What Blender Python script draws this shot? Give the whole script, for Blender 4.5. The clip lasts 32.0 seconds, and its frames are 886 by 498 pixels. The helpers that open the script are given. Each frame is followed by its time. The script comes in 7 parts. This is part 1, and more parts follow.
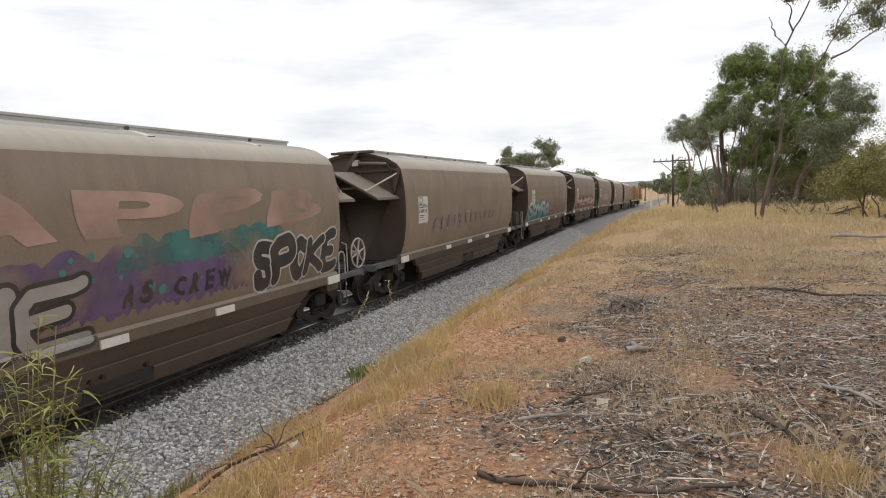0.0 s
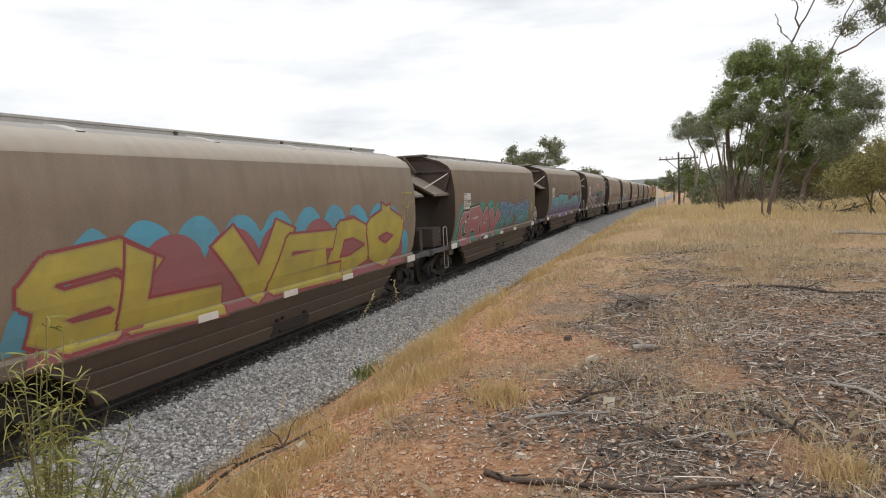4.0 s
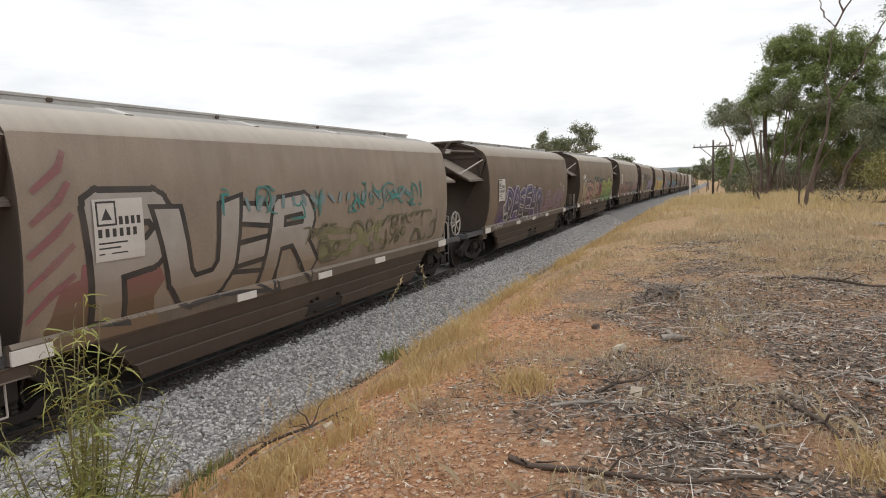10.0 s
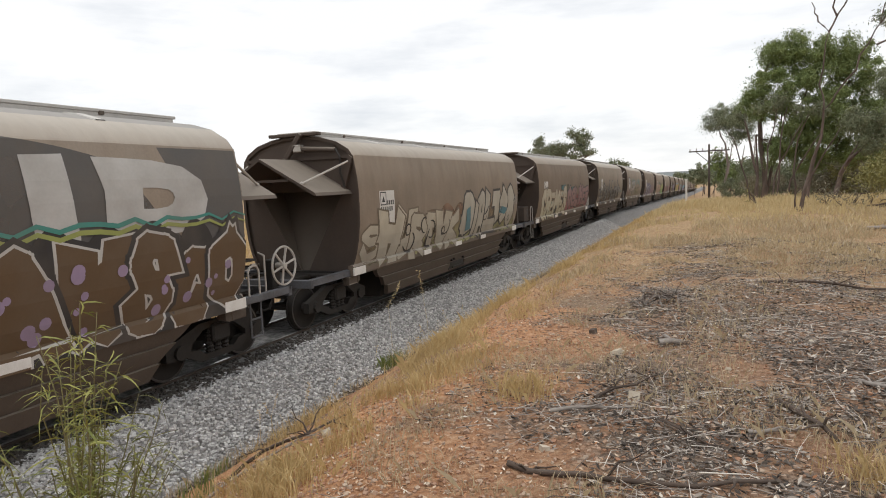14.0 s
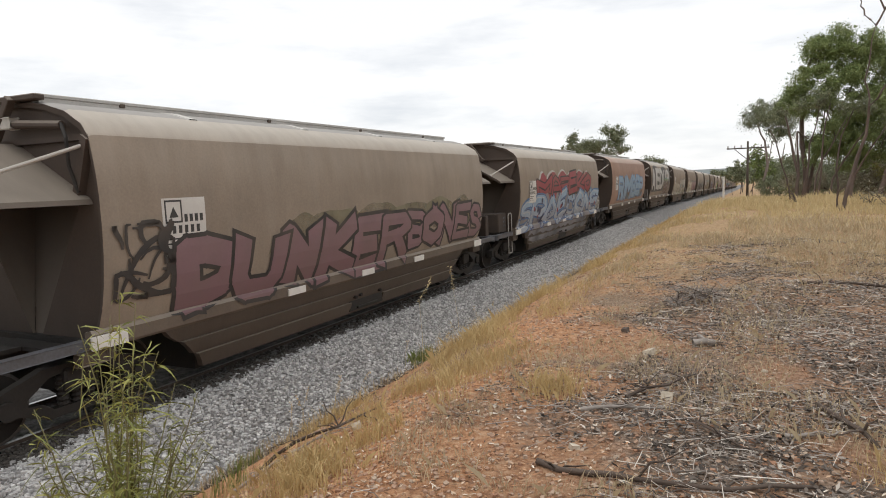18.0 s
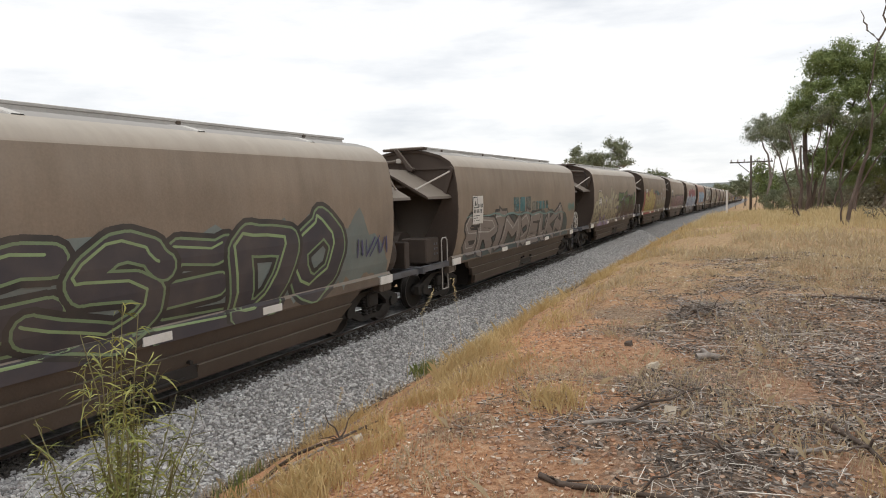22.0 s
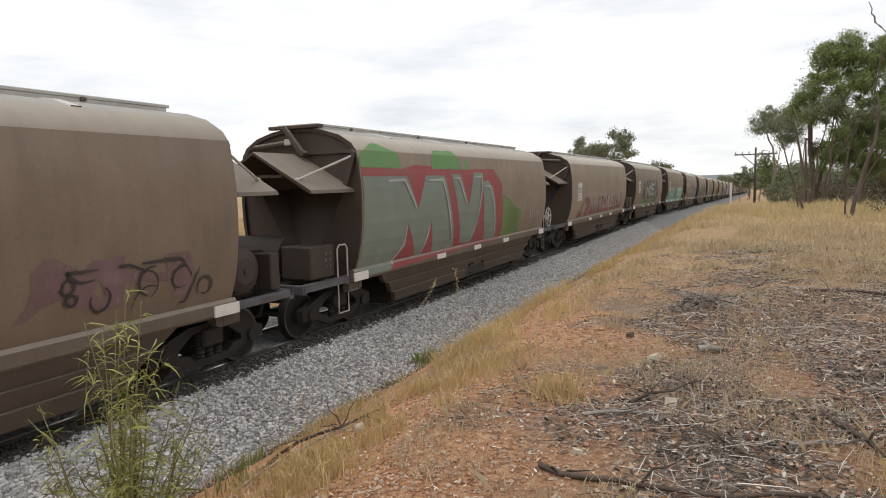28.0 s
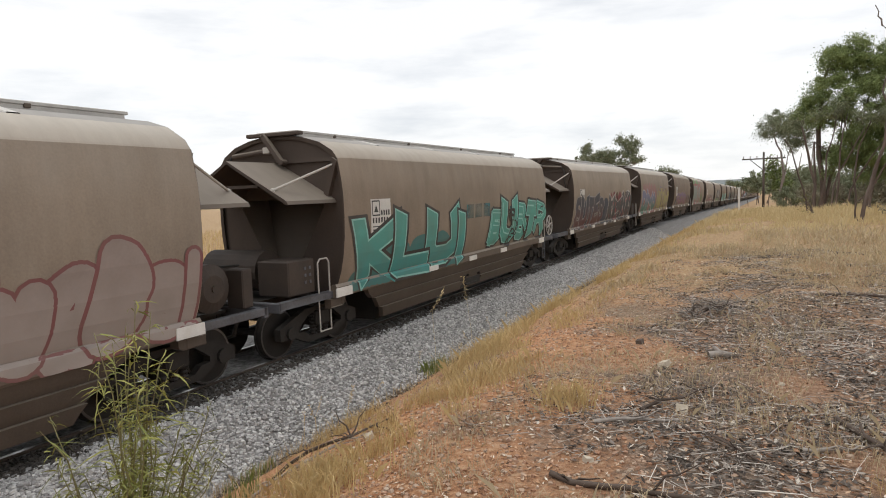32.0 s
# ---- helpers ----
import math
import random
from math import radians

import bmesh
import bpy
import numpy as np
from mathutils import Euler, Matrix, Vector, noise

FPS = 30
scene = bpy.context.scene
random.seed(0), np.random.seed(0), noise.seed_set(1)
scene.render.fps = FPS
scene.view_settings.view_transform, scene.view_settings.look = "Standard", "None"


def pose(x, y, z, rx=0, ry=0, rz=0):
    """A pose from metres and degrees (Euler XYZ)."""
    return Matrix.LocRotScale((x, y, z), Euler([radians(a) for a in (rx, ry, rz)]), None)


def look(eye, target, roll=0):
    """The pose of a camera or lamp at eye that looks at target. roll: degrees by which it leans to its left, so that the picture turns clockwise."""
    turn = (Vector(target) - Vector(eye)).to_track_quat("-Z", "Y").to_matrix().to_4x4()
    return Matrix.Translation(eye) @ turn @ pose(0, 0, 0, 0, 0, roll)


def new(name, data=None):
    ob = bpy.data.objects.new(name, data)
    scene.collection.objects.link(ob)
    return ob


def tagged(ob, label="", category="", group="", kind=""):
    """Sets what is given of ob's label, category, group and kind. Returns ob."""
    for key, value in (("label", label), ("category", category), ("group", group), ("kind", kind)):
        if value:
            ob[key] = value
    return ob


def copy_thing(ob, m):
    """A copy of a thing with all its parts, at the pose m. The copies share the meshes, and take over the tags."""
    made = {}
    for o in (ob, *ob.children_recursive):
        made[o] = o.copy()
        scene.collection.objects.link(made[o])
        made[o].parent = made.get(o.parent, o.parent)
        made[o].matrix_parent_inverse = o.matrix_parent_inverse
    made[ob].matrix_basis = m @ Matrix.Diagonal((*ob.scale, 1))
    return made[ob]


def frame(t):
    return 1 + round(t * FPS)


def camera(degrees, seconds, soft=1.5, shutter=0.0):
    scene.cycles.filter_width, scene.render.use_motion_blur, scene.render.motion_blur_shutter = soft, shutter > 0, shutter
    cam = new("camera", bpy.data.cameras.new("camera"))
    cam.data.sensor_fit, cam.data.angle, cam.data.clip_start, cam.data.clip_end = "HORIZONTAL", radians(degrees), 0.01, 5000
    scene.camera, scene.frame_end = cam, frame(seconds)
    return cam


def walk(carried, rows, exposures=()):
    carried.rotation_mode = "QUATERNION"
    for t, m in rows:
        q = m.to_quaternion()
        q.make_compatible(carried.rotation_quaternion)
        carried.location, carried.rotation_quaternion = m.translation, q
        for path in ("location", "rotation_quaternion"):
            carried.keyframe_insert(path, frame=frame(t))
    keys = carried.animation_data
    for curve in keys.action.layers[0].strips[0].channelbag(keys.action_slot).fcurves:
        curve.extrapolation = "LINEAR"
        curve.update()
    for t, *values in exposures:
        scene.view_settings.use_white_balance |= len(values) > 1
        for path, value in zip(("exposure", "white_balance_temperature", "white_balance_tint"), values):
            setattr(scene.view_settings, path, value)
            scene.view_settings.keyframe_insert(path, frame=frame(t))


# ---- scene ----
from mathutils.geometry import tessellate_polygon

# ---- camera: hand-held on the bank beside the line, panning slowly ----
EYE = (8.19, 0.0, 2.78)
cam = camera(68.16, 32.0, soft=1.0)


def aim(yaw, pitch, roll):
    a, b = radians(yaw), radians(pitch)
    ahead = Vector((-math.sin(a) * math.cos(b), math.cos(a) * math.cos(b), math.sin(b)))
    return look(EYE, Vector(EYE) + ahead, roll)


walk(cam, [(t, aim(*angles)) for t, *angles in (
    (0, 19.82, -4.94, -2.51), (0.5, 19.76, -5.31, -2.35), (1, 19.68, -5.48, -2.6), (1.5, 19.79, -5.37, -2.75),
    (2, 20.04, -5.34, -2.82), (2.5, 20.06, -5.29, -2.93), (3, 20.1, -5.16, -2.84), (3.5, 20.21, -5.05, -2.92),
    (5.5, 21.05, -4.97, -2.13), (6, 21.51, -5.22, -1.91), (6.5, 22.04, -5.51, -1.68), (7, 22.24, -5.64, -1.99),
    (7.5, 21.36, -5.76, -2.06), (8, 21.36, -5.79, -2.34), (8.5, 21.61, -5.93, -2.31), (9, 22.19, -6.15, -2.39),
    (9.5, 22.49, -6.08, -2.59), (10, 22.84, -6.13, -2.17), (10.5, 23.14, -5.92, -2.2), (11, 23.41, -5.63, -2.19),
    (11.5, 23.39, -5.51, -2.09), (12, 23.23, -5.28, -2.24), (12.5, 23.06, -5.25, -2.4), (13, 22.73, -5.44, -2.33),
    (13.5, 22.51, -5.52, -2.5), (14, 22.57, -5.66, -2.45), (14.5, 22.74, -5.92, -2.43), (16.5, 24.62, -6.09, -2.16),
    (17, 24.98, -5.95, -2.18), (17.5, 25.22, -5.88, -2.09), (18, 25.34, -5.9, -2.06), (18.5, 25.28, -5.9, -2.22),
    (19, 25.34, -5.8, -2.33), (19.5, 25.38, -5.68, -2.05), (20, 25.49, -5.5, -1.99), (20.5, 25.59, -5.32, -1.8),
    (21, 25.64, -5.05, -1.84), (21.5, 25.65, -4.89, -1.75), (22, 25.56, -4.83, -1.76), (22.5, 25.62, -4.86, -1.54),
    (23, 25.55, -4.93, -1.65), (23.5, 25.35, -5.01, -1.96), (24, 25.07, -5.11, -1.74), (24.5, 25, -5.14, -1.62),
    (25, 25.08, -5.25, -1.19), (25.5, 25.27, -5.28, -1.09), (27.5, 25.83, -5.74, -1.24), (28, 25.81, -5.7, -1.3),
    (28.5, 25.62, -5.54, -1.61), (29, 25.61, -5.6, -1.27), (29.5, 25.71, -5.32, -1.68), (30, 25.91, -5.06, -1.93),
    (30.5, 26.09, -5.04, -1.86), (31, 26.22, -4.98, -1.82), (31.5, 26.31, -4.95, -1.98), (32, 26.47, -4.97, -1.96),
)])

# ---- world and sun: bright overcast ----
SUN_TO = Vector((-0.10, -0.30, 1.25)).normalized()
world = bpy.data.worlds.new("world")
scene.world = world
world.use_nodes = True
wn, wl = world.node_tree.nodes, world.node_tree.links
wn.clear()
w_out, w_bg = wn.new("ShaderNodeOutputWorld"), wn.new("ShaderNodeBackground")
sky = wn.new("ShaderNodeTexSky")
sky.sky_type, sky.sun_disc = "NISHITA", False
sky.sun_elevation = math.asin(SUN_TO.z)
sky.sun_rotation = math.atan2(SUN_TO.x, SUN_TO.y)
w_dim = wn.new("ShaderNodeMix")
w_dim.data_type, w_dim.blend_type = "RGBA", "MULTIPLY"
w_dim.inputs[0].default_value = 1.0
wl.new(sky.outputs[0], w_dim.inputs[6])
w_dim.inputs[7].default_value = (0.13, 0.13, 0.13, 1)
w_co, w_map = wn.new("ShaderNodeTexCoord"), wn.new("ShaderNodeMapping")
w_map.inputs["Scale"].default_value = (1.5, 1.5, 7.0)
wl.new(w_co.outputs["Generated"], w_map.inputs[0])
w_noise = wn.new("ShaderNodeTexNoise")
w_noise.inputs["Scale"].default_value, w_noise.inputs["Detail"].default_value = 2.2, 6.0
w_noise.inputs["Roughness"].default_value = 0.55
wl.new(w_map.outputs[0], w_noise.inputs["Vector"])
w_ramp = wn.new("ShaderNodeValToRGB")
w_ramp.color_ramp.elements[0].position, w_ramp.color_ramp.elements[0].color = 0.30, (0.80, 0.828, 0.87, 1)
w_ramp.color_ramp.elements[1].position, w_ramp.color_ramp.elements[1].color = 0.50, (1.08, 1.08, 1.08, 1)
wl.new(w_noise.outputs[0], w_ramp.inputs[0])
w_mix = wn.new("ShaderNodeMix")
w_mix.data_type = "RGBA"
w_mix.inputs[0].default_value = 0.9
wl.new(w_dim.outputs[2], w_mix.inputs[6])
wl.new(w_ramp.outputs[0], w_mix.inputs[7])
wl.new(w_mix.outputs[2], w_bg.inputs[0])
w_bg.inputs[1].default_value = 1.0
wl.new(w_bg.outputs[0], w_out.inputs[0])

sun = new("sun", bpy.data.lights.new("sun", "SUN"))
sun.data.energy, sun.data.angle, sun.data.color = 0.9, radians(28), (1.0, 0.97, 0.93)
sun.matrix_world = look(SUN_TO * 50, (0, 0, 0))
scene.view_settings.exposure = 0.0


# ---- materials ----
def rgb(c):
    return (c[0], c[1], c[2], 1.0)


def material(name, base, second=None, rough=0.8, scale=4.0, fine=40.0, bump=0.1, metal=0.0, amount=0.5, third=None, coat=None, object_random=0.0, stretch=(1, 1, 1)):
    """Two-scale noise between two base colours, with a fine relief."""
    m = bpy.data.materials.new(name)
    m.use_nodes = True
    n, l = m.node_tree.nodes, m.node_tree.links
    b = n["Principled BSDF"]
    b.inputs["Roughness"].default_value, b.inputs["Metallic"].default_value = rough, metal
    co, mp = n.new("ShaderNodeTexCoord"), n.new("ShaderNodeMapping")
    mp.inputs["Scale"].default_value = stretch
    l.new(co.outputs["Object"], mp.inputs[0])
    big, small = n.new("ShaderNodeTexNoise"), n.new("ShaderNodeTexNoise")
    for t, s, d in ((big, scale, 4.0), (small, fine, 3.0)):
        t.inputs["Scale"].default_value, t.inputs["Detail"].default_value = s, d
        l.new(mp.outputs[0], t.inputs["Vector"])
    ramp = n.new("ShaderNodeValToRGB")
    second = second or tuple(v * 0.7 for v in base)
    ramp.color_ramp.elements[0].position, ramp.color_ramp.elements[0].color = 0.5 - amount * 0.4, rgb(second)
    ramp.color_ramp.elements[1].position, ramp.color_ramp.elements[1].color = 0.5 + amount * 0.4, rgb(base)
    mix = n.new("ShaderNodeMath")
    mix.operation = "MULTIPLY_ADD"
    mix.inputs[1].default_value = 0.35
    l.new(small.outputs[0], mix.inputs[0])
    half = n.new("ShaderNodeMath")
    half.operation = "MULTIPLY"
    half.inputs[1].default_value = 0.65
    l.new(big.outputs[0], half.inputs[0])
    l.new(half.outputs[0], mix.inputs[2])
    l.new(mix.outputs[0], ramp.inputs[0])
    colour = ramp.outputs[0]
    if object_random:
        info, hsv = n.new("ShaderNodeObjectInfo"), n.new("ShaderNodeHueSaturation")
        rng = n.new("ShaderNodeMapRange")
        rng.inputs[3].default_value, rng.inputs[4].default_value = 1 - object_random, 1 + object_random
        l.new(info.outputs["Random"], rng.inputs[0])
        l.new(rng.outputs[0], hsv.inputs["Value"])
        l.new(colour, hsv.inputs["Color"])
        colour = hsv.outputs[0]
    if third:
        geo, hsv = n.new("ShaderNodeNewGeometry"), n.new("ShaderNodeMix")
        hsv.data_type = "RGBA"
        l.new(geo.outputs["Random Per Island"], hsv.inputs[0])
        l.new(colour, hsv.inputs[6])
        hsv.inputs[7].default_value = rgb(third)
        colour = hsv.outputs[2]
    l.new(colour, b.inputs["Base Color"])
    if bump:
        bp = n.new("ShaderNodeBump")
        bp.inputs["Strength"].default_value, bp.inputs["Distance"].default_value = bump, 0.02
        l.new(small.outputs[0], bp.inputs["Height"])
        l.new(bp.outputs[0], b.inputs["Normal"])
    return m


def mixed(name, stops, rough=0.85, patch=0.0):
    """Each loose piece takes a colour of its own from the given range."""
    m = bpy.data.materials.new(name)
    m.use_nodes = True
    n, l = m.node_tree.nodes, m.node_tree.links
    b = n["Principled BSDF"]
    b.inputs["Roughness"].default_value = rough
    geo, ramp = n.new("ShaderNodeNewGeometry"), n.new("ShaderNodeValToRGB")
    while len(ramp.color_ramp.elements) < len(stops):
        ramp.color_ramp.elements.new(0.5)
    for e, (p, c) in zip(ramp.color_ramp.elements, stops):
        e.position, e.color = p, rgb(c)
    fac = geo.outputs["Random Per Island"]
    if patch:
        co, tex, mul, add = n.new("ShaderNodeTexCoord"), n.new("ShaderNodeTexNoise"), n.new("ShaderNodeMath"), n.new("ShaderNodeMath")
        tex.inputs["Scale"].default_value, tex.inputs["Detail"].default_value = 0.6, 3.0
        l.new(co.outputs["Object"], tex.inputs["Vector"])
        mul.operation, mul.inputs[1].default_value, mul.inputs[2].default_value = "MULTIPLY_ADD", 2.2 * patch, -1.1 * patch
        l.new(tex.outputs[0], mul.inputs[0])
        add.operation, add.use_clamp = "ADD", True
        l.new(mul.outputs[0], add.inputs[0])
        l.new(fac, add.inputs[1])
        fac = add.outputs[0]
    l.new(fac, ramp.inputs[0])
    l.new(ramp.outputs[0], b.inputs["Base Color"])
    return m


def dusty(name, base, dust, rough=0.75, streak=0.5):
    """Weathered wagon paint: dust and some sky light put into the colour of upward faces, vertical run marks and grime.
    """
    m = material(name, base, tuple(v * 0.70 for v in base), rough, 1.1, 34.0, 0.12, amount=0.5)
    n, l = m.node_tree.nodes, m.node_tree.links
    b = n["Principled BSDF"]
    colour = b.inputs["Base Color"].links[0].from_socket
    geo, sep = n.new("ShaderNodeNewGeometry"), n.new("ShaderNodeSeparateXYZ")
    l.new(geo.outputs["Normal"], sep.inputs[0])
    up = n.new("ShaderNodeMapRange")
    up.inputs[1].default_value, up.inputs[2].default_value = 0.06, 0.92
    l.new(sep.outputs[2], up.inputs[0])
    co, mp = n.new("ShaderNodeTexCoord"), n.new("ShaderNodeMapping")
    mp.inputs["Scale"].default_value = (1.0, 1.3, 0.3)
    l.new(co.outputs["Object"], mp.inputs[0])
    runs = n.new("ShaderNodeTexNoise")
    runs.inputs["Scale"].default_value, runs.inputs["Detail"].default_value = 2.0, 5.0
    l.new(mp.outputs[0], runs.inputs["Vector"])
    fac = n.new("ShaderNodeMath")
    fac.operation = "MULTIPLY_ADD"
    fac.inputs[1].default_value = streak
    l.new(runs.outputs[0], fac.inputs[0])
    fac.inputs[2].default_value = -streak * 0.5
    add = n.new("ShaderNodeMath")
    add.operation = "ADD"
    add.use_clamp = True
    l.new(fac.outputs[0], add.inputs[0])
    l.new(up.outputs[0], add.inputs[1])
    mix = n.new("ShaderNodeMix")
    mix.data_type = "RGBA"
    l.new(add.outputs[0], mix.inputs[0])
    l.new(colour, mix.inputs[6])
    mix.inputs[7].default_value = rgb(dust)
    mp2, wash, span, hsv = n.new("ShaderNodeMapping"), n.new("ShaderNodeTexNoise"), n.new("ShaderNodeMapRange"), n.new("ShaderNodeHueSaturation")
    mp2.inputs["Scale"].default_value = (1.0, 3.2, 0.5)
    l.new(co.outputs["Object"], mp2.inputs[0])
    wash.inputs["Scale"].default_value, wash.inputs["Detail"].default_value, wash.inputs["Roughness"].default_value = 1.6, 6.0, 0.65
    l.new(mp2.outputs[0], wash.inputs["Vector"])
    span.inputs[1].default_value, span.inputs[2].default_value, span.inputs[3].default_value, span.inputs[4].default_value = 0.3, 0.7, 0.94, 1.06
    l.new(wash.outputs[0], span.inputs[0])
    l.new(span.outputs[0], hsv.inputs["Value"])
    l.new(mix.outputs[2], hsv.inputs["Color"])
    l.new(hsv.outputs[0], b.inputs["Base Color"])
    return m


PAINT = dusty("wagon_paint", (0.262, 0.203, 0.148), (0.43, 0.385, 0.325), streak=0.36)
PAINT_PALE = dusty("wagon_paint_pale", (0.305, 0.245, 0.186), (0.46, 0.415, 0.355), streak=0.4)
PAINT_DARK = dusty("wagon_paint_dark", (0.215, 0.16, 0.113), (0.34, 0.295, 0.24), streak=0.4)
LID = dusty("hatch_lid_paint", (0.50, 0.48, 0.45), (0.56, 0.54, 0.50), streak=0.2)
PAINT_ORANGE = dusty("wagon_paint_orange", (0.36, 0.225, 0.165), (0.42, 0.32, 0.26))
ROOF_PAINT = dusty("wagon_roof_paint", (0.27, 0.25, 0.225), (0.33, 0.31, 0.285), streak=0.3)
# end walls: shade of the hooded recess is put into this darker brown
END_PAINT_SHADED = dusty("wagon_end_paint_shaded", (0.072, 0.050, 0.037), (0.20, 0.168, 0.134), streak=0.2)
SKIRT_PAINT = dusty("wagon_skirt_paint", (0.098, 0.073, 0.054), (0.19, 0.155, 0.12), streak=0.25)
SILL_PAINT = dusty("wagon_sill_paint", (0.15, 0.115, 0.085), (0.32, 0.275, 0.225), streak=0.3)
STEEL_DARK = material("bogie_steel", (0.027, 0.022, 0.018), (0.014, 0.012, 0.010), 0.75, 3.0, 30.0, 0.15)
STEEL_TREAD = material("wheel_rim_steel", (0.16, 0.15, 0.14), (0.09, 0.085, 0.08), 0.5, 4.0, 30.0, 0.03, metal=0.8)
STEEL_GREY = material("sill_steel", (0.125, 0.128, 0.142), (0.06, 0.056, 0.055), 0.6, 3.0, 30.0, 0.05)
PIPE_WHITE = material("galvanised_pipe", (0.47, 0.44, 0.40), (0.34, 0.31, 0.27), 0.5, 5.0, 40.0, 0.03)
# brown boxes and tank, deepened with the shade between the wagons
BOX_PAINT_SHADED = material("equipment_box_paint_shaded", (0.058, 0.040, 0.029), (0.036, 0.026, 0.02), 0.7, 3.0, 30.0, 0.05)
WHITE = material("reflector_white", (0.74, 0.72, 0.68), (0.58, 0.55, 0.50), 0.5, 5.0, 60.0, 0.02)
PANEL = material("number_panel_white", (0.62, 0.60, 0.56), (0.50, 0.47, 0.43), 0.6, 2.0, 50.0, 0.02)
INK = material("panel_ink", (0.025, 0.025, 0.025), (0.05, 0.045, 0.04), 0.6, 8.0, 60.0, 0.0)
RAIL = material("rail_steel", (0.09, 0.066, 0.05), (0.055, 0.038, 0.03), 0.6, 6.0, 50.0, 0.1)
RAIL_TOP = material("rail_head_steel", (0.45, 0.44, 0.43), (0.35, 0.34, 0.33), 0.3, 6.0, 50.0, 0.02, metal=0.9)
SLEEPER = material("sleeper_concrete", (0.30, 0.28, 0.25), (0.20, 0.18, 0.16), 0.9, 3.0, 40.0, 0.15)


# ---- builders ----
def mesh_of(bm, name, mat, smooth=False):
    me = bpy.data.meshes.new(name)
    bmesh.ops.recalc_face_normals(bm, faces=bm.faces)
    bm.to_mesh(me)
    bm.free()
    for mm in (mat if isinstance(mat, (list, tuple)) else [mat]):
        me.materials.append(mm)
    if smooth:
        me.polygons.foreach_set("use_smooth", [True] * len(me.polygons))
    return me


def part(name, bm, mat, parent, label="", smooth=False):
    """One bmesh as one mesh object under a thing or a part."""
    ob = new(name, mesh_of(bm, name, mat, smooth))
    ob.parent = parent
    if label:
        ob["label"] = label
    return ob


def empty(name, label, category, group="", at=(0, 0, 0)):
    ob = new(name)
    ob.location = at
    ob.empty_display_size = 0.3
    return tagged(ob, label, category, group)


def sheet(name, verts, faces, mat, smooth=False, parent=None):
    me = bpy.data.meshes.new(name)
    me.from_pydata([tuple(v) for v in verts], [], [tuple(f) for f in faces])
    for mm in (mat if isinstance(mat, (list, tuple)) else [mat]):
        me.materials.append(mm)
    if smooth:
        me.polygons.foreach_set("use_smooth", [True] * len(me.polygons))
    me.update()
    ob = new(name, me)
    ob.parent = parent
    return ob


def box(bm, x0, x1, y0, y1, z0, z1, bevel=0.0, m=None):
    r = bmesh.ops.create_cube(bm, size=1.0)
    vs = r["verts"]
    for v in vs:
        v.co = Vector(((x0 + x1) / 2 + v.co.x * (x1 - x0), (y0 + y1) / 2 + v.co.y * (y1 - y0), (z0 + z1) / 2 + v.co.z * (z1 - z0)))
    if bevel:
        es = list({e for v in vs for e in v.link_edges})
        r = bmesh.ops.bevel(bm, geom=es, offset=bevel, segments=1, affect="EDGES")
        vs = list({v for f in r["faces"] for v in f.verts} | {v for v in vs if v.is_valid})
    if m:
        bmesh.ops.transform(bm, matrix=m, verts=vs)
    return vs


def rod(bm, a, b, r, sides=8, r2=None):
    a, b = Vector(a), Vector(b)
    d = b - a
    m = Matrix.Translation((a + b) / 2) @ d.to_track_quat("Z", "Y").to_matrix().to_4x4()
    return bmesh.ops.create_cone(bm, cap_ends=True, segments=sides, radius1=r, radius2=r if r2 is None else r2, depth=d.length, matrix=m)["verts"]


def bent(bm, pts, r, sides=8):
    for a, b in zip(pts, pts[1:]):
        rod(bm, a, b, r, sides)
    for p in pts[1:-1]:
        bmesh.ops.create_icosphere(bm, subdivisions=1, radius=r * 1.05, matrix=Matrix.Translation(p))


def prism(bm, outline, lo, hi, axis="x"):
    """A flat outline of (a, b) drawn out from lo to hi along an axis; a, b are the two other axes in order."""
    def at(c, a, b):
        return (c, a, b) if axis == "x" else (a, c, b) if axis == "y" else (a, b, c)
    lower = [bm.verts.new(at(lo, *p)) for p in outline]
    upper = [bm.verts.new(at(hi, *p)) for p in outline]
    n = len(outline)
    bm.faces.new(lower[::-1])
    bm.faces.new(upper)
    for i in range(n):
        bm.faces.new((lower[i], lower[(i + 1) % n], upper[(i + 1) % n], upper[i]))
    return lower + upper


# ---- the lie of the land ----
def drop(y):
    """How far line and land have fallen away ahead."""
    if y < 35:
        return 0.0
    if y < 65:
        return 0.0003 * (y - 35) ** 2
    return min(0.27 + 0.018 * (y - 65), 9.0)


BANK = ((-400, 1.0), (-90, 0.3), (-25, -0.15), (-8, -0.35), (-3.4, -0.6), (-2.3, -0.75), (2.3, -0.75), (2.75, -0.52), (3.3, -0.25), (4.2, 0.28), (5.1, 0.76), (6.1, 1.02), (8.2, 1.17), (14, 1.2), (40, 1.1), (400, 1.0))


def land(x, y):
    """Height of the ground."""
    for (xa, za), (xb, zb) in zip(BANK, BANK[1:]):
        if x <= xb:
            break
    k = min(max((x - xa) / (xb - xa), 0), 1)
    z = za + (zb - za) * k
    if x > 2.3:
        k = min(max((y - 28) / 40, 0), 1)
        z -= 0.85 * k * k * (3 - 2 * k) * min((x - 2.3) / 3, 1)
        z += (noise.noise((x * 0.5, y * 0.5, 0)) * 0.10 + noise.noise((x * 1.7, y * 1.7, 3)) * 0.04) * min((x - 2.3) / 1.5, 1)
    return z - drop(y)


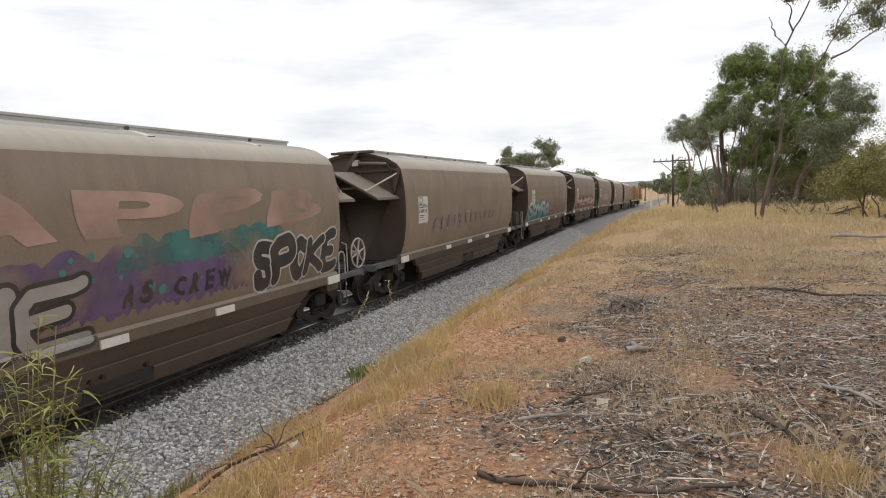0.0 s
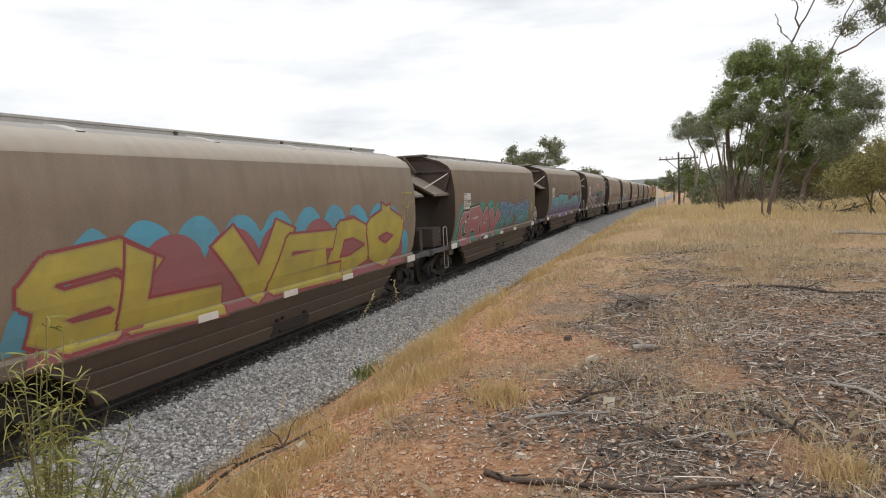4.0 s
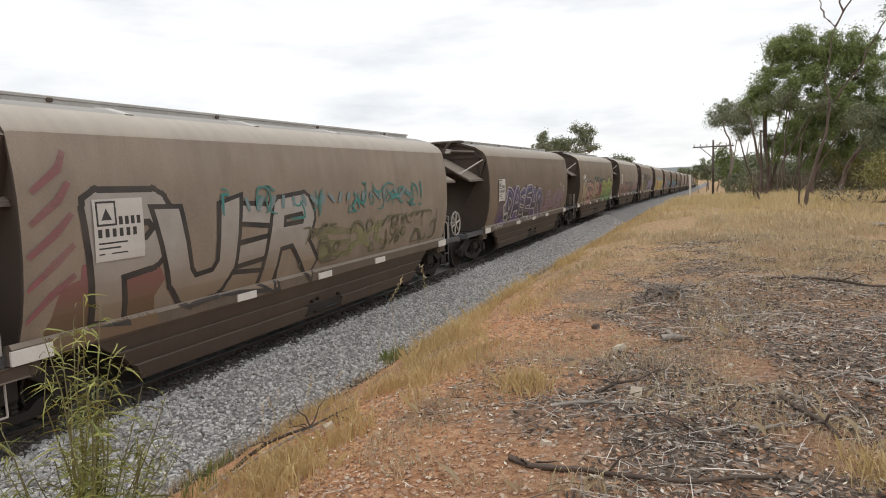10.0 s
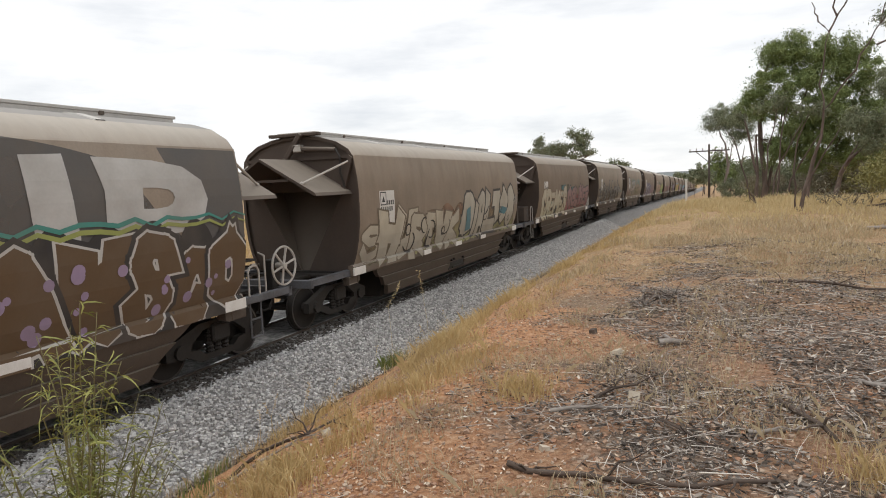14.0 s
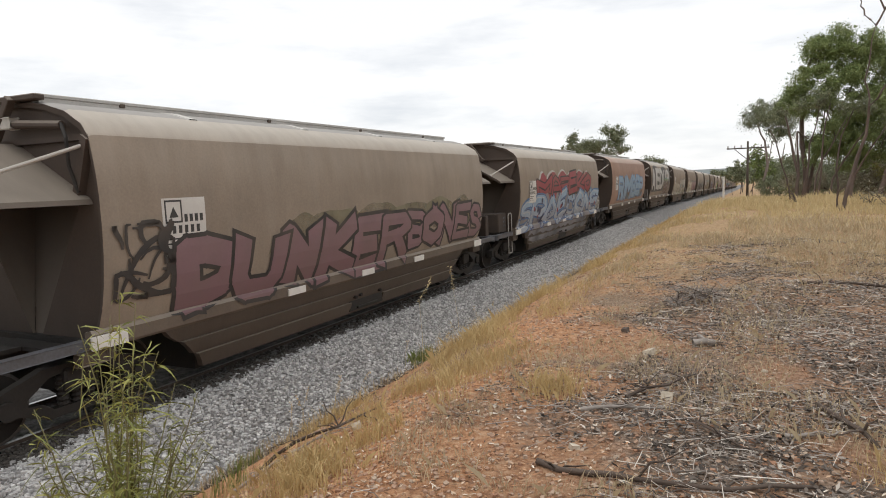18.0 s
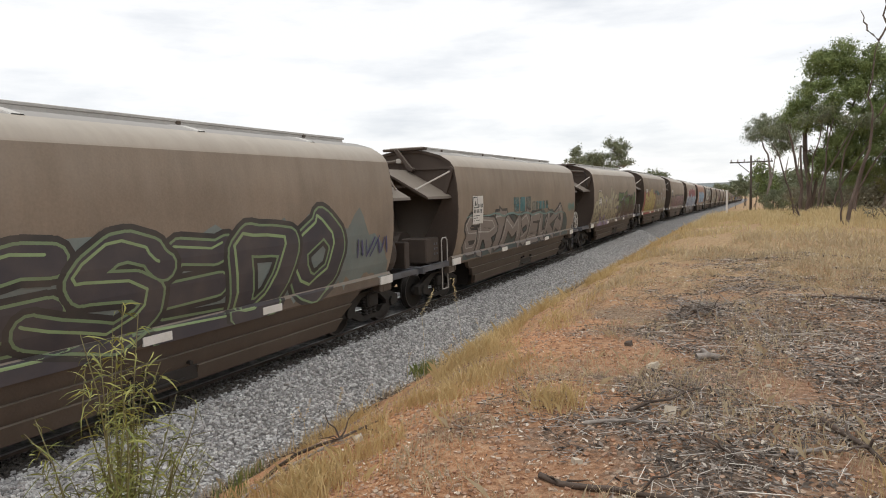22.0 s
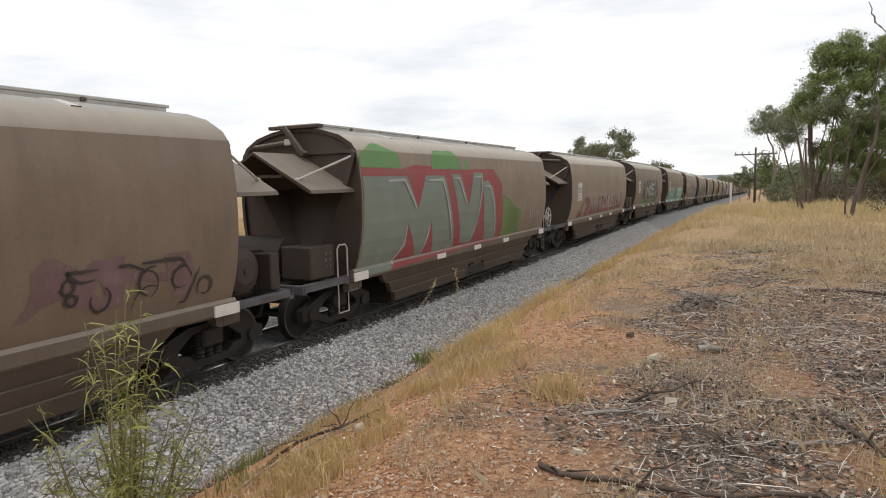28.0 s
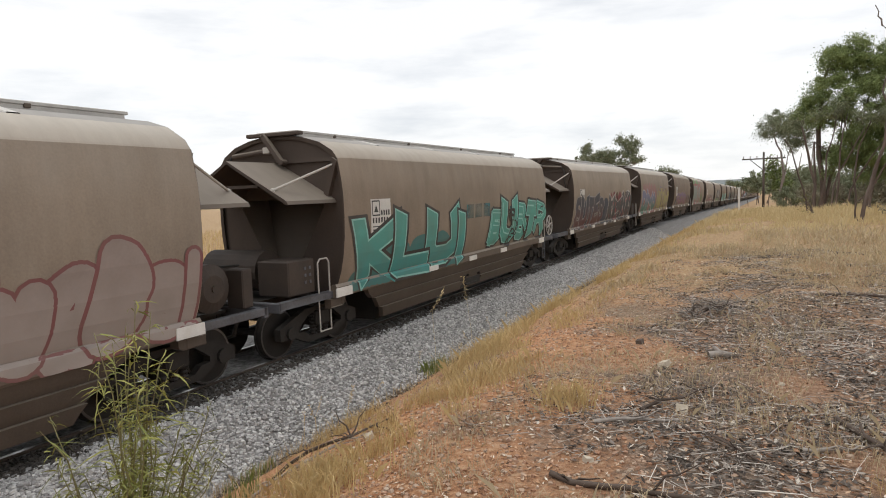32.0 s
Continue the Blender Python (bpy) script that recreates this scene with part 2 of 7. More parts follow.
# ---- ground, line ----
def graded(lo, hi, spots):
    """Coordinates from lo to hi, close together near the given spot."""
    centre, step, grow = spots
    out, d = [centre], step
    while out[-1] < hi:
        out.append(min(out[-1] + d, hi))
        d *= grow
    d, left = step, centre
    while left > lo:
        left = max(left - d, lo)
        out.append(left)
        d *= grow
    return sorted(set(out))


def ground_material():
    m = bpy.data.materials.new("dry_earth")
    m.use_nodes = True
    n, l = m.node_tree.nodes, m.node_tree.links
    b = n["Principled BSDF"]
    b.inputs["Roughness"].default_value = 0.95
    co = n.new("ShaderNodeTexCoord")

    def tex(scale, detail=5.0, rough=0.6):
        t = n.new("ShaderNodeTexNoise")
        t.inputs["Scale"].default_value, t.inputs["Detail"].default_value, t.inputs["Roughness"].default_value = scale, detail, rough
        l.new(co.outputs["Object"], t.inputs["Vector"])
        return t.outputs[0]

    def ramp(fac, *stops):
        r = n.new("ShaderNodeValToRGB")
        while len(r.color_ramp.elements) < len(stops):
            r.color_ramp.elements.new(0.5)
        for e, (p, c) in zip(r.color_ramp.elements, stops):
            e.position, e.color = p, rgb(c)
        l.new(fac, r.inputs[0])
        return r.outputs[0]

    def mix(fac, a, c):
        x = n.new("ShaderNodeMix")
        x.data_type = "RGBA"
        l.new(fac, x.inputs[0])
        l.new(a, x.inputs[6])
        l.new(c, x.inputs[7])
        return x.outputs[2]

    def calc(op, a, c, d=None):
        x = n.new("ShaderNodeMath")
        x.operation, x.use_clamp = op, op != "SUBTRACT"
        for i, v in enumerate((a, c, d)):
            if v is None:
                continue
            if isinstance(v, (int, float)):
                x.inputs[i].default_value = v
            else:
                l.new(v, x.inputs[i])
        return x.outputs[0]

    gravel = ramp(tex(14.0, 8.0, 0.75), (0.34, (0.17, 0.075, 0.036)), (0.5, (0.54, 0.262, 0.12)), (0.66, (0.70, 0.46, 0.28)))
    litter = ramp(tex(22.0, 8.0, 0.8), (0.38, (0.045, 0.034, 0.026)), (0.52, (0.24, 0.165, 0.115)), (0.66, (0.46, 0.36, 0.27)))
    straw = ramp(tex(9.0, 8.0, 0.8), (0.32, (0.17, 0.095, 0.045)), (0.5, (0.38, 0.245, 0.125)), (0.68, (0.56, 0.43, 0.25)))
    sep = n.new("ShaderNodeSeparateXYZ")
    l.new(co.outputs["Object"], sep.inputs[0])
    patches = tex(0.8, 6.0, 0.65)
    # leaf litter lies under the trees, bare gravel along the top of the bank
    away = calc("MULTIPLY_ADD", sep.outputs[0], 0.45, -2.6)
    lm = calc("ADD", calc("MULTIPLY_ADD", patches, 7.0, -3.5), calc("MULTIPLY", away, 0.6))
    near = mix(lm, gravel, litter)
    far = calc("MULTIPLY_ADD", sep.outputs[1], 0.2, -1.6)
    left = calc("MULTIPLY_ADD", sep.outputs[0], -0.8, -1.8)
    gm = calc("ADD", calc("MULTIPLY", calc("MULTIPLY_ADD", patches, 2.4, -0.2), far), left)
    l.new(mix(gm, near, straw), b.inputs["Base Color"])
    bp = n.new("ShaderNodeBump")
    bp.inputs["Strength"].default_value, bp.inputs["Distance"].default_value = 0.8, 0.04
    l.new(tex(30.0, 8.0, 0.8), bp.inputs["Height"])
    l.new(bp.outputs[0], b.inputs["Normal"])
    return m


EARTH = ground_material()
gx = sorted(set(graded(-1500, 1500, (6.0, 0.16, 1.035)) + [p[0] for p in BANK]))
gy = graded(-300, 2500, (5.0, 0.18, 1.035))
tagged(sheet("ground", [(x, y, land(x, y)) for y in gy for x in gx],
             [(j * len(gx) + i, j * len(gx) + i + 1, (j + 1) * len(gx) + i + 1, (j + 1) * len(gx) + i) for j in range(len(gy) - 1) for i in range(len(gx) - 1)],
             EARTH, smooth=True), "dry orange gravel and straw-coloured grassland beside the line", "ground", kind="structure")

BALLAST = material("ballast_stone", (0.30, 0.29, 0.28), (0.08, 0.075, 0.07), 0.9, 9.0, 30.0, 0.9, amount=0.35)
BALLAST_STONE = material("ballast_stone_loose", (0.78, 0.77, 0.75), (0.54, 0.53, 0.515), 0.85, 6.0, 60.0, 0.1, third=(0.27, 0.262, 0.255))
ys = [-80, 0, 20, 35] + list(range(40, 70, 3)) + [80, 120, 200, 300, 400, 600]
prof = ((-2.5, -0.8), (-1.5, -0.06), (1.45, -0.045), (1.8, -0.2), (2.55, -0.60), (2.75, -0.8))
verts = [(x, y, z - drop(y)) for y in ys for x, z in prof]
tagged(sheet("ballast", verts, [(j * 6 + i, j * 6 + i + 1, (j + 1) * 6 + i + 1, (j + 1) * 6 + i) for j in range(len(ys) - 1) for i in range(5)], BALLAST),
       "grey crushed-stone ballast bed under the rails", "ballast", kind="structure")


def stones(name, count, spread, size, mat, seed, flat=0.7):
    """Loose angular stones, many in one mesh."""
    rng = np.random.default_rng(seed)
    cube = np.array([(-1, -1, -1), (1, -1, -1), (1, 1, -1), (-1, 1, -1), (-1, -1, 1), (1, -1, 1), (1, 1, 1), (-1, 1, 1)], float)
    quads = np.array([(0, 3, 2, 1), (4, 5, 6, 7), (0, 1, 5, 4), (1, 2, 6, 5), (2, 3, 7, 6), (3, 0, 4, 7)])
    vs, fs = [], []
    for i in range(count):
        x, y, z = spread(rng)
        c = cube * rng.uniform(0.55, 1.0, (8, 3)) * size * rng.uniform(0.5, 1.3) * (1, rng.uniform(0.6, 1), flat) / 2
        a, e = rng.uniform(0, 6.28), rng.uniform(-0.6, 0.6)
        ca, sa, ce, se = math.cos(a), math.sin(a), math.cos(e), math.sin(e)
        c = c @ np.array([(1, 0, 0), (0, ce, se), (0, -se, ce)]) @ np.array([(ca, sa, 0), (-sa, ca, 0), (0, 0, 1)])
        vs.append(c + (x, y, z))
        fs.append(quads + 8 * i)
    return sheet(name, np.concatenate(vs).tolist(), np.concatenate(fs).tolist(), mat)


def on_ballast(rng):
    y = 3.0 + 42 * rng.random() ** 1.8
    x = rng.uniform(0.66, 2.75)
    z = np.interp(x, [1.45, 1.8, 2.55, 2.75], [-0.045, -0.2, -0.60, -0.64])
    return x, y, z - drop(y) + rng.uniform(-0.01, 0.025)


# the dark band under the train's skirt is shade put into the stones' colour
def shaded_edge(y):
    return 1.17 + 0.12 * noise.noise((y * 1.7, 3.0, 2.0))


def pale_ballast(rng):
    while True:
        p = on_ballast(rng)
        if p[0] > shaded_edge(p[1]) + rng.normal(0, 0.05):
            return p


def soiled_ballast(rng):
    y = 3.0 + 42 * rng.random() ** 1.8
    x = min(rng.uniform(0.64, 1.5), shaded_edge(y) + rng.normal(0, 0.06))
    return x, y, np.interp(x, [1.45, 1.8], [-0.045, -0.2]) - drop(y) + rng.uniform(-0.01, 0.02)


BALLAST_SHADED = material("ballast_stone_shaded", (0.13, 0.11, 0.095), (0.07, 0.06, 0.05), 0.8, 6.0, 60.0, 0.1, third=(0.04, 0.035, 0.03))
tagged(stones("soiled_ballast", 11000, soiled_ballast, 0.046, BALLAST_SHADED, 4), "dark ballast stones along the rail, the train's shade in their colour", "stones", kind="stuff")
tagged(stones("ballast_stones", 43000, pale_ballast, 0.044, BALLAST_STONE, 3), "loose grey crushed ballast stones beside the rails", "stones", kind="stuff")

RAIL_PROFILE = ((-0.07, -0.15), (0.07, -0.15), (0.07, -0.138), (0.012, -0.115), (0.012, -0.035), (0.034, -0.03), (0.034, -0.004), (0.028, 0), (-0.028, 0), (-0.034, -0.004), (-0.034, -0.03), (-0.012, -0.035), (-0.012, -0.115), (-0.07, -0.138))
for side in (-1, 1):
    n = len(RAIL_PROFILE)
    v = [(side * 0.5685 + x, y, z - drop(y)) for y in ys for x, z in RAIL_PROFILE]
    rail = sheet("rail", v, [(j * n + i, j * n + (i + 1) % n, (j + 1) * n + (i + 1) % n, (j + 1) * n + i) for j in range(len(ys) - 1) for i in range(n)], [RAIL, RAIL_TOP])
    for k, f in enumerate(rail.data.polygons):
        f.material_index = 1 if k % n == 7 else 0
    tagged(rail, "rusty steel rail with a bright worn head", "rail", "rails of the line", "structure")
bm = bmesh.new()
box(bm, -1.05, 1.05, -0.12, 0.12, -0.3, -0.155, 0.015)
sleeper_mesh = mesh_of(bm, "sleeper", SLEEPER)
for i in range(90):
    ob = new("sleeper", sleeper_mesh)
    y = -6 + 0.68 * i
    ob.location = (0, y, -drop(y))
    tagged(ob, "grey concrete sleeper bedded in the ballast", "sleeper", "sleepers of the line", "structure")


# ---- grain wagons ----
HALF = 6.0        # half the body's length
PITCH = 15.225    # coupling to coupling
REAR, NOSE = -5.83, 5.95   # the shell's two ends
SECTION = ((1.20, 1.02), (1.24, 1.10), (1.29, 1.22), (1.365, 1.42), (1.43, 1.70), (1.475, 2.05), (1.49, 2.40), (1.485, 2.75), (1.465, 3.0), (1.435, 3.2), (1.39, 3.45), (1.375, 3.475), (1.29, 3.60), (1.02, 3.765), (0.66, 3.87), (0.42, 3.905), (0.2, 3.915))
FULL = SECTION + tuple((-x, z) for x, z in reversed(SECTION))


def side_x(z):
    return float(np.interp(z, [s[1] for s in SECTION], [s[0] for s in SECTION]))


def wagon_body(root, paint):
    bm = bmesh.new()
    stations = [REAR, REAR + 0.05, -3.9, -1.3, 1.3, 3.9, NOSE - 0.05, NOSE]
    rings = []
    for y in stations:
        inset = 0.02 if y in (REAR, NOSE) else 0.0
        rings.append([bm.verts.new((x - math.copysign(inset, x), y, z - (inset if z > 3 else 0))) for x, z in FULL])
    for a, b in zip(rings, rings[1:]):
        for i in range(len(FULL)):
            j = (i + 1) % len(FULL)
            bm.faces.new((a[i], a[j], b[j], b[i]))
    # the fold between wall and roof stays sharp
    bmesh.ops.split_edges(bm, edges=[e for a, b in zip(rings, rings[1:]) for i in (10, 11, len(FULL) - 12, len(FULL) - 11) for e in a[i].link_edges if e.other_vert(a[i]) is b[i]])
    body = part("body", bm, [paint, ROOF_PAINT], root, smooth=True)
    for f in body.data.polygons:
        f.material_index = 1 if f.center.z > 3.77 else 0
    # rolled lip of the shell at the open end
    for y, way in ((REAR, 1), (NOSE, -1)):
        bm = bmesh.new()
        rows = [[bm.verts.new((math.copysign(abs(x) - d, x), y + way * e, z - (d if z > 3.45 else 0))) for d, e in ((0.018, 0.0), (0.075, 0.012))] for x, z in FULL[1:-1]]
        for a, b in zip(rows, rows[1:]):
            bm.faces.new((a[0], a[1], b[1], b[0]))
        part("end_lip", bm, END_PAINT_SHADED, body)
    # the rolled panel joints across the roof
    for y in (-3.9, -1.3, 1.3, 3.9):
        bm = bmesh.new()
        for a, b in zip(SECTION[13:], SECTION[14:]):
            vs = [bm.verts.new((x, y + dy, z + dz)) for (x, z) in (a, b) for dy, dz in ((-0.075, 0.0), (-0.065, 0.014), (0.065, 0.014), (0.075, 0.0))]
            for f in ((1, 2, 6, 5), (0, 1, 5, 4), (2, 3, 7, 6)):
                bm.faces.new([vs[k] for k in f])
        part("roof_strap", bm, LID, body)
    bm = bmesh.new()
    for s in (-1, 1):
        prism(bm, [(s * 0.30, 3.88), (s * 0.455, 3.87), (s * 0.455, 3.952), (s * 0.30, 3.985)], REAR + 0.08, NOSE - 0.25, "y")
    box(bm, -0.47, 0.47, REAR + 0.03, NOSE - 0.2, 3.955, 4.0, 0.008)
    part("hatch_cover", bm, LID, root, "long dust-covered roof hatch lid")
    for y in (-4.6, -1.6, 1.4, 4.4):
        bm = bmesh.new()
        box(bm, 0.44, 0.485, y - 0.04, y + 0.04, 3.92, 3.975, 0.008)
        part("hatch_latch", bm, SKIRT_PAINT, root)
    # sills, reflectors
    for s in (-1, 1):
        bm = bmesh.new()
        prism(bm, [(s * 1.20, 0.96), (s * 1.305, 0.965), (s * 1.335, 1.0), (s * 1.335, 1.15), (s * 1.30, 1.20), (s * 1.20, 1.18)], -HALF + 0.03, HALF - 0.03, "y")
        sill = part("side_sill", bm, SILL_PAINT, root)
        for y0, y1 in ((-6.0, -5.52), (-2.45, -2.0), (-0.2, 0.25), (2.0, 2.45), (5.52, 6.0)) if s > 0 else ():
            bm = bmesh.new()
            tall = 0.16 if abs(y0 + y1) > 10 else 0.115
            box(bm, s * 1.33, s * 1.362, y0, y1, 1.055 - tall / 2, 1.055 + tall / 2, 0.003)
            part("reflector", bm, WHITE, sill, "dirty white reflector plate")
        # stepped hopper skirt, cut back round at the wheels
        for a, b, top, low, ends in ((1.29, 1.20, 0.975, 0.745, (4.92, 4.80, 4.62)), (1.265, 1.17, 0.742, 0.515, (4.60, 4.46, 4.34)), (1.235, 1.15, 0.512, 0.29, (4.32, 4.24, 4.18))):
            for y0, y1, z0, z1 in (((-5, 5, low, top),) if top > 0.6 else ((-5, -0.42, low, top), (0.78, 5, low, top), (-0.42, 0.78, low, 0.345))):
                bm = bmesh.new()
                rows = []
                for k in range(3):
                    z = z1 + (z0 - z1) * k / 2
                    x = a + (b - a) * (top - z) / (top - low)
                    rows.append([bm.verts.new((s * (x - d), max(min(y, ends[k]), -ends[k]), z)) for d in (0.0, 0.1) for y in (y0, y1)])
                for r, q in zip(rows, rows[1:]):
                    bm.faces.new((r[0], r[1], q[1], q[0]))
                    bm.faces.new((r[2], r[3], q[3], q[2]))
                    bm.faces.new((r[0], r[2], q[2], q[0]))
                    bm.faces.new((r[1], r[3], q[3], q[1]))
                bm.faces.new((rows[0][0], rows[0][1], rows[0][3], rows[0][2]))
                bm.faces.new((rows[2][0], rows[2][1], rows[2][3], rows[2][2]))
                bmesh.ops.recalc_face_normals(bm, faces=bm.faces)
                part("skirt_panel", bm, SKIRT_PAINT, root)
        bm = bmesh.new()
        box(bm, s * 1.10, s * 1.19, -0.45, 0.8, 0.33, 0.53, 0.01)
        box(bm, s * 1.12, s * 1.235, -0.2, 0.55, 0.36, 0.40, 0.01)
        part("discharge_slide", bm, STEEL_DARK, root)
        for y, z in ((-0.30, 0.60), (-0.12, 0.62), (0.62, 0.59)):
            bm = bmesh.new()
            rod(bm, (s * 1.2, y, z), (s * 1.272, y, z), 0.032, 8)
            part("slide_bolt", bm, STEEL_DARK, root)
        # jacking pads under the corners
        for e in (-1, 1):
            bm = bmesh.new()
            prism(bm, [(e * 5.62, 0.97), (e * 5.62, 0.84), (e * 5.70, 0.80), (e * 5.80, 0.80), (e * 5.9, 0.97)], s * 1.1, s * 1.26, "x")
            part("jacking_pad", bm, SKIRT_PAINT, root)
    bm = bmesh.new()
    prism(bm, [(-1.02, 0.95), (1.02, 0.95), (0.9, 0.20), (-0.9, 0.20)], -4.1, 4.1, "y")
    box(bm, -0.3, 0.3, -7.2, 7.2, 0.72, 0.98)
    part("hopper", bm, STEEL_DARK, root)
    bm = bmesh.new()
    box(bm, -1.2, 1.2, REAR, NOSE, 0.96, 1.04)
    part("floor_frame", bm, STEEL_DARK, root)


def wagon_end(root, front, kit):
    """One end; outward is +y, then turned for the rear. kit: 'brake' with the hand wheel, 'air' with tank and boxes."""
    turn = pose(0, HALF, 0) if front else pose(0, -HALF, 0, 0, 0, 180)
    mirror = 1 if kit == "air" else -1

    def put(name, bm, mat, parent=root, label="", smooth=False):
        bmesh.ops.transform(bm, matrix=turn, verts=bm.verts)
        return part(name, bm, mat, parent, label, smooth)

    inset = (NOSE if front else -REAR) - HALF
    # crown of the end wall, and below it two flat sheets with a hopper pocket between them
    bm = bmesh.new()
    high = [(x * 0.985, z - 0.015) for x, z in SECTION if z > 2.7]
    prism(bm, high + [(-x, z) for x, z in reversed(high)], inset - 0.12, inset - 0.07, "y")
    wall = put("end_wall", bm, END_PAINT_SHADED)
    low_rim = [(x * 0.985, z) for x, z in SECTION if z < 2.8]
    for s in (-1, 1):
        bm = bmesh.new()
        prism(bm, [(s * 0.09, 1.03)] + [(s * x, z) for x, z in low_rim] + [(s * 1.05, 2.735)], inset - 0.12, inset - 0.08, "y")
        put("end_sheet", bm, END_PAINT_SHADED, wall)
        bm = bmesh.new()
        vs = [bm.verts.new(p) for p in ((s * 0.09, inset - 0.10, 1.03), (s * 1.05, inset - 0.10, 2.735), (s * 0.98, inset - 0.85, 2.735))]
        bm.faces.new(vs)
        put("pocket_side", bm, END_PAINT_SHADED, wall)
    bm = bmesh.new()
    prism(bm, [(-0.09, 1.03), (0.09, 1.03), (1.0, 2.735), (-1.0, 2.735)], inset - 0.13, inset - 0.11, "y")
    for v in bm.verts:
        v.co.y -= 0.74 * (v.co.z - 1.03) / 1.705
    put("slope_sheet", bm, END_PAINT_SHADED, wall)
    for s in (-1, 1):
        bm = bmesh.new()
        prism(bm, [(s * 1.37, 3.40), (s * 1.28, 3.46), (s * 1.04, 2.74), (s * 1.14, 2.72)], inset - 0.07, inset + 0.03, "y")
        put("gusset", bm, END_PAINT_SHADED, wall)
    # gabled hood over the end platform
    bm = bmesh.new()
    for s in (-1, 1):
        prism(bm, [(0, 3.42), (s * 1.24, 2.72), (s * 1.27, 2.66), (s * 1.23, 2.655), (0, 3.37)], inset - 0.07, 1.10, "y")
    hood = put("hood", bm, END_PAINT_SHADED, root, "gabled steel hood over the end platform")
    bm = bmesh.new()
    box(bm, -0.62, 0.62, 1.0, 1.05, 2.95, 3.0)
    put("tie_bar", bm, END_PAINT_SHADED, hood)
    for s in (-1, 1):
        bm = bmesh.new()
        rod(bm, (s * 0.92, 1.04, 2.90), (s * 1.26, inset + 0.02, 3.33), 0.022)
        bmesh.ops.create_icosphere(bm, subdivisions=1, radius=0.045, matrix=Matrix.Translation((s * 0.92, 1.04, 2.90)))
        put("stay", bm, PIPE_WHITE, hood, "pale galvanised stay rod")
    if not front:
        # lid gear: cross rib, lever and cylinder under the crown
        bm = bmesh.new()
        prism(bm, [(-1.3, 3.40), (1.3, 3.40), (1.3, 3.47), (-1.3, 3.47)], inset - 0.07, inset - 0.01, "y")
        put("cross_rib", bm, END_PAINT_SHADED, wall)
        bm = bmesh.new()
        m = Matrix.Translation((mirror * 0.0, inset + 0.10, 3.68)) @ Matrix.Rotation(mirror * radians(38), 4, "Y")
        box(bm, -0.05, 0.05, -0.05, 0.05, -0.36, 0.34, 0.01, m)
        rod(bm, (mirror * -0.24, inset + 0.02, 3.42), (mirror * -0.24, inset + 0.17, 3.42), 0.05, 10)
        put("lever", bm, END_PAINT_SHADED, wall)
        bm = bmesh.new()
        rod(bm, (mirror * 0.15, inset + 0.08, 3.64), (mirror * 1.0, inset + 0.04, 3.58), 0.05, 10)
        put("cylinder", bm, END_PAINT_SHADED, wall)
        bm = bmesh.new()
        box(bm, mirror * 0.04, mirror * 0.2, inset + 0.03, inset + 0.14, 3.59, 3.71, 0.015)
        put("cylinder_cap", bm, PIPE_WHITE, wall)
        bm = bmesh.new()
        box(bm, -0.62, 0.62, inset - 0.05, inset + 0.09, 3.905, 3.975, 0.012)
        put("lid_bracket", bm, END_PAINT_SHADED, wall)
        bm = bmesh.new()
        bent(bm, [(mirror * 1.0, inset + 0.05, 3.6), (mirror * 1.12, inset + 0.09, 3.42), (mirror * 1.1, inset + 0.07, 3.1), (mirror * 1.16, inset + 0.02, 2.8)], 0.022, 6)
        put("air_hose", bm, STEEL_DARK, wall)
    # platform
    for s in (-1, 1):
        bm = bmesh.new()
        box(bm, s * 1.12, s * 1.24, -0.05, 1.38, 0.97, 1.09, 0.01)
        put("platform_beam", bm, STEEL_GREY)
        bm = bmesh.new()
        box(bm, s * 1.16, s * 1.27, -0.25, 0.1, 0.80, 0.95, 0.015)
        put("jacking_pad", bm, SKIRT_PAINT)
    bm = bmesh.new()
    box(bm, -1.24, 1.24, 1.30, 1.40, 0.93, 1.09, 0.01)
    put("headstock", bm, STEEL_GREY)
    bm = bmesh.new()
    box(bm, -1.1, 1.1, 0.0, 0.25, 0.98, 1.03)
    box(bm, -0.45, 0.45, 0.2, 1.32, 0.98, 1.03)
    put("platform_plate", bm, STEEL_DARK)
    bm = bmesh.new()
    rod(bm, (0, 1.3, 0.86), (0, 1.52, 0.86), 0.08, 10)
    box(bm, -0.13, 0.13, 1.46, 1.61, 0.72, 0.99, 0.03)
    put("coupler", bm, STEEL_DARK)
    for x in (-0.45, 0.45):
        bm = bmesh.new()
        bent(bm, [(x, 1.38, 0.95), (x * 0.95, 1.5, 0.75), (x * 0.8, 1.56, 0.55), (x * 0.6, 1.6, 0.52)], 0.025, 6)
        put("brake_hose", bm, STEEL_DARK)
    if kit == "brake":
        bm = bmesh.new()
        bent(bm, [(1.2, 0.28, 0.98), (1.2, 0.28, 1.48), (1.2, 0.33, 1.56), (1.2, 0.42, 1.58), (1.2, 0.5, 1.56), (1.2, 0.55, 1.48), (1.2, 0.55, 0.98)], 0.018)
        put("handrail", bm, PIPE_WHITE, root, "white pipe handrail")
        bm = bmesh.new()
        bent(bm, [(1.2, 0.28, 0.98), (1.2, 0.28, 0.40), (1.2, 0.55, 0.40), (1.2, 0.55, 0.98)], 0.016)
        rod(bm, (1.2, 0.28, 0.70), (1.2, 0.55, 0.70), 0.016)
        put("step_ladder", bm, STEEL_GREY, root, "grimy steel step ladder")
        bm = bmesh.new()
        n = 28
        for i in range(n):
            a, b = 2 * math.pi * i / n, 2 * math.pi * (i + 1) / n
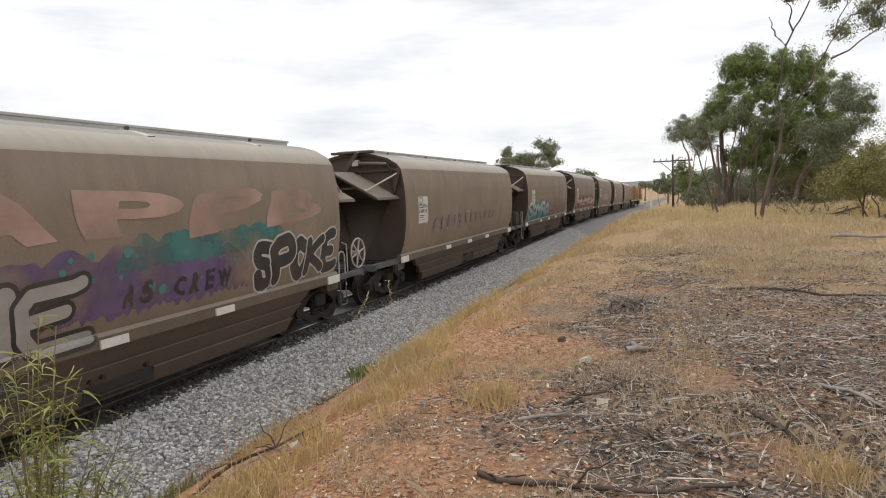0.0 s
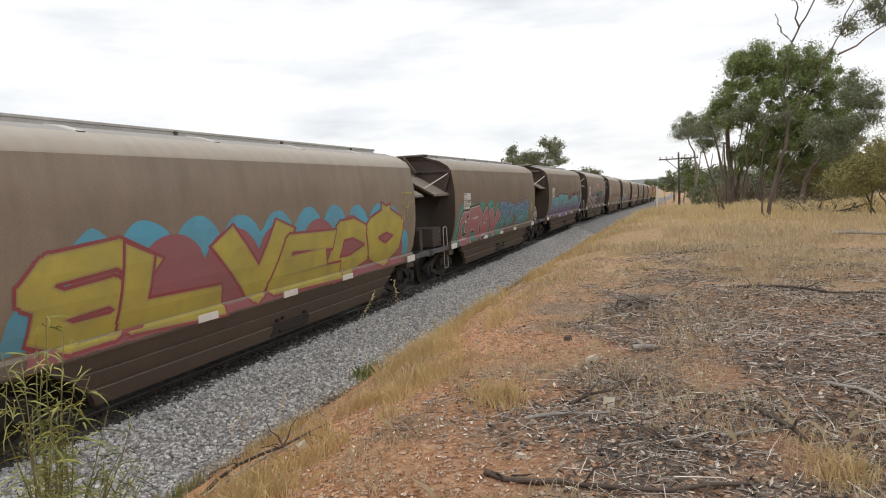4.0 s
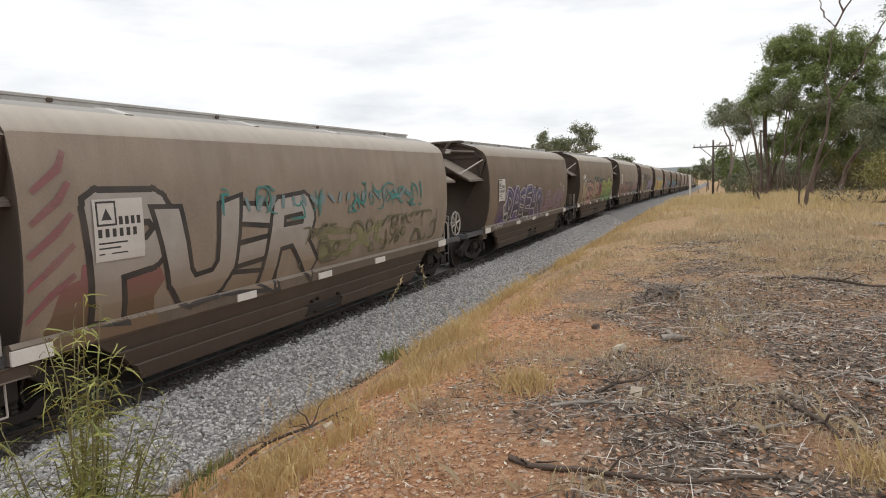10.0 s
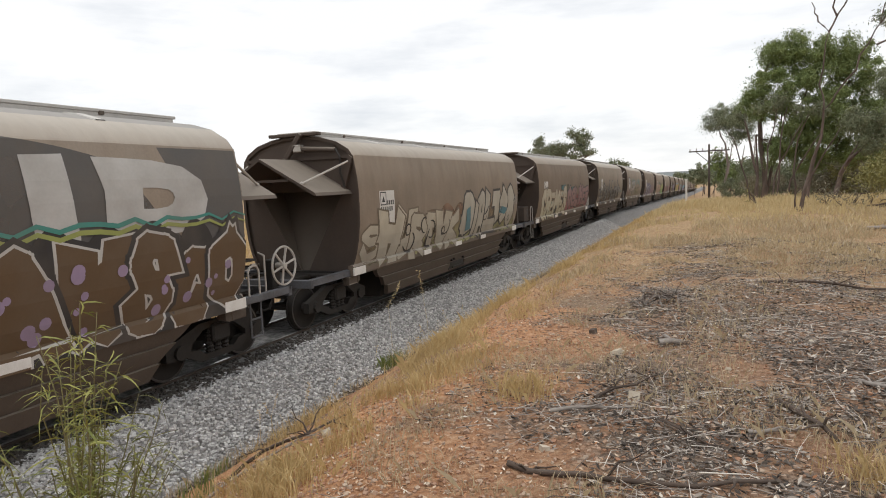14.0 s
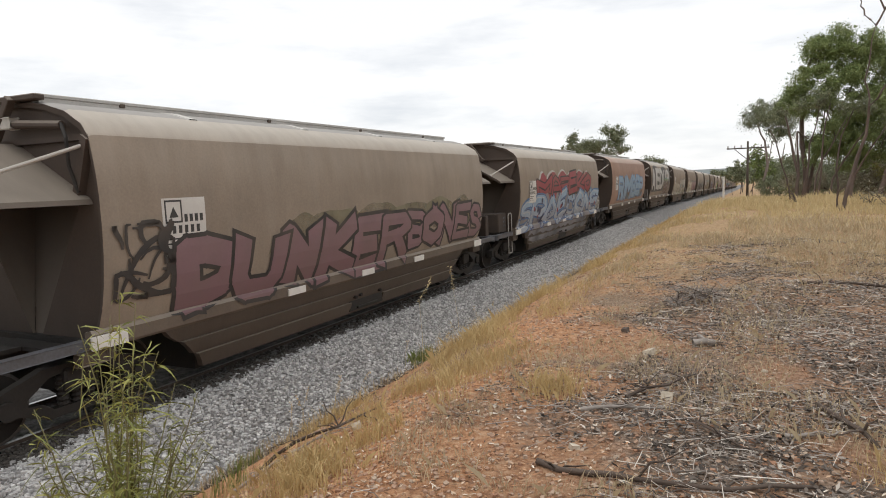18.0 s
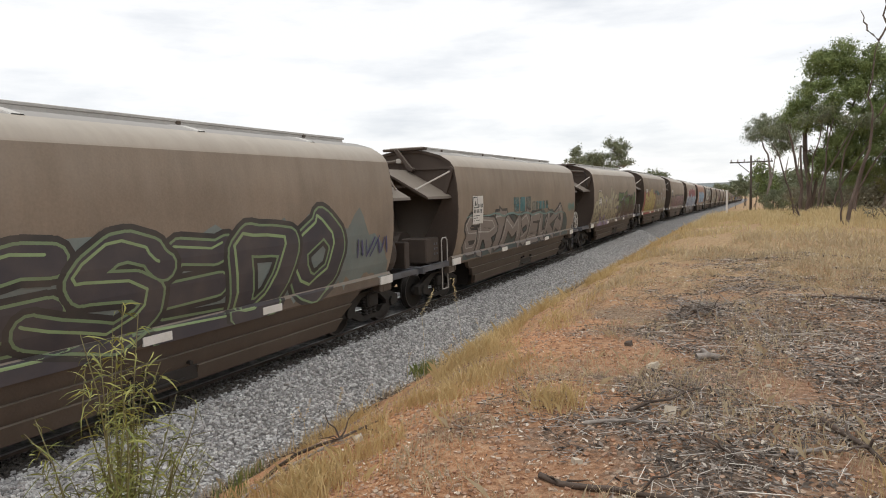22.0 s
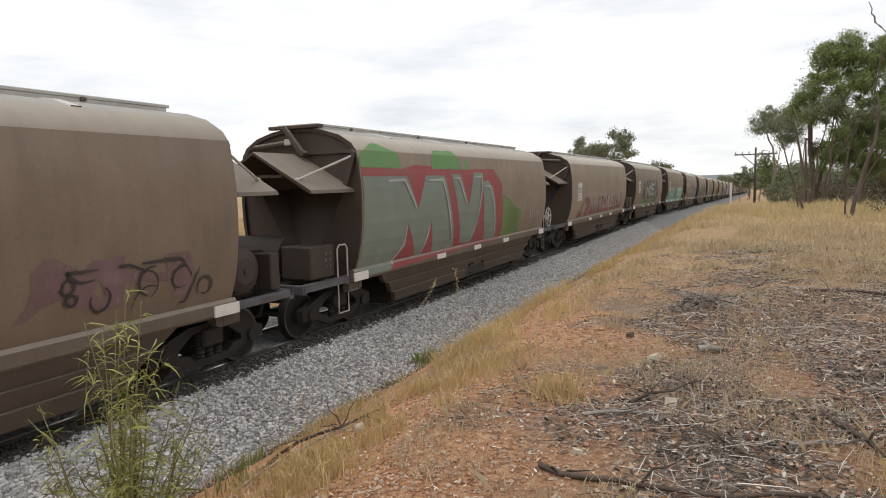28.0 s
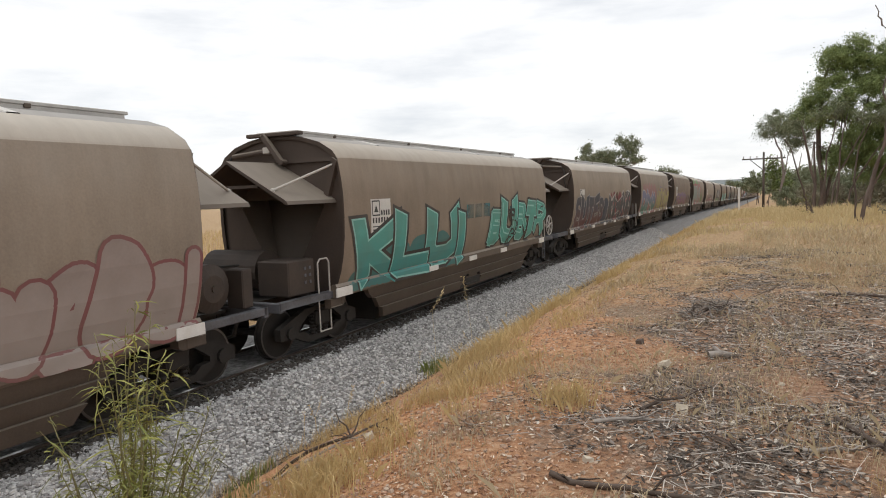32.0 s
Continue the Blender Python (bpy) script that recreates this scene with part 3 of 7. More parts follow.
            rod(bm, (1.14, 1.34 + 0.34 * math.cos(a), 1.46 + 0.34 * math.sin(a)), (1.14, 1.34 + 0.34 * math.cos(b), 1.46 + 0.34 * math.sin(b)), 0.02, 6)
        for i in range(6):
            a = 2 * math.pi * (i + 0.25) / 6
            rod(bm, (1.13, 1.34, 1.46), (1.14, 1.34 + 0.34 * math.cos(a), 1.46 + 0.34 * math.sin(a)), 0.022, 6)
        rod(bm, (0.97, 1.34, 1.46), (1.17, 1.34, 1.46), 0.055, 10)
        wheel = put("hand_wheel", bm, PIPE_WHITE, root, "white spoked brake hand wheel")
        bm = bmesh.new()
        box(bm, 0.82, 0.98, 1.2, 1.44, 1.03, 1.58, 0.02)
        put("gear_box", bm, STEEL_DARK, wheel)
        bm = bmesh.new()
        bent(bm, [(1.12, 0.82, 1.05), (1.12, 0.82, 1.7), (1.0, 0.82, 1.75)], 0.016)
        put("brake_rod", bm, PIPE_WHITE)
        if front:
            for z in (1.40, 1.52, 1.64):
                bm = bmesh.new()
                bent(bm, [(1.0, 0.12, z), (1.0, 0.75, z), (-0.9, 0.75, z), (-0.9, 0.12, z)], 0.02, 6)
                put("guard_rail", bm, STEEL_DARK)
            bm = bmesh.new()
            box(bm, 0.1, 0.75, 0.15, 0.6, 1.03, 1.4, 0.03)
            rod(bm, (-0.9, 0.4, 1.22), (0.0, 0.4, 1.22), 0.14, 12)
            put("valve", bm, STEEL_DARK)
    else:
        bm = bmesh.new()
        rod(bm, (-0.25, 0.48, 1.50), (1.0, 0.48, 1.50), 0.36, 20)
        rod(bm, (1.0, 0.48, 1.50), (1.07, 0.48, 1.50), 0.36, 20, 0.2)
        rod(bm, (1.05, 0.48, 1.50), (1.09, 0.48, 1.50), 0.05, 8)
        put("air_tank", bm, BOX_PAINT_SHADED, root, "brown cylindrical air reservoir", smooth=False)
        bm = bmesh.new()
        box(bm, 0.78, 1.12, 1.0, 1.22, 1.12, 1.72, 0.02)
        put("relay_box", bm, BOX_PAINT_SHADED)
        bm = bmesh.new()
        box(bm, -1.12, -0.45, 0.30, 1.0, 1.12, 1.72, 0.025)
        locker = put("equipment_box", bm, BOX_PAINT_SHADED, root, "brown steel equipment box with small vents")
        for z in (1.3, 1.42, 1.54):
            for dy in (0.42, 0.55):
                bm = bmesh.new()
                box(bm, -1.135, -1.118, dy, dy + 0.05, z, z + 0.05)
                put("vent", bm, STEEL_GREY, locker)
        bm = bmesh.new()
        bent(bm, [(-1.2, 0.0, 1.0), (-1.2, 0.0, 1.62), (-1.2, 0.06, 1.69), (-1.2, 0.26, 1.69), (-1.2, 0.32, 1.62), (-1.2, 0.32, 1.0)], 0.015)
        bent(bm, [(-1.2, 0.0, 1.0), (-1.2, 0.0, 0.42), (-1.2, 0.32, 0.42), (-1.2, 0.32, 1.0)], 0.013)
        put("handrail", bm, PIPE_WHITE, root, "white pipe handrail with step")
        bm = bmesh.new()
        for z in (1.2, 1.35, 1.62):
            bent(bm, [(-0.4, 0.5, z), (0.2, 0.85, z), (0.9, 1.1, z - 0.05)], 0.02, 6)
        put("air_pipes", bm, STEEL_DARK)


def bogie(root, y):
    frame_bm = bmesh.new()
    box(frame_bm, -0.95, 0.95, y - 0.2, y + 0.2, 0.46, 0.74, 0.03)
    truck = part("bogie", frame_bm, STEEL_DARK, root, "grimy cast-steel four-wheel bogie")
    for s in (-1, 1):
        bm = bmesh.new()
        outer = [(-1.12, 0.36), (-1.12, 0.56), (-0.85, 0.66), (-0.42, 0.80), (0.42, 0.80), (0.85, 0.66), (1.12, 0.56), (1.12, 0.36), (0.72, 0.34), (0.40, 0.20), (-0.40, 0.20), (-0.72, 0.34)]
        inner = [(-0.62, 0.42), (-0.62, 0.50), (-0.36, 0.68), (-0.25, 0.70), (0.25, 0.70), (0.36, 0.68), (0.62, 0.50), (0.62, 0.42), (0.45, 0.40), (0.32, 0.30), (-0.32, 0.30), (-0.45, 0.40)]
        for x, flip in ((s * 0.76, 1), (s * 0.88, -1)):
            a = [bm.verts.new((x, y + p[0], p[1])) for p in outer]
            b = [bm.verts.new((x, y + p[0], p[1])) for p in inner]
            for i in range(12):
                bm.faces.new((a[i], a[(i + 1) % 12], b[(i + 1) % 12], b[i]))
            if flip == 1:
                a0, b0 = a, b
        for i in range(12):
            bm.faces.new((a0[i], a0[(i + 1) % 12], a[(i + 1) % 12], a[i]))
            bm.faces.new((b0[i], b0[(i + 1) % 12], b[(i + 1) % 12], b[i]))
        for dy in (-0.86, 0.86):
            rod(bm, (s * 0.74, y + dy, 0.45), (s * 0.93, y + dy, 0.45), 0.11, 12)
        part("side_frame", bm, STEEL_DARK, truck)
        for dy in (-0.17, 0, 0.17) if s > 0 else ():
            bm = bmesh.new()
            rings = []
            for k in range(13):
                r = 0.075 if k % 2 else 0.052
                rings.append([bm.verts.new((s * 0.82 + r * math.cos(math.tau * q / 10), y + dy + r * math.sin(math.tau * q / 10), 0.29 + k * 0.031)) for q in range(10)])
            for a, b in zip(rings, rings[1:]):
                for q in range(10):
                    bm.faces.new((a[q], a[(q + 1) % 10], b[(q + 1) % 10], b[q]))
            part("spring", bm, STEEL_DARK, truck)
        for dy in (-0.86, 0.86):
            bm = bmesh.new()
            x = s * 0.50
            rod(bm, (x, y + dy, 0.43), (x + s * 0.10, y + dy, 0.43), 0.43, 28)
            rod(bm, (x - s * 0.03, y + dy, 0.43), (x, y + dy, 0.43), 0.455, 28)
            rod(bm, (x + s * 0.10, y + dy, 0.43), (x + s * 0.16, y + dy, 0.43), 0.13, 12, 0.11)
            part("wheel", bm, STEEL_DARK, truck)
            bm = bmesh.new()
            ring = bmesh.ops.create_circle(bm, segments=28, radius=0.43)["verts"]
            inner_ring = bmesh.ops.create_circle(bm, segments=28, radius=0.395)["verts"]
            for i in range(28):
                bm.faces.new((ring[i], ring[(i + 1) % 28], inner_ring[(i + 1) % 28], inner_ring[i]))
            bmesh.ops.transform(bm, verts=bm.verts, matrix=Matrix.Translation((x + s * 0.104, y + dy, 0.43)) @ Matrix.Rotation(radians(90), 4, "Y"))
            part("wheel_rim", bm, STEEL_TREAD, truck, "bright worn wheel rim")
    for dy in (-0.86, 0.86):
        bm = bmesh.new()
        rod(bm, (-0.75, y + dy, 0.43), (0.75, y + dy, 0.43), 0.07, 10)
        part("axle", bm, STEEL_DARK, truck)


def wagon(kind):
    root = empty("grain_wagon", "dusty brown steel grain hopper wagon with weathered paint", "railway wagon", "wagons of the train")
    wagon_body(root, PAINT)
    wagon_end(root, True, "brake" if kind == "even" else "air")
    wagon_end(root, False, "air" if kind == "even" else "brake")
    for s in (-1, 1):
        bogie(root, s * 5.88)
    return root


FIRST, LAST = -6, 30
WAGONS = {}
SAMPLES = {"even": wagon("even"), "odd": wagon("odd")}
for k in range(FIRST, LAST + 1):
    kind = "odd" if k % 2 else "even"
    WAGONS[k] = SAMPLES[kind] if k in (0, 1) else copy_thing(SAMPLES[kind], pose(0, 0, 0))


# some bodies are more bleached or browner than the rest
for paint, numbers in ((PAINT_PALE, (5, 8, 9, 12, 14, 15, 17, 23, 26, 27, 29)), (PAINT_DARK, (1, 2, 4, 7, 10, 25)), (PAINT_ORANGE, (13,))):
    for k in numbers:
        for c in WAGONS[k].children:
            if c.name.split(".")[0] == "body":
                c.data = c.data.copy()
                c.data.materials[0] = paint


# ---- the train's run ----
def run(t):
    """How far the train has gone: it gathers speed slowly."""
    u = t - 16
    return 205.99 + 13.548 * u + 0.04767 * u * u + 0.000228 * u ** 3


def on_line(y):
    slope = math.degrees(math.atan2(drop(y - 5) - drop(y + 5), 10))
    return pose(0, y, -drop(y), slope, 0, 0)


TIMES = [0.5 * i for i in range(65)]


def motions():
    for k, w in WAGONS.items():
        walk(w, [(t, on_line(run(t) - k * PITCH + HALF + (0.03 if k % 2 else -0.14))) for t in TIMES])
    for i, loco in enumerate(LOCOS):
        ahead = -FIRST * PITCH + HALF + PITCH / 2 + 9.3 + 18.4 * i
        walk(loco, [(t, on_line(run(t) + ahead)) for t in TIMES])


# ---- trees, shrubs ----
BARK = material("gum_bark", (0.17, 0.125, 0.10), (0.07, 0.05, 0.04), 0.9, 3.0, 25.0, 0.5, stretch=(1, 1, 0.3))
BARK_PALE = material("gum_bark_pale", (0.33, 0.27, 0.23), (0.15, 0.11, 0.09), 0.85, 3.0, 25.0, 0.4, stretch=(1, 1, 0.3))


def leafy(name, base, second, third, scale=0.7):
    m = material(name, base, second, 0.6, scale, 12.0, 0.0, third=third, amount=0.45)
    b = m.node_tree.nodes["Principled BSDF"]
    b.inputs["Transmission Weight"].default_value = 0.0
    b.inputs["Subsurface Weight"].default_value = 0.0
    return m


LEAF = leafy("gum_leaf", (0.15, 0.20, 0.05), (0.07, 0.105, 0.028), (0.24, 0.29, 0.095))
LEAF_DARK = leafy("gum_leaf_dark", (0.14, 0.17, 0.085), (0.075, 0.095, 0.045), (0.23, 0.24, 0.14))
LEAF_OLIVE = leafy("wattle_leaf", (0.20, 0.19, 0.055), (0.11, 0.11, 0.03), (0.30, 0.27, 0.09))
LEAF_FRESH = leafy("fresh_leaf", (0.175, 0.185, 0.03), (0.075, 0.095, 0.016), (0.36, 0.35, 0.09))
LEAF_GREY = leafy("dry_leaf_grey", (0.19, 0.17, 0.10), (0.11, 0.10, 0.06), (0.27, 0.24, 0.16))


def tube(vs, fs, pts, r0, r1, sides=7):
    """A tapered limb along points, added to vertex and face lists."""
    pts = [Vector(p) for p in pts]
    n = len(pts)
    start = len(vs)
    for i, p in enumerate(pts):
        d = (pts[min(i + 1, n - 1)] - pts[max(i - 1, 0)]).normalized()
        a = d.orthogonal().normalized()
        b = d.cross(a)
        r = r0 + (r1 - r0) * i / (n - 1)
        for k in range(sides):
            t = 2 * math.pi * k / sides
            vs.append(tuple(p + (a * math.cos(t) + b * math.sin(t)) * r * (1 + 0.12 * math.sin(3 * t + i))))
    for i in range(n - 1):
        for k in range(sides):
            j = (k + 1) % sides
            fs.append((start + i * sides + k, start + i * sides + j, start + (i + 1) * sides + j, start + (i + 1) * sides + k))
    fs.append(tuple(start + (n - 1) * sides + k for k in range(sides)))


def smooth_line(pts, rng, jitter):
    """A limb's points, subdivided and made crooked."""
    out = [Vector(pts[0])]
    for a, b in zip(pts, pts[1:]):
        a, b = Vector(a), Vector(b)
        mid = (a + b) / 2 + Vector(rng.normal(0, jitter, 3).tolist())
        out += [mid, b]
    return out


def leaves(centres, spread, count, size, rng, droop=0.5):
    """Leaf blades in clumps round the given centres; most face outwards from their clump, a few hang astray."""
    centres = np.asarray(centres, float)
    own = np.repeat(rng.uniform(0.5, 1.5, (len(centres), 1)), count, 0)
    n = len(own)
    u = rng.normal(0, 1, (n, 3))
    u /= np.linalg.norm(u, axis=1, keepdims=True)
    far = np.where(rng.random((n, 1)) < 0.07, rng.uniform(1.0, 1.7, (n, 1)), rng.random((n, 1)) ** 0.45)
    c = np.repeat(centres, count, 0) + u * far * 1.75 * spread * (1, 1, 0.8) * own
    face = u + rng.normal(0, 0.55, (n, 3)) + (0, 0, 0.25)
    d = np.cross(face, rng.normal(0, 1, (n, 3))) - (0, 0, 0.5 * droop)
    d /= np.linalg.norm(d, axis=1, keepdims=True) + 1e-9
    w = np.cross(d, face)
    w /= np.linalg.norm(w, axis=1, keepdims=True) + 1e-9
    s = size * rng.uniform(0.6, 1.3, (n, 1))
    v = np.stack([c, c + d * s * 0.5 + w * s * 0.17, c + d * s, c + d * s * 0.5 - w * s * 0.17], 1).reshape(-1, 3)
    f = np.arange(4 * n).reshape(-1, 4)
    return v.tolist(), f.tolist()


def tree(label, x, y, limbs, blobs, thick, leaf, bark, seed, lift=0.0, size=1.0, depth=1.0, leaf_size=0.2, per=46, clumps=26, category="tree", spread=0.17, name="gum_tree"):
    """limbs: lines of (across, height); blobs: crown masses as (across, height, half width, half height)."""
    rng = np.random.default_rng(seed)
    limbs = [[(a * size, h * size) for a, h in line] for line in limbs]
    blobs = [tuple(q * size for q in b) for b in blobs]
    root = empty(name, label, category, at=(x, y, land(x, y) - 0.05))
    vs, fs = [], []
    ends = []
    for i, line in enumerate(limbs):
        pts = [(p[0], rng.normal(0, 0.12) if k else 0.0, p[1] + (lift if p[1] > 0.3 else 0)) for k, p in enumerate(line)]
        r = thick * (1.0 if i == 0 else 0.6 if line[0][1] < 0.3 else 0.45)
        tube(vs, fs, smooth_line(pts, rng, 0.06), r, r * 0.35)
        ends.append(pts[-1])
    centres = []
    for bx, bz, rx, rz in blobs:
        k = max(5, int(clumps * (rx * rz) ** 0.6))
        for _ in range(k):
            u = rng.normal(0, 1, 3)
            u /= np.linalg.norm(u)
            u *= rng.uniform(0.15, 1.3) ** 0.6
            centres.append((bx + u[0] * rx, u[1] * rx * depth, bz + lift + u[2] * rz))
        near = min(ends, key=lambda q: (q[0] - bx) ** 2 + (q[2] - bz - lift) ** 2)
        for _ in range(3):
            c = centres[-1 - int(rng.integers(0, k))]
            mid = (np.array(near) + c) / 2 + rng.normal(0, 0.2, 3)
            tube(vs, fs, smooth_line([near, mid, c], rng, 0.08), thick * 0.22, thick * 0.05, 5)
    trunk = sheet("trunk", vs, fs, bark, True, root)
    v, f = leaves(centres, np.array([spread, spread, spread * 1.05]), per, leaf_size, rng, 0.9)
    sheet("crown", v, f, leaf, False, root)
    return root


tree("tall slender gum with bare forked limbs and sparse high foliage", 11.2, 27.7,
     [[(0.0, 0.0), (0.17, 1.08), (0.45, 2.21), (0.79, 3.8), (0.78, 4.48)], [(0.78, 4.48), (0.62, 5.16), (0.79, 6.52), (0.93, 7.2)],
      [(0.93, 7.2), (0.51, 7.6), (0.4, 7.99), (0.32, 8.45)], [(0.93, 7.2), (1.25, 7.88), (1.64, 8.56), (1.93, 9.47), (1.98, 10.38)],
      [(1.19, 7.77), (1.16, 8.56), (0.96, 8.96)], [(0.78, 4.14), (1.19, 4.71), (1.87, 5.61), (2.32, 6.63), (2.66, 7.31), (3.12, 8.56), (3.46, 9.7)],
      [(2.55, 6.5), (3.57, 7.09), (4.37, 7.6)], [(2.66, 7.31), (3.23, 8.11), (4.14, 8.22)], [(-0.11, 0.0), (-0.23, 0.51), (0.06, 1.08)]],
     [(1.13, 9.3, 0.43, 0.23), (0.85, 9.36, 0.23, 0.16), (2.55, 9.02, 0.45, 0.34), (3.12, 9.24, 0.34, 0.34), (4.37, 8.68, 0.51, 0.4),
      (5.05, 8.22, 0.45, 0.45), (3.69, 8.22, 0.28, 0.17), (2.95, 7.65, 0.32, 0.2), (3.23, 9.92, 0.91, 0.45), (1.98, 10.26, 0.68, 0.45),
      (4.71, 9.24, 0.68, 0.57), (5.05, 7.31, 0.25, 0.34), (4.03, 7.77, 0.25, 0.16)], 0.08, LEAF_DARK, BARK, 11, size=0.90, leaf_size=0.10, per=190, clumps=28, spread=0.17)
tree("dense green gum with several dark stems", 10.8, 42.0,
     [[(0.0, 0.0), (0.09, 2.21), (-0.17, 5.1), (0.0, 7.65), (0.26, 8.67)], [(0.09, 0.17), (0.51, 2.21), (1.02, 3.74), (1.7, 5.1), (2.3, 6.46)],
      [(-0.34, 0.0), (-0.29, 2.21), (-0.39, 4.42)], [(0.26, 2.21), (0.77, 3.74), (1.1, 5.95)], [(1.79, 5.1), (3.15, 6.12), (4.68, 7.14)], [(1.96, 3.06), (2.64, 3.74), (4.0, 5.27)]],
     [(1.62, 9.44, 1.28, 0.85), (0.77, 9.18, 0.77, 0.77), (3.15, 9.18, 1.19, 0.94), (4.68, 8.93, 1.28, 0.85), (1.1, 7.31, 1.7, 1.28), (2.47, 7.65, 1.53, 1.19),
      (5.19, 7.48, 1.45, 1.19), (4.68, 5.95, 1.96, 1.28), (0.26, 6.12, 1.36, 0.94), (2.81, 5.78, 1.53, 1.02), (-0.77, 6.8, 0.51, 0.43), (5.87, 5.1, 1.36, 1.02),
      (1.96, 4.25, 1.53, 0.85), (4.0, 4.08, 1.53, 0.85), (0.9, 3.3, 1.1, 0.8), (2.7, 2.9, 1.3, 0.8), (5.4, 3.2, 1.4, 0.9)], 0.17, LEAF, BARK, 12, lift=0.0, size=0.90, leaf_size=0.125, per=310, clumps=30, spread=0.235)
tree("rounded gum leaning over the grass with a dark crown", 13.9, 38.0,
     [[(-0.23, 0.0), (0.23, 1.16), (0.54, 1.93), (1.46, 2.85), (2.23, 3.93)], [(0.54, 1.93), (1.0, 3.0), (1.46, 4.24)], [(1.46, 2.85), (2.7, 3.47), (3.16, 4.24)], [(-1.46, 0.0), (-1.16, 1.77), (-0.85, 3.0)]],
     [(2.62, 6.01, 1.08, 0.77), (3.08, 4.85, 0.77, 1.0), (2.23, 3.93, 0.92, 0.77), (1.46, 3.0, 0.92, 0.69), (0.85, 3.93, 0.92, 0.77)], 0.13, LEAF_DARK, BARK, 13, lift=0.4, size=0.9, leaf_size=0.11, per=360, clumps=23, spread=0.25)
tree("low spreading gum with pale stems beside the pole", 9.2, 60.0,
     [[(0.0, 0.0), (0.12, 1.99), (-0.12, 3.94), (-0.61, 5.15)], [(0.12, 1.26), (0.41, 3.45), (0.73, 4.91)], [(2.07, 0.0), (2.19, 2.48), (2.31, 4.42)], [(1.09, 0.0), (1.21, 1.99), (1.46, 3.69)]],
     [(0.12, 6.37, 1.7, 0.97), (-0.97, 6.12, 0.97, 0.78), (1.58, 6.12, 1.46, 1.09), (1.09, 4.91, 1.21, 0.85)], 0.12, LEAF_DARK, BARK_PALE, 14, lift=1.2, size=0.94, leaf_size=0.14, per=260, clumps=20, spread=0.30)


tree("clump of slender dark gum stems under a thin canopy", 10.4, 40.0,
     [[(0.0, 0.0), (0.05, 1.6), (-0.35, 3.4), (-0.7, 5.0)], [(0.2, 0.0), (0.45, 1.5), (0.55, 3.2), (1.0, 5.2)], [(0.5, 0.0), (0.9, 1.3), (1.5, 2.9), (2.3, 4.6)], [(0.9, 0.0), (1.15, 1.7), (1.2, 3.6), (1.5, 5.4)],
      [(1.4, 0.0), (1.7, 1.2), (2.4, 2.6), (3.3, 4.0)], [(-0.3, 0.0), (-0.55, 1.4), (-1.0, 2.9), (-1.5, 4.2)], [(1.9, 0.0), (1.85, 1.8), (2.1, 3.6), (2.6, 5.0)], [(2.4, 0.0), (2.8, 1.5), (3.5, 3.0), (4.2, 4.2)]],
     [(-1.4, 4.9, 0.7, 0.4), (0.9, 5.6, 0.8, 0.5), (2.8, 5.2, 0.9, 0.5)], 0.10, LEAF_DARK, BARK, 17, size=0.95, leaf_size=0.12, per=200, clumps=16, spread=0.22)


def shrub(label, x, y, blobs, leaf, seed, lift=0.0, leaf_size=0.2, per=40, clumps=26, stems=6, depth=1.0):
    rng = np.random.default_rng(seed)
    limbs = []
    for _ in range(stems):
        bx, bz, rx, rz = blobs[int(rng.integers(0, len(blobs)))]
        x0 = bx * 0.6 + rng.normal(0, 0.15)
        limbs.append([(x0, 0.0), ((x0 + bx) / 2 + rng.normal(0, 0.2), bz * 0.5), (bx + rng.normal(0, rx * 0.4), bz)])
    return tree(label, x, y, limbs, blobs, 0.06, leaf, BARK, seed, lift, 1.0, depth, leaf_size, per, clumps, "shrub", 0.22, "shrub")


shrub("olive-green wattle shrub in dry grass", 14.3, 26.0, [(0.0, 1.7, 1.3, 0.8), (1.2, 2.2, 1.4, 1.0), (-0.9, 1.3, 0.8, 0.6), (2.4, 1.6, 1.3, 1.0), (0.6, 0.9, 1.3, 0.5), (3.6, 2.2, 1.3, 1.3)], LEAF_OLIVE, 21, 0.1, 0.09, 150, 30, 9)
shrub("dark green rounded shrub under the gums", 9.3, 64.0, [(0.0, 1.6, 1.0, 0.9), (-0.8, 2.8, 0.8, 0.9), (0.9, 1.2, 0.9, 0.8)], LEAF, 22, 1.0, 0.3, 40, 26, 5)
shrub("grey-green scrub among the tree trunks", 12.6, 47.0, [(0.0, 1.0, 2.2, 0.9), (2.2, 1.3, 1.8, 1.0), (-1.6, 0.9, 1.3, 0.8), (4.2, 1.0, 1.8, 0.9), (3.0, 2.4, 1.6, 0.8)], LEAF_GREY, 23, 0.2, 0.13, 170, 22, 9)
shrub("olive scrub behind the gums", 16.5, 45.0, [(0.0, 2.0, 2.0, 1.2), (2.2, 2.6, 2.0, 1.4), (4.6, 2.2, 2.2, 1.4), (7.0, 2.4, 2.2, 1.4)], LEAF_OLIVE, 24, 0.2, 0.14, 150, 20, 9)
shrub("low green scrub along the line", 8.2, 80.0, [(0.0, 1.6, 1.2, 0.8), (1.8, 1.9, 1.4, 1.0), (3.6, 2.4, 1.6, 1.2)], LEAF_DARK, 25, 1.0, 0.34, 36, 22, 5)
shrub("dark scrub beside the line in the distance", 5.2, 118.0, [(0.0, 2.6, 1.5, 1.4), (2.0, 3.0, 1.6, 1.5), (4.0, 2.6, 1.6, 1.3)], LEAF_DARK, 61, 1.0, 0.42, 40, 20, 5)
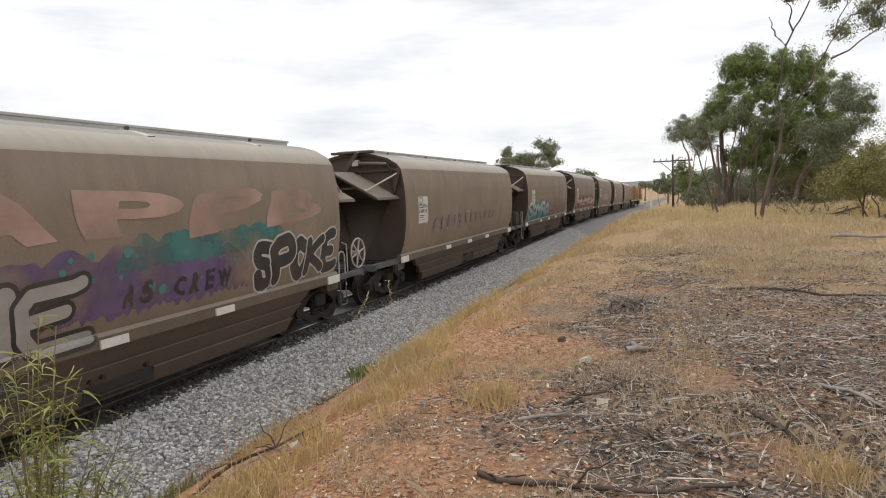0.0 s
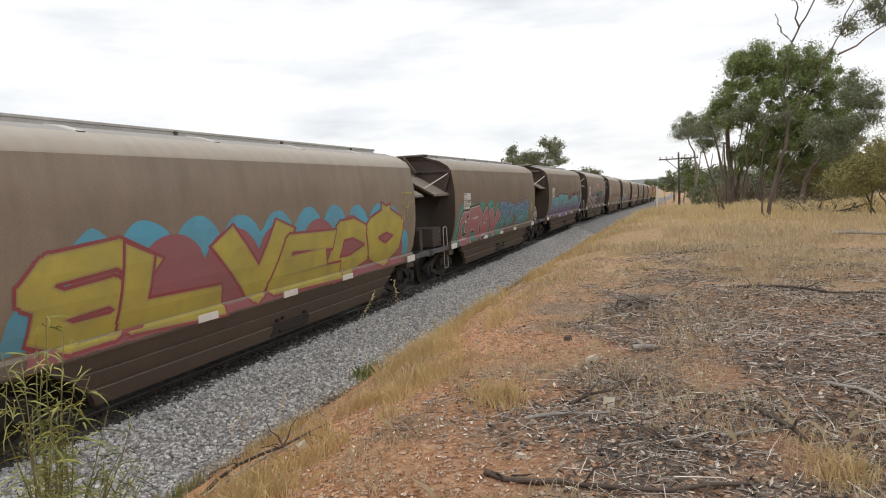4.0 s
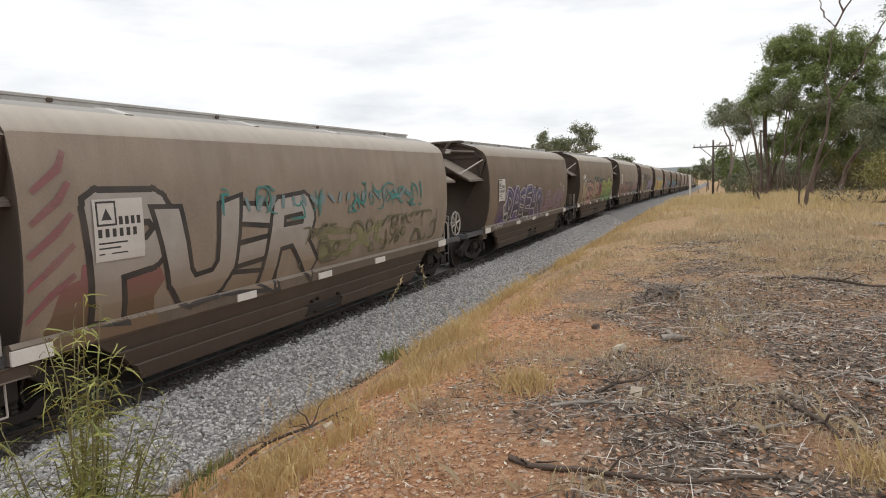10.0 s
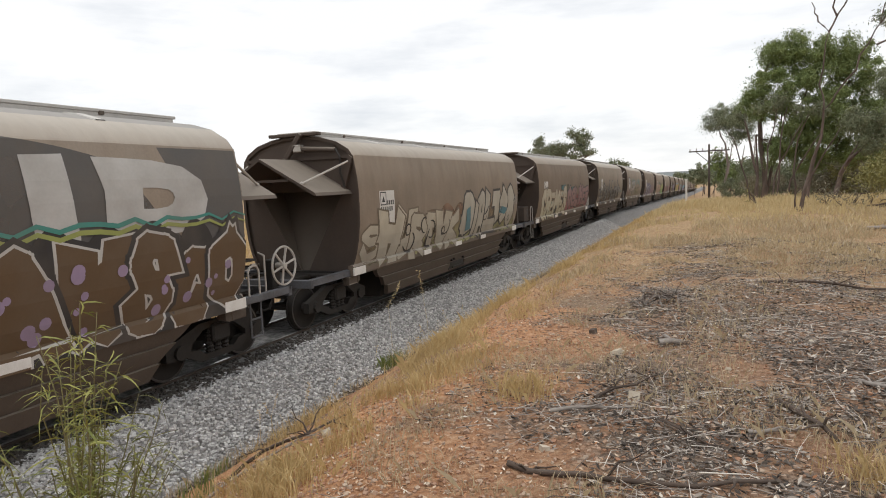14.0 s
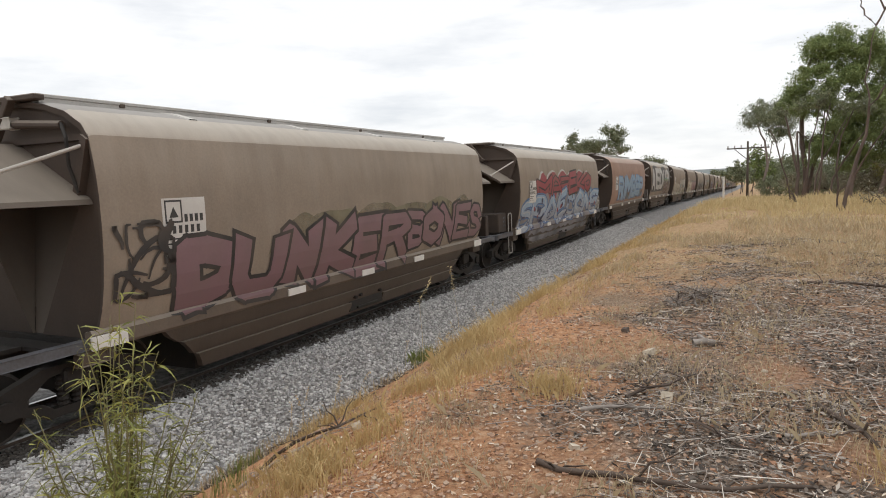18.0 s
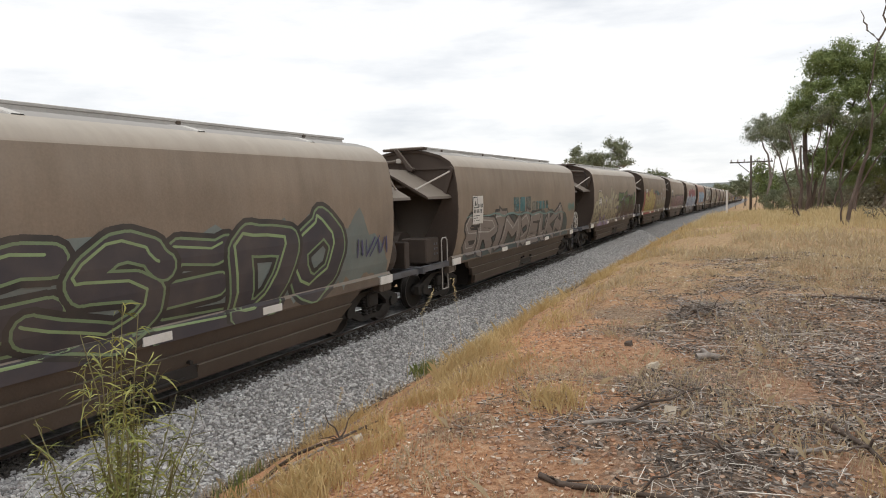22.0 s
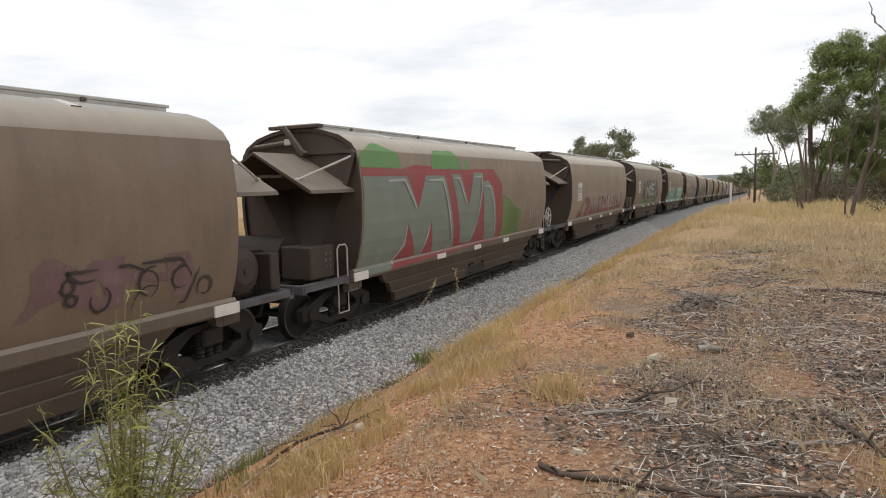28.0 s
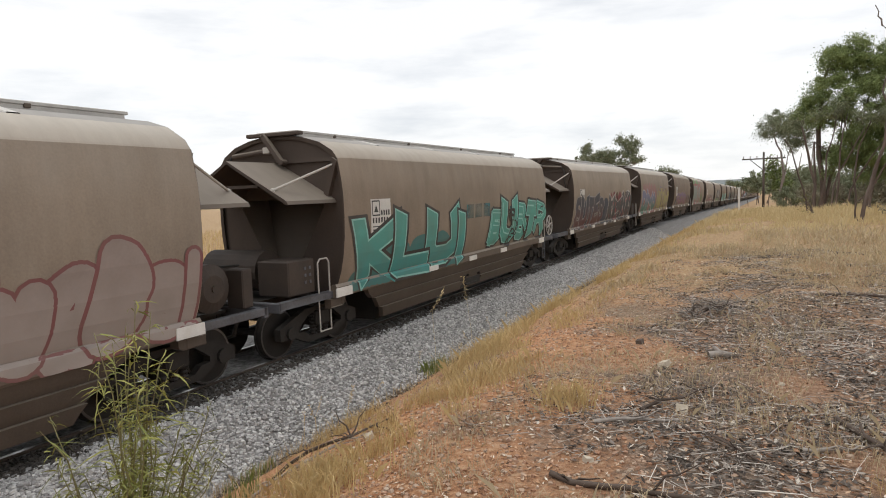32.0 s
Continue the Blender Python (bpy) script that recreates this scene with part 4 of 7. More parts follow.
shrub("dark scrub beside the line in the distance", 6.8, 135.0, [(-1.5, 2.6, 1.5, 1.4), (0.0, 3.2, 2.0, 1.7), (2.5, 3.6, 2.0, 1.8), (5.0, 3.0, 2.0, 1.6)], LEAF_DARK, 62, 1.0, 0.46, 40, 18, 5)
shrub("dark olive scrub under the gums", 11.5, 52.0, [(0.0, 1.0, 1.8, 1.0), (2.4, 1.2, 2.0, 1.2), (4.8, 1.0, 2.0, 1.1), (7.4, 1.2, 2.0, 1.2), (3.4, 2.5, 1.8, 0.9), (6.0, 2.9, 1.8, 1.0), (0.3, 2.2, 1.4, 0.7)], LEAF_DARK, 63, 0.2, 0.14, 180, 22, 9)
shrub("dark olive scrub under the gums", 17.0, 50.0, [(0.0, 1.2, 2.2, 1.2), (3.0, 1.3, 2.2, 1.2), (6.0, 1.4, 2.4, 1.3), (9.5, 1.4, 2.4, 1.4), (1.5, 2.8, 2.0, 1.0), (5.0, 3.0, 2.2, 1.1), (8.5, 3.0, 2.4, 1.2)], LEAF_OLIVE, 64, 0.2, 0.14, 180, 20, 9)
shrub("low dark scrub between the trunks", 9.9, 56.0, [(0.0, 0.9, 1.2, 0.9), (1.8, 1.1, 1.4, 1.0), (3.4, 0.9, 1.4, 0.9), (1.0, 2.2, 1.2, 0.7)], LEAF_DARK, 65, 0.3, 0.14, 180, 22, 7)
shrub("thin dry shrub at the foot of the tall gum", 12.4, 29.0, [(0.0, 0.5, 0.6, 0.4), (0.9, 0.7, 0.7, 0.5), (1.9, 0.5, 0.6, 0.3)], LEAF_GREY, 26, 0.0, 0.14, 20, 16, 9)
shrub("small green sapling in the straw", 9.6, 31.0, [(0.0, 0.75, 0.16, 0.5)], LEAF_OLIVE, 27, 0.0, 0.1, 18, 20, 3)
# across the line
tree("broad gum standing in the field beyond the line", -24.2, 150.0,
     [[(0.0, 0.0), (0.4, 3.5), (-1.0, 6.5), (-3.0, 8.5)], [(0.4, 3.5), (2.0, 6.5), (3.6, 9.6), (4.6, 11.5)], [(1.2, 5.0), (4.0, 6.6), (6.5, 7.5)], [(-3.0, 8.5), (-4.6, 10.5)]],
     [(-4.8, 11.4, 1.5, 1.0), (-4.6, 8.6, 2.6, 1.5), (-1.8, 9.2, 2.8, 1.5), (0.6, 9.4, 2.3, 1.5), (-2.0, 7.6, 3.6, 1.3), (3.8, 12.4, 2.0, 1.3), (5.2, 11.2, 1.6, 1.2),
      (4.2, 9.6, 1.4, 1.0), (6.6, 8.4, 1.7, 0.6), (3.4, 7.6, 1.5, 0.8)], 0.4, LEAF_DARK, BARK_PALE, 31, lift=2.2, size=1.0, leaf_size=0.42, per=90, clumps=11, spread=0.5)
tree("small far gum beyond the line", -24.0, 235.0, [[(0.0, 0.0), (0.3, 4.0), (1.0, 7.0)], [(0.3, 3.0), (-2.0, 6.0)]],
     [(0.0, 9.0, 3.0, 1.4), (3.2, 8.6, 2.2, 1.2), (-3.4, 7.6, 2.2, 1.2)], 0.35, LEAF_DARK, BARK, 32, lift=1.6, leaf_size=0.7, per=36, clumps=14, spread=0.6)
tree("distant gum by the line", -6.5, 330.0, [[(0.0, 0.0), (0.3, 5.0), (0.6, 8.0)]],
     [(0.0, 9.5, 3.4, 1.6), (4.0, 9.0, 2.4, 1.3)], 0.35, LEAF_DARK, BARK, 33, lift=0.0, size=0.8, leaf_size=0.8, per=36, clumps=12, spread=0.7)
rng = np.random.default_rng(40)
cs = []
for i in range(150):
    y = rng.uniform(110, 420)
    x = 9.5 + 0.012 * y + rng.random() ** 1.6 * 160
    h = rng.uniform(2.5, 7.0)
    for _ in range(26):
        cs.append((x + rng.normal(0, 1.6), y + rng.normal(0, 1.6), land(x, y) + h * rng.uniform(0.15, 1.0)))
v, f = leaves(cs, np.array([0.7, 0.7, 0.5]), 12, 0.95, rng)
tagged(sheet("far_woods", v, f, LEAF_DARK), "distant belt of dark green scrub and gums", "woodland", kind="stuff")
cs = []
for i in range(60):
    x = rng.uniform(-900, -60)
    y = rng.uniform(500, 900)
    for _ in range(14):
        cs.append((x + rng.normal(0, 6), y + rng.normal(0, 4), land(x, y) + rng.uniform(0.5, 7)))
v, f = leaves(cs, np.array([2.0, 2.0, 1.2]), 10, 2.4, rng)
tagged(sheet("far_hedgerow", v, f, LEAF_DARK), "very distant trees on the field's horizon", "woodland", kind="stuff")
HILL = material("far_hill", (0.22, 0.24, 0.24), (0.17, 0.19, 0.18), 1.0, 0.01, 0.1, 0.0)
hv, hf = [], []
for i in range(60):
    x = -300 + 40 * i
    z = 6 + 12 * max(0, noise.noise((x * 0.0016, 4, 0))) + 10 * math.exp(-((x - 350) / 500) ** 2)
    hv += [(x, 2350, -14), (x, 2450, z)]
    if i:
        hf.append((2 * i - 2, 2 * i, 2 * i + 1, 2 * i - 1))
tagged(sheet("far_hills", hv, hf, HILL, True), "low blue-grey hills on the horizon", "hills", kind="structure")

# green wattle shrub on the bank, close to the camera
rng = np.random.default_rng(50)
wattle = empty("wattle_bush", "fresh green narrow-leaved wattle bush on the bank", "bush", at=(5.07, 2.34, land(5.07, 2.34) - 0.03))
STEM = material("green_stem", (0.20, 0.19, 0.07), (0.12, 0.09, 0.04), 0.7, 5.0, 40.0, 0.1)


def narrow_leaves(anchor, way, count, rng, v, f):
    for _ in range(count):
        a = Vector(anchor) + Vector(way) * rng.uniform(0, 1)
        d = Vector((rng.normal(0, 0.7), rng.normal(0, 0.7), rng.normal(0.6, 0.45))).normalized()
        s = rng.uniform(0.07, 0.18)
        w = d.cross(Vector(rng.normal(0, 1, 3).tolist())).normalized() * rng.uniform(0.0035, 0.0062)
        sag = Vector((rng.normal(0, 0.25), rng.normal(0, 0.25), -rng.uniform(0.3, 1.0))) * s
        i = len(v)
        p = [a + d * s * t + sag * t * t for t in (0.0, 0.35, 0.7, 1.0)]
        v += [tuple(p[0]), tuple(p[1] + w), tuple(p[1] - w), tuple(p[2] + w * 0.8), tuple(p[2] - w * 0.8), tuple(p[3])]
        f += [(i, i + 1, i + 2), (i + 1, i + 3, i + 4, i + 2), (i + 3, i + 5, i + 4)]


for i in range(40):
    tall = i < 12
    r = rng.random() ** 0.5 * (0.22 if tall else 0.46)
    a = rng.uniform(0, 6.283)
    bx, by = 0.25 * r * math.cos(a), 0.25 * r * math.sin(a)
    h = rng.uniform(1.0, 1.5) if tall else rng.uniform(0.4, 0.95)
    pts = [Vector((bx, by, 0)), Vector((r * 0.6 * math.cos(a), r * 0.6 * math.sin(a), h * 0.5)), Vector((r * math.cos(a) + rng.normal(0, 0.06), r * math.sin(a) + rng.normal(0, 0.06), h))]
    vs, fs = [], []
    tube(vs, fs, smooth_line(pts, rng, 0.025), 0.006, 0.0022, 5)
    stem = sheet("stem", vs, fs, STEM, True, wattle)
    v, f = [], []
    for p, q in zip(pts, pts[1:]):
        start = p + (q - p) * (0.45 if p is pts[0] else 0.0)
        narrow_leaves(start, q - start, 27 if tall else 17, rng, v, f)
    sheet("foliage", v, f, LEAF_FRESH, False, stem)

# ---- grass ----
STRAW = leafy("straw", (0.62, 0.46, 0.21), (0.40, 0.26, 0.105), (0.60, 0.45, 0.22), 0.35)
STRAW_PALE = leafy("straw_pale", (0.66, 0.53, 0.29), (0.46, 0.34, 0.16), (0.62, 0.50, 0.27), 0.3)
STRAW_GREY = leafy("straw_weathered", (0.58, 0.45, 0.26), (0.37, 0.27, 0.16), (0.50, 0.41, 0.27), 0.5)
GREEN_GRASS = leafy("green_grass", (0.16, 0.22, 0.05), (0.10, 0.15, 0.03), (0.30, 0.30, 0.10))


def blades(name, label, roots, heights, width, lean, mat, rng, category="grass"):
    """Grass blades as bent slivers, one object."""
    n = len(roots)
    roots = np.asarray(roots, float)
    h = np.asarray(heights, float)[:, None]
    a = rng.uniform(0, 6.283, n)
    out = np.stack([np.cos(a), np.sin(a), 0 * a], 1) * h * rng.uniform(0.1, 1.0, (n, 1)) * lean
    b = rng.uniform(0, 6.283, n)
    w = np.stack([np.cos(b), np.sin(b), 0 * b], 1) * width * rng.uniform(0.6, 1.3, (n, 1))
    up = np.array([0, 0, 1.0])
    mid = roots + out * 0.35 + up * h * 0.6
    tip = roots + out + up * h * rng.uniform(0.75, 1.0, (n, 1))
    v = np.stack([roots - w, roots + w, mid + w * 0.7, tip, mid - w * 0.7], 1).reshape(-1, 3)
    f = (np.arange(n)[:, None] * 5 + np.array([0, 1, 2, 3, 4])).tolist()
    return tagged(sheet(name, v.tolist(), f, mat), label, category, kind="stuff")


def scatter(count, pick, rng):
    out = []
    while len(out) < count:
        p = pick(rng)
        if p is not None:
            out.append((p[0], p[1], land(p[0], p[1]) - 0.02))
    return out


rng = np.random.default_rng(60)


def along_bank(rng):
    """The golden fringe between gravel and ballast."""
    y = 5.5 + 50 * rng.random() ** 1.5
    t = noise.noise((y * 0.7, 9.0, 0))
    x = 4.65 + 0.55 * t + rng.normal(0, 0.62) + 0.012 * y
    if x < 2.9 or noise.noise((x * 1.3, y * 0.9, 5)) + 0.35 * noise.noise((x * 4.0, y * 3.0, 8)) < 0.08 + 0.22 * max(0, 1 - y / 14):
        return None
    return x, y


r = scatter(30000, along_bank, rng)
blades("bank_grass", "golden dry grass along the top of the bank", r, rng.uniform(0.05, 0.30, len(r)) * rng.uniform(0.5, 1.1, len(r)), 0.0034, 0.9, STRAW, rng)


def meadow(rng):
    y = 9 + 59 * rng.random() ** 1.5
    x = 5.5 + rng.random() * (12 + 0.25 * y)
    d = noise.noise((x * 0.35, y * 0.35, 7))
    edge = 11.5 + 3.5 * noise.noise((x * 0.3, 2.0, 1)) - max(0, 6.8 - x) * 3
    if y < edge or d + 0.5 * noise.noise((x * 1.3, y * 1.1, 9)) < -0.1 + 0.25 * max(0, 1 - (y - 9) / 10):
        return None
    return x, y


r = scatter(85000, meadow, rng)
ht = [0.13 + 0.34 * min(max((p[1] - 12) / 25, 0), 1) * (0.6 + 0.8 * (noise.noise((p[0] * 0.5, p[1] * 0.5, 3)) + 0.5)) for p in r]
ht = np.array(ht) * rng.uniform(0.5, 1.2, len(r))
old = np.array([p[1] + 5 * noise.noise((p[0] * 0.4, p[1] * 0.4, 21)) + rng.normal(0, 3) < 23 for p in r])
ra = np.array(r)
blades("meadow_grass", "straw-coloured dry grass under the trees", ra[~old], ht[~old], 0.0085, 0.6, STRAW_PALE, rng)
blades("trampled_grass", "short weathered brown grass in front of the trees", ra[old], ht[old] * 1.05, 0.0065, 0.9, STRAW_GREY, rng)


def thin_patch(rng):
    y = 3.2 + 17 * rng.random() ** 1.3
    x = 5.6 + (3.5 + 0.4 * y) * rng.random()
    if noise.noise((x * 0.8, y * 0.6, 11)) + 0.4 * noise.noise((x * 2.5, y * 2.5, 12)) < 0.04:
        return None
    return x, y


r = scatter(17000, thin_patch, rng)
blades("withered_grass", "thin grey withered grass between twigs", r, rng.uniform(0.04, 0.17, len(r)), 0.0026, 1.1, STRAW_GREY, rng)


def near_edge(rng):
    y = rng.uniform(2.6, 6.5)
    x = 5.35 + 0.12 * (y - 3) + rng.normal(0, 0.28)
    if noise.noise((x * 2.2, y * 2.2, 13)) < 0.0:
        return None
    return x, y


r = scatter(4200, near_edge, rng)
blades("edge_grass", "short golden grass on the bank's edge", r, rng.uniform(0.06, 0.26, len(r)), 0.0028, 0.7, STRAW, rng)


def field(rng):
    return -4.2 - 30 * rng.random() ** 1.6, 2 + 60 * rng.random()


r = scatter(36000, field, rng)
blades("field_stubble", "tall golden grass and stubble beyond the line", r, rng.uniform(0.25, 0.75, len(r)), 0.010, 0.4, STRAW, rng)


def tuft(x, y, count, height, radius, mat, label, width=0.0024, lean=0.8):
    rr = [(x + rng.normal(0, radius), y + rng.normal(0, radius), 0) for _ in range(count)]
    rr = [(p[0], p[1], land(p[0], p[1]) - 0.01) for p in rr]
    ob = blades("grass_tuft", label, rr, rng.uniform(0.4, 1.0, count) * height, width, lean, mat, rng)
    return ob


tuft(6.78, 4.9, 420, 0.26, 0.12, STRAW, "golden grass tuft among leaf litter")
tuft(8.95, 3.75, 260, 0.2, 0.10, STRAW, "golden grass tuft among leaf litter")
tuft(5.55, 3.35, 520, 0.24, 0.2, STRAW, "golden grass tuft on the bank's edge")
tuft(5.0, 7.6, 520, 0.34, 0.22, STRAW, "golden grass tuft on the bank's edge")
tuft(4.7, 9.0, 420, 0.38, 0.22, STRAW, "golden grass tuft on the bank's edge")
tuft(4.6, 11.5, 420, 0.4, 0.25, STRAW, "golden grass tuft on the bank's edge")
tuft(2.62, 10.6, 260, 0.42, 0.13, GREEN_GRASS, "green grass tuft at the ballast's foot", 0.004, 0.4)
tuft(2.75, 10.9, 60, 0.5, 0.15, STRAW, "dry grass tuft at the ballast's foot")
tuft(4.3, 3.9, 60, 0.3, 0.1, GREEN_GRASS, "small green sprig on the bank", 0.004, 0.4)
tuft(2.9, 5.6, 90, 0.25, 0.12, GREEN_GRASS, "small green sprig at the ballast's foot", 0.004, 0.5)
for i in range(16):
    x, y = 2.75 + rng.normal(0, 0.12), 6 + rng.random() * 16
    vs, fs = [], []
    h = rng.uniform(0.35, 0.6)
    z = land(x, y)
    lean_x, lean_y = rng.normal(0, 0.12), rng.normal(0.08, 0.12)
    tube(vs, fs, [(x, y, z - 0.02), (x + lean_x * 0.3, y + lean_y * 0.3, z + h * 0.6), (x + lean_x, y + lean_y, z + h)], 0.003, 0.0015, 4)
    v, f = leaves([(x + lean_x * (0.7 + 0.3 * k / 5), y + lean_y * (0.7 + 0.3 * k / 5), z + h * (0.74 + 0.26 * k / 5)) for k in range(6)], 0.008, 3, 0.035, rng, -0.8)
    n0 = len(vs)
    tagged(sheet("seed_stalk", vs + v, fs + [tuple(k + n0 for k in q) for q in f], STRAW), "pale dry grass stalk with a seed head", "grass stalk", "grass stalks at the ballast's foot")

for foot, head, tip in (((4.62, 7.95), (4.6, 7.86, 1.35), (4.6, 7.78, 1.66)), ((4.66, 6.75), (4.6, 6.86, 1.36), (4.6, 7.2, 1.60))):
    vs, fs = [], []
    a, b = Vector(head), Vector(tip)
    tube(vs, fs, [(*foot, land(*foot) - 0.02), (a + Vector((*foot, land(*foot)))) / 2 + Vector((0.02, 0.01, 0)), a, b], 0.0024, 0.0012, 4)
    v, f = leaves([a + (b - a) * q / 11 for q in range(12)], 0.008, 3, 0.032, rng, 1.2)
    n0 = len(vs)
    tagged(sheet("seed_stalk", vs + v, fs + [tuple(q + n0 for q in g) for g in f], STRAW_PALE), "tall pale oat stalk with a drooping seed head", "grass stalk", "grass stalks on the bank")

# ---- litter on the ground ----
TWIG = mixed("twig_grey", [(0.0, (0.05, 0.038, 0.03)), (0.4, (0.17, 0.14, 0.115)), (0.7, (0.36, 0.31, 0.27)), (1.0, (0.70, 0.64, 0.56))])
CHIP = mixed("bark_chip", [(0.0, (0.07, 0.045, 0.03)), (0.3, (0.33, 0.15, 0.07)), (0.6, (0.54, 0.30, 0.16)), (0.85, (0.60, 0.46, 0.33)), (1.0, (0.78, 0.70, 0.58))])
MULCH = mixed("grey_mulch", [(0.0, (0.035, 0.027, 0.022)), (0.45, (0.125, 0.10, 0.08)), (0.8, (0.29, 0.245, 0.205)), (1.0, (0.66, 0.59, 0.50))])
PEBBLE = material("orange_pebble", (0.40, 0.22, 0.13), (0.26, 0.12, 0.065), 0.9, 5.0, 60.0, 0.2, third=(0.46, 0.36, 0.27))
WOOD_GREY = material("weathered_wood", (0.40, 0.36, 0.32), (0.20, 0.17, 0.145), 0.85, 3.0, 40.0, 0.4, stretch=(1, 1, 0.3))
WOOD_DARK = material("dark_wood", (0.115, 0.082, 0.062), (0.055, 0.04, 0.03), 0.85, 3.0, 40.0, 0.4)
STONE_PALE = material("pale_stone", (0.60, 0.53, 0.43), (0.44, 0.37, 0.28), 0.85, 6.0, 60.0, 0.2)


def litter_spot(rng):
    y = 2.7 + 14 * rng.random() ** 1.15
    x = 6.2 + rng.random() * (3.6 + 0.55 * y)
    if x < 7.2 - 0.06 * (y - 5) + noise.noise((y * 0.8, 3, 3)) and rng.random() < 0.8:
        return None
    band = 7.0 + noise.noise((x * 0.7, 1, 4)) < y < 10.0 + noise.noise((x * 0.6, 8, 4)) and x > 7.0
    if not (band and rng.random() < 0.8) and noise.noise((x * 0.8, y * 0.7, 17)) + 0.5 * noise.noise((x * 2.2, y * 2.0, 19)) < rng.uniform(-0.22, 0.12):
        return None
    return x, y


spots = scatter(19000, litter_spot, rng)
vs, fs = [], []
for x, y, z in spots:
    a, ln = rng.uniform(0, 6.283), 0.04 + 0.5 * rng.random() ** 4
    e = rng.normal(0, 0.12)
    d = Vector((math.cos(a), math.sin(a), 0)) * ln
    p = Vector((x, y, z + 0.012 + rng.random() * 0.035))
    k = Vector((-d.y, d.x, 0)) * rng.normal(0, 0.18)
    tube(vs, fs, [p - d / 2, p + k + Vector((0, 0, ln * 0.05)), p + d / 2 + Vector((0, 0, ln * e))], rng.uniform(0.0014, 0.0048), 0.0012, 3)
tagged(sheet("fallen_twigs", vs, fs, TWIG), "grey fallen twigs strewn over the ground", "twigs", kind="stuff")


def chip_spot(rng):
    y = 2.6 + 15 * rng.random() ** 1.7
    x = 5.2 + rng.random() * (4.6 + 0.5 * y)
    if x > 7.0 + 0.8 * noise.noise((y * 0.8, 3, 3)) and rng.random() < 0.55:
        return None
    return x, y


spots = scatter(32000, chip_spot, rng)
v, f = leaves([(x, y, z + 0.025) for x, y, z in spots], 0.006, 1, 0.042, rng, 0.0)
v = np.array(v).reshape(-1, 4, 3)
c = v[:, :1]
v = c + (v - c) * np.array([1, 1, 0.4])
mulch = scatter(80000, litter_spot, rng)
w, g = leaves([(x, y, z + 0.022) for x, y, z in mulch], 0.012, 1, 0.066, rng, 0.0)
w = np.array(w).reshape(-1, 4, 3)
c = w[:, :1]
w = c + (w - c) * np.array([1, 1, 0.45])
tagged(sheet("leaf_mulch", w.reshape(-1, 3).tolist(), g, MULCH), "grey decaying gum leaves matted under the twigs", "leaf litter", kind="stuff")
tagged(sheet("leaf_litter", v.reshape(-1, 3).tolist(), f, CHIP), "brown and grey fallen leaves and bark chips", "leaf litter", kind="stuff")


def toe_spot(rng):
    """Debris caught where the bank meets the ballast."""
    y = 2.8 + 22 * rng.random() ** 1.4
    x = 2.78 + rng.normal(0, 0.13) + 0.12 * noise.noise((y * 1.1, 6, 2))
    if noise.noise((x * 2.0, y * 1.2, 23)) < -0.05:
        return None
    return x, y


spots_at = scatter(9000, toe_spot, rng)
w, g = leaves([(x, y, z + 0.035) for x, y, z in spots_at], 0.015, 1, 0.07, rng, 0.0)
w = np.array(w).reshape(-1, 4, 3)
c = w[:, :1]
w = c + (w - c) * np.array([1, 1, 0.7])
tagged(sheet("toe_litter", w.reshape(-1, 3).tolist(), g, MULCH), "dark leaf litter caught at the ballast's foot", "leaf litter", kind="stuff")
r = scatter(2600, toe_spot, rng)
blades("toe_grass", "thin dead grass at the ballast's foot", r, rng.uniform(0.06, 0.3, len(r)), 0.0028, 0.6, STRAW_GREY, rng)


def gravel_spot(rng):
    y = 2.5 + 13 * rng.random() ** 1.7
    x = 4.4 + rng.random() * 5.5
    return x, y, land(x, y) + 0.004


tagged(stones("orange_gravel", 9000, gravel_spot, 0.03, PEBBLE, 71), "small orange and tan pebbles on bare earth", "gravel", kind="stuff")


def stone_thing(x, y, size, mat, label, seed, flat=0.6):
    ob = stones("stone", 1, lambda r: (0, 0, 0), size, mat, seed, flat)
    ob.location = (x, y, land(x, y) + size * flat * 0.3)
    return tagged(ob, label, "stone", "stones on the ground")


stone_thing(7.64, 4.94, 0.085, STONE_PALE, "small pale angular stone on leaf litter", 81, 0.9)
stone_thing(7.35, 6.18, 0.13, STONE_PALE, "flat pale stone on leaf litter", 82, 0.5)
stone_thing(7.99, 4.64, 0.075, STONE_PALE, "small pale stone on leaf litter", 83)
stone_thing(6.98, 7.05, 0.10, WOOD_DARK, "small dark stone on bare gravel", 84)
stone_thing(5.3, 4.35, 0.09, STONE_PALE, "small tan stone on the bank's edge", 85)
stone_thing(7.2, 3.9, 0.06, STONE_PALE, "small pale stone on bare gravel", 86)
stone_thing(8.3, 5.7, 0.06, STONE_PALE, "small pale stone among twigs", 87)
stone_thing(6.6, 4.1, 0.07, PEBBLE, "small orange stone on bare gravel", 88)
stone_thing(9.0, 6.6, 0.07, STONE_PALE, "small pale stone among twigs", 89)


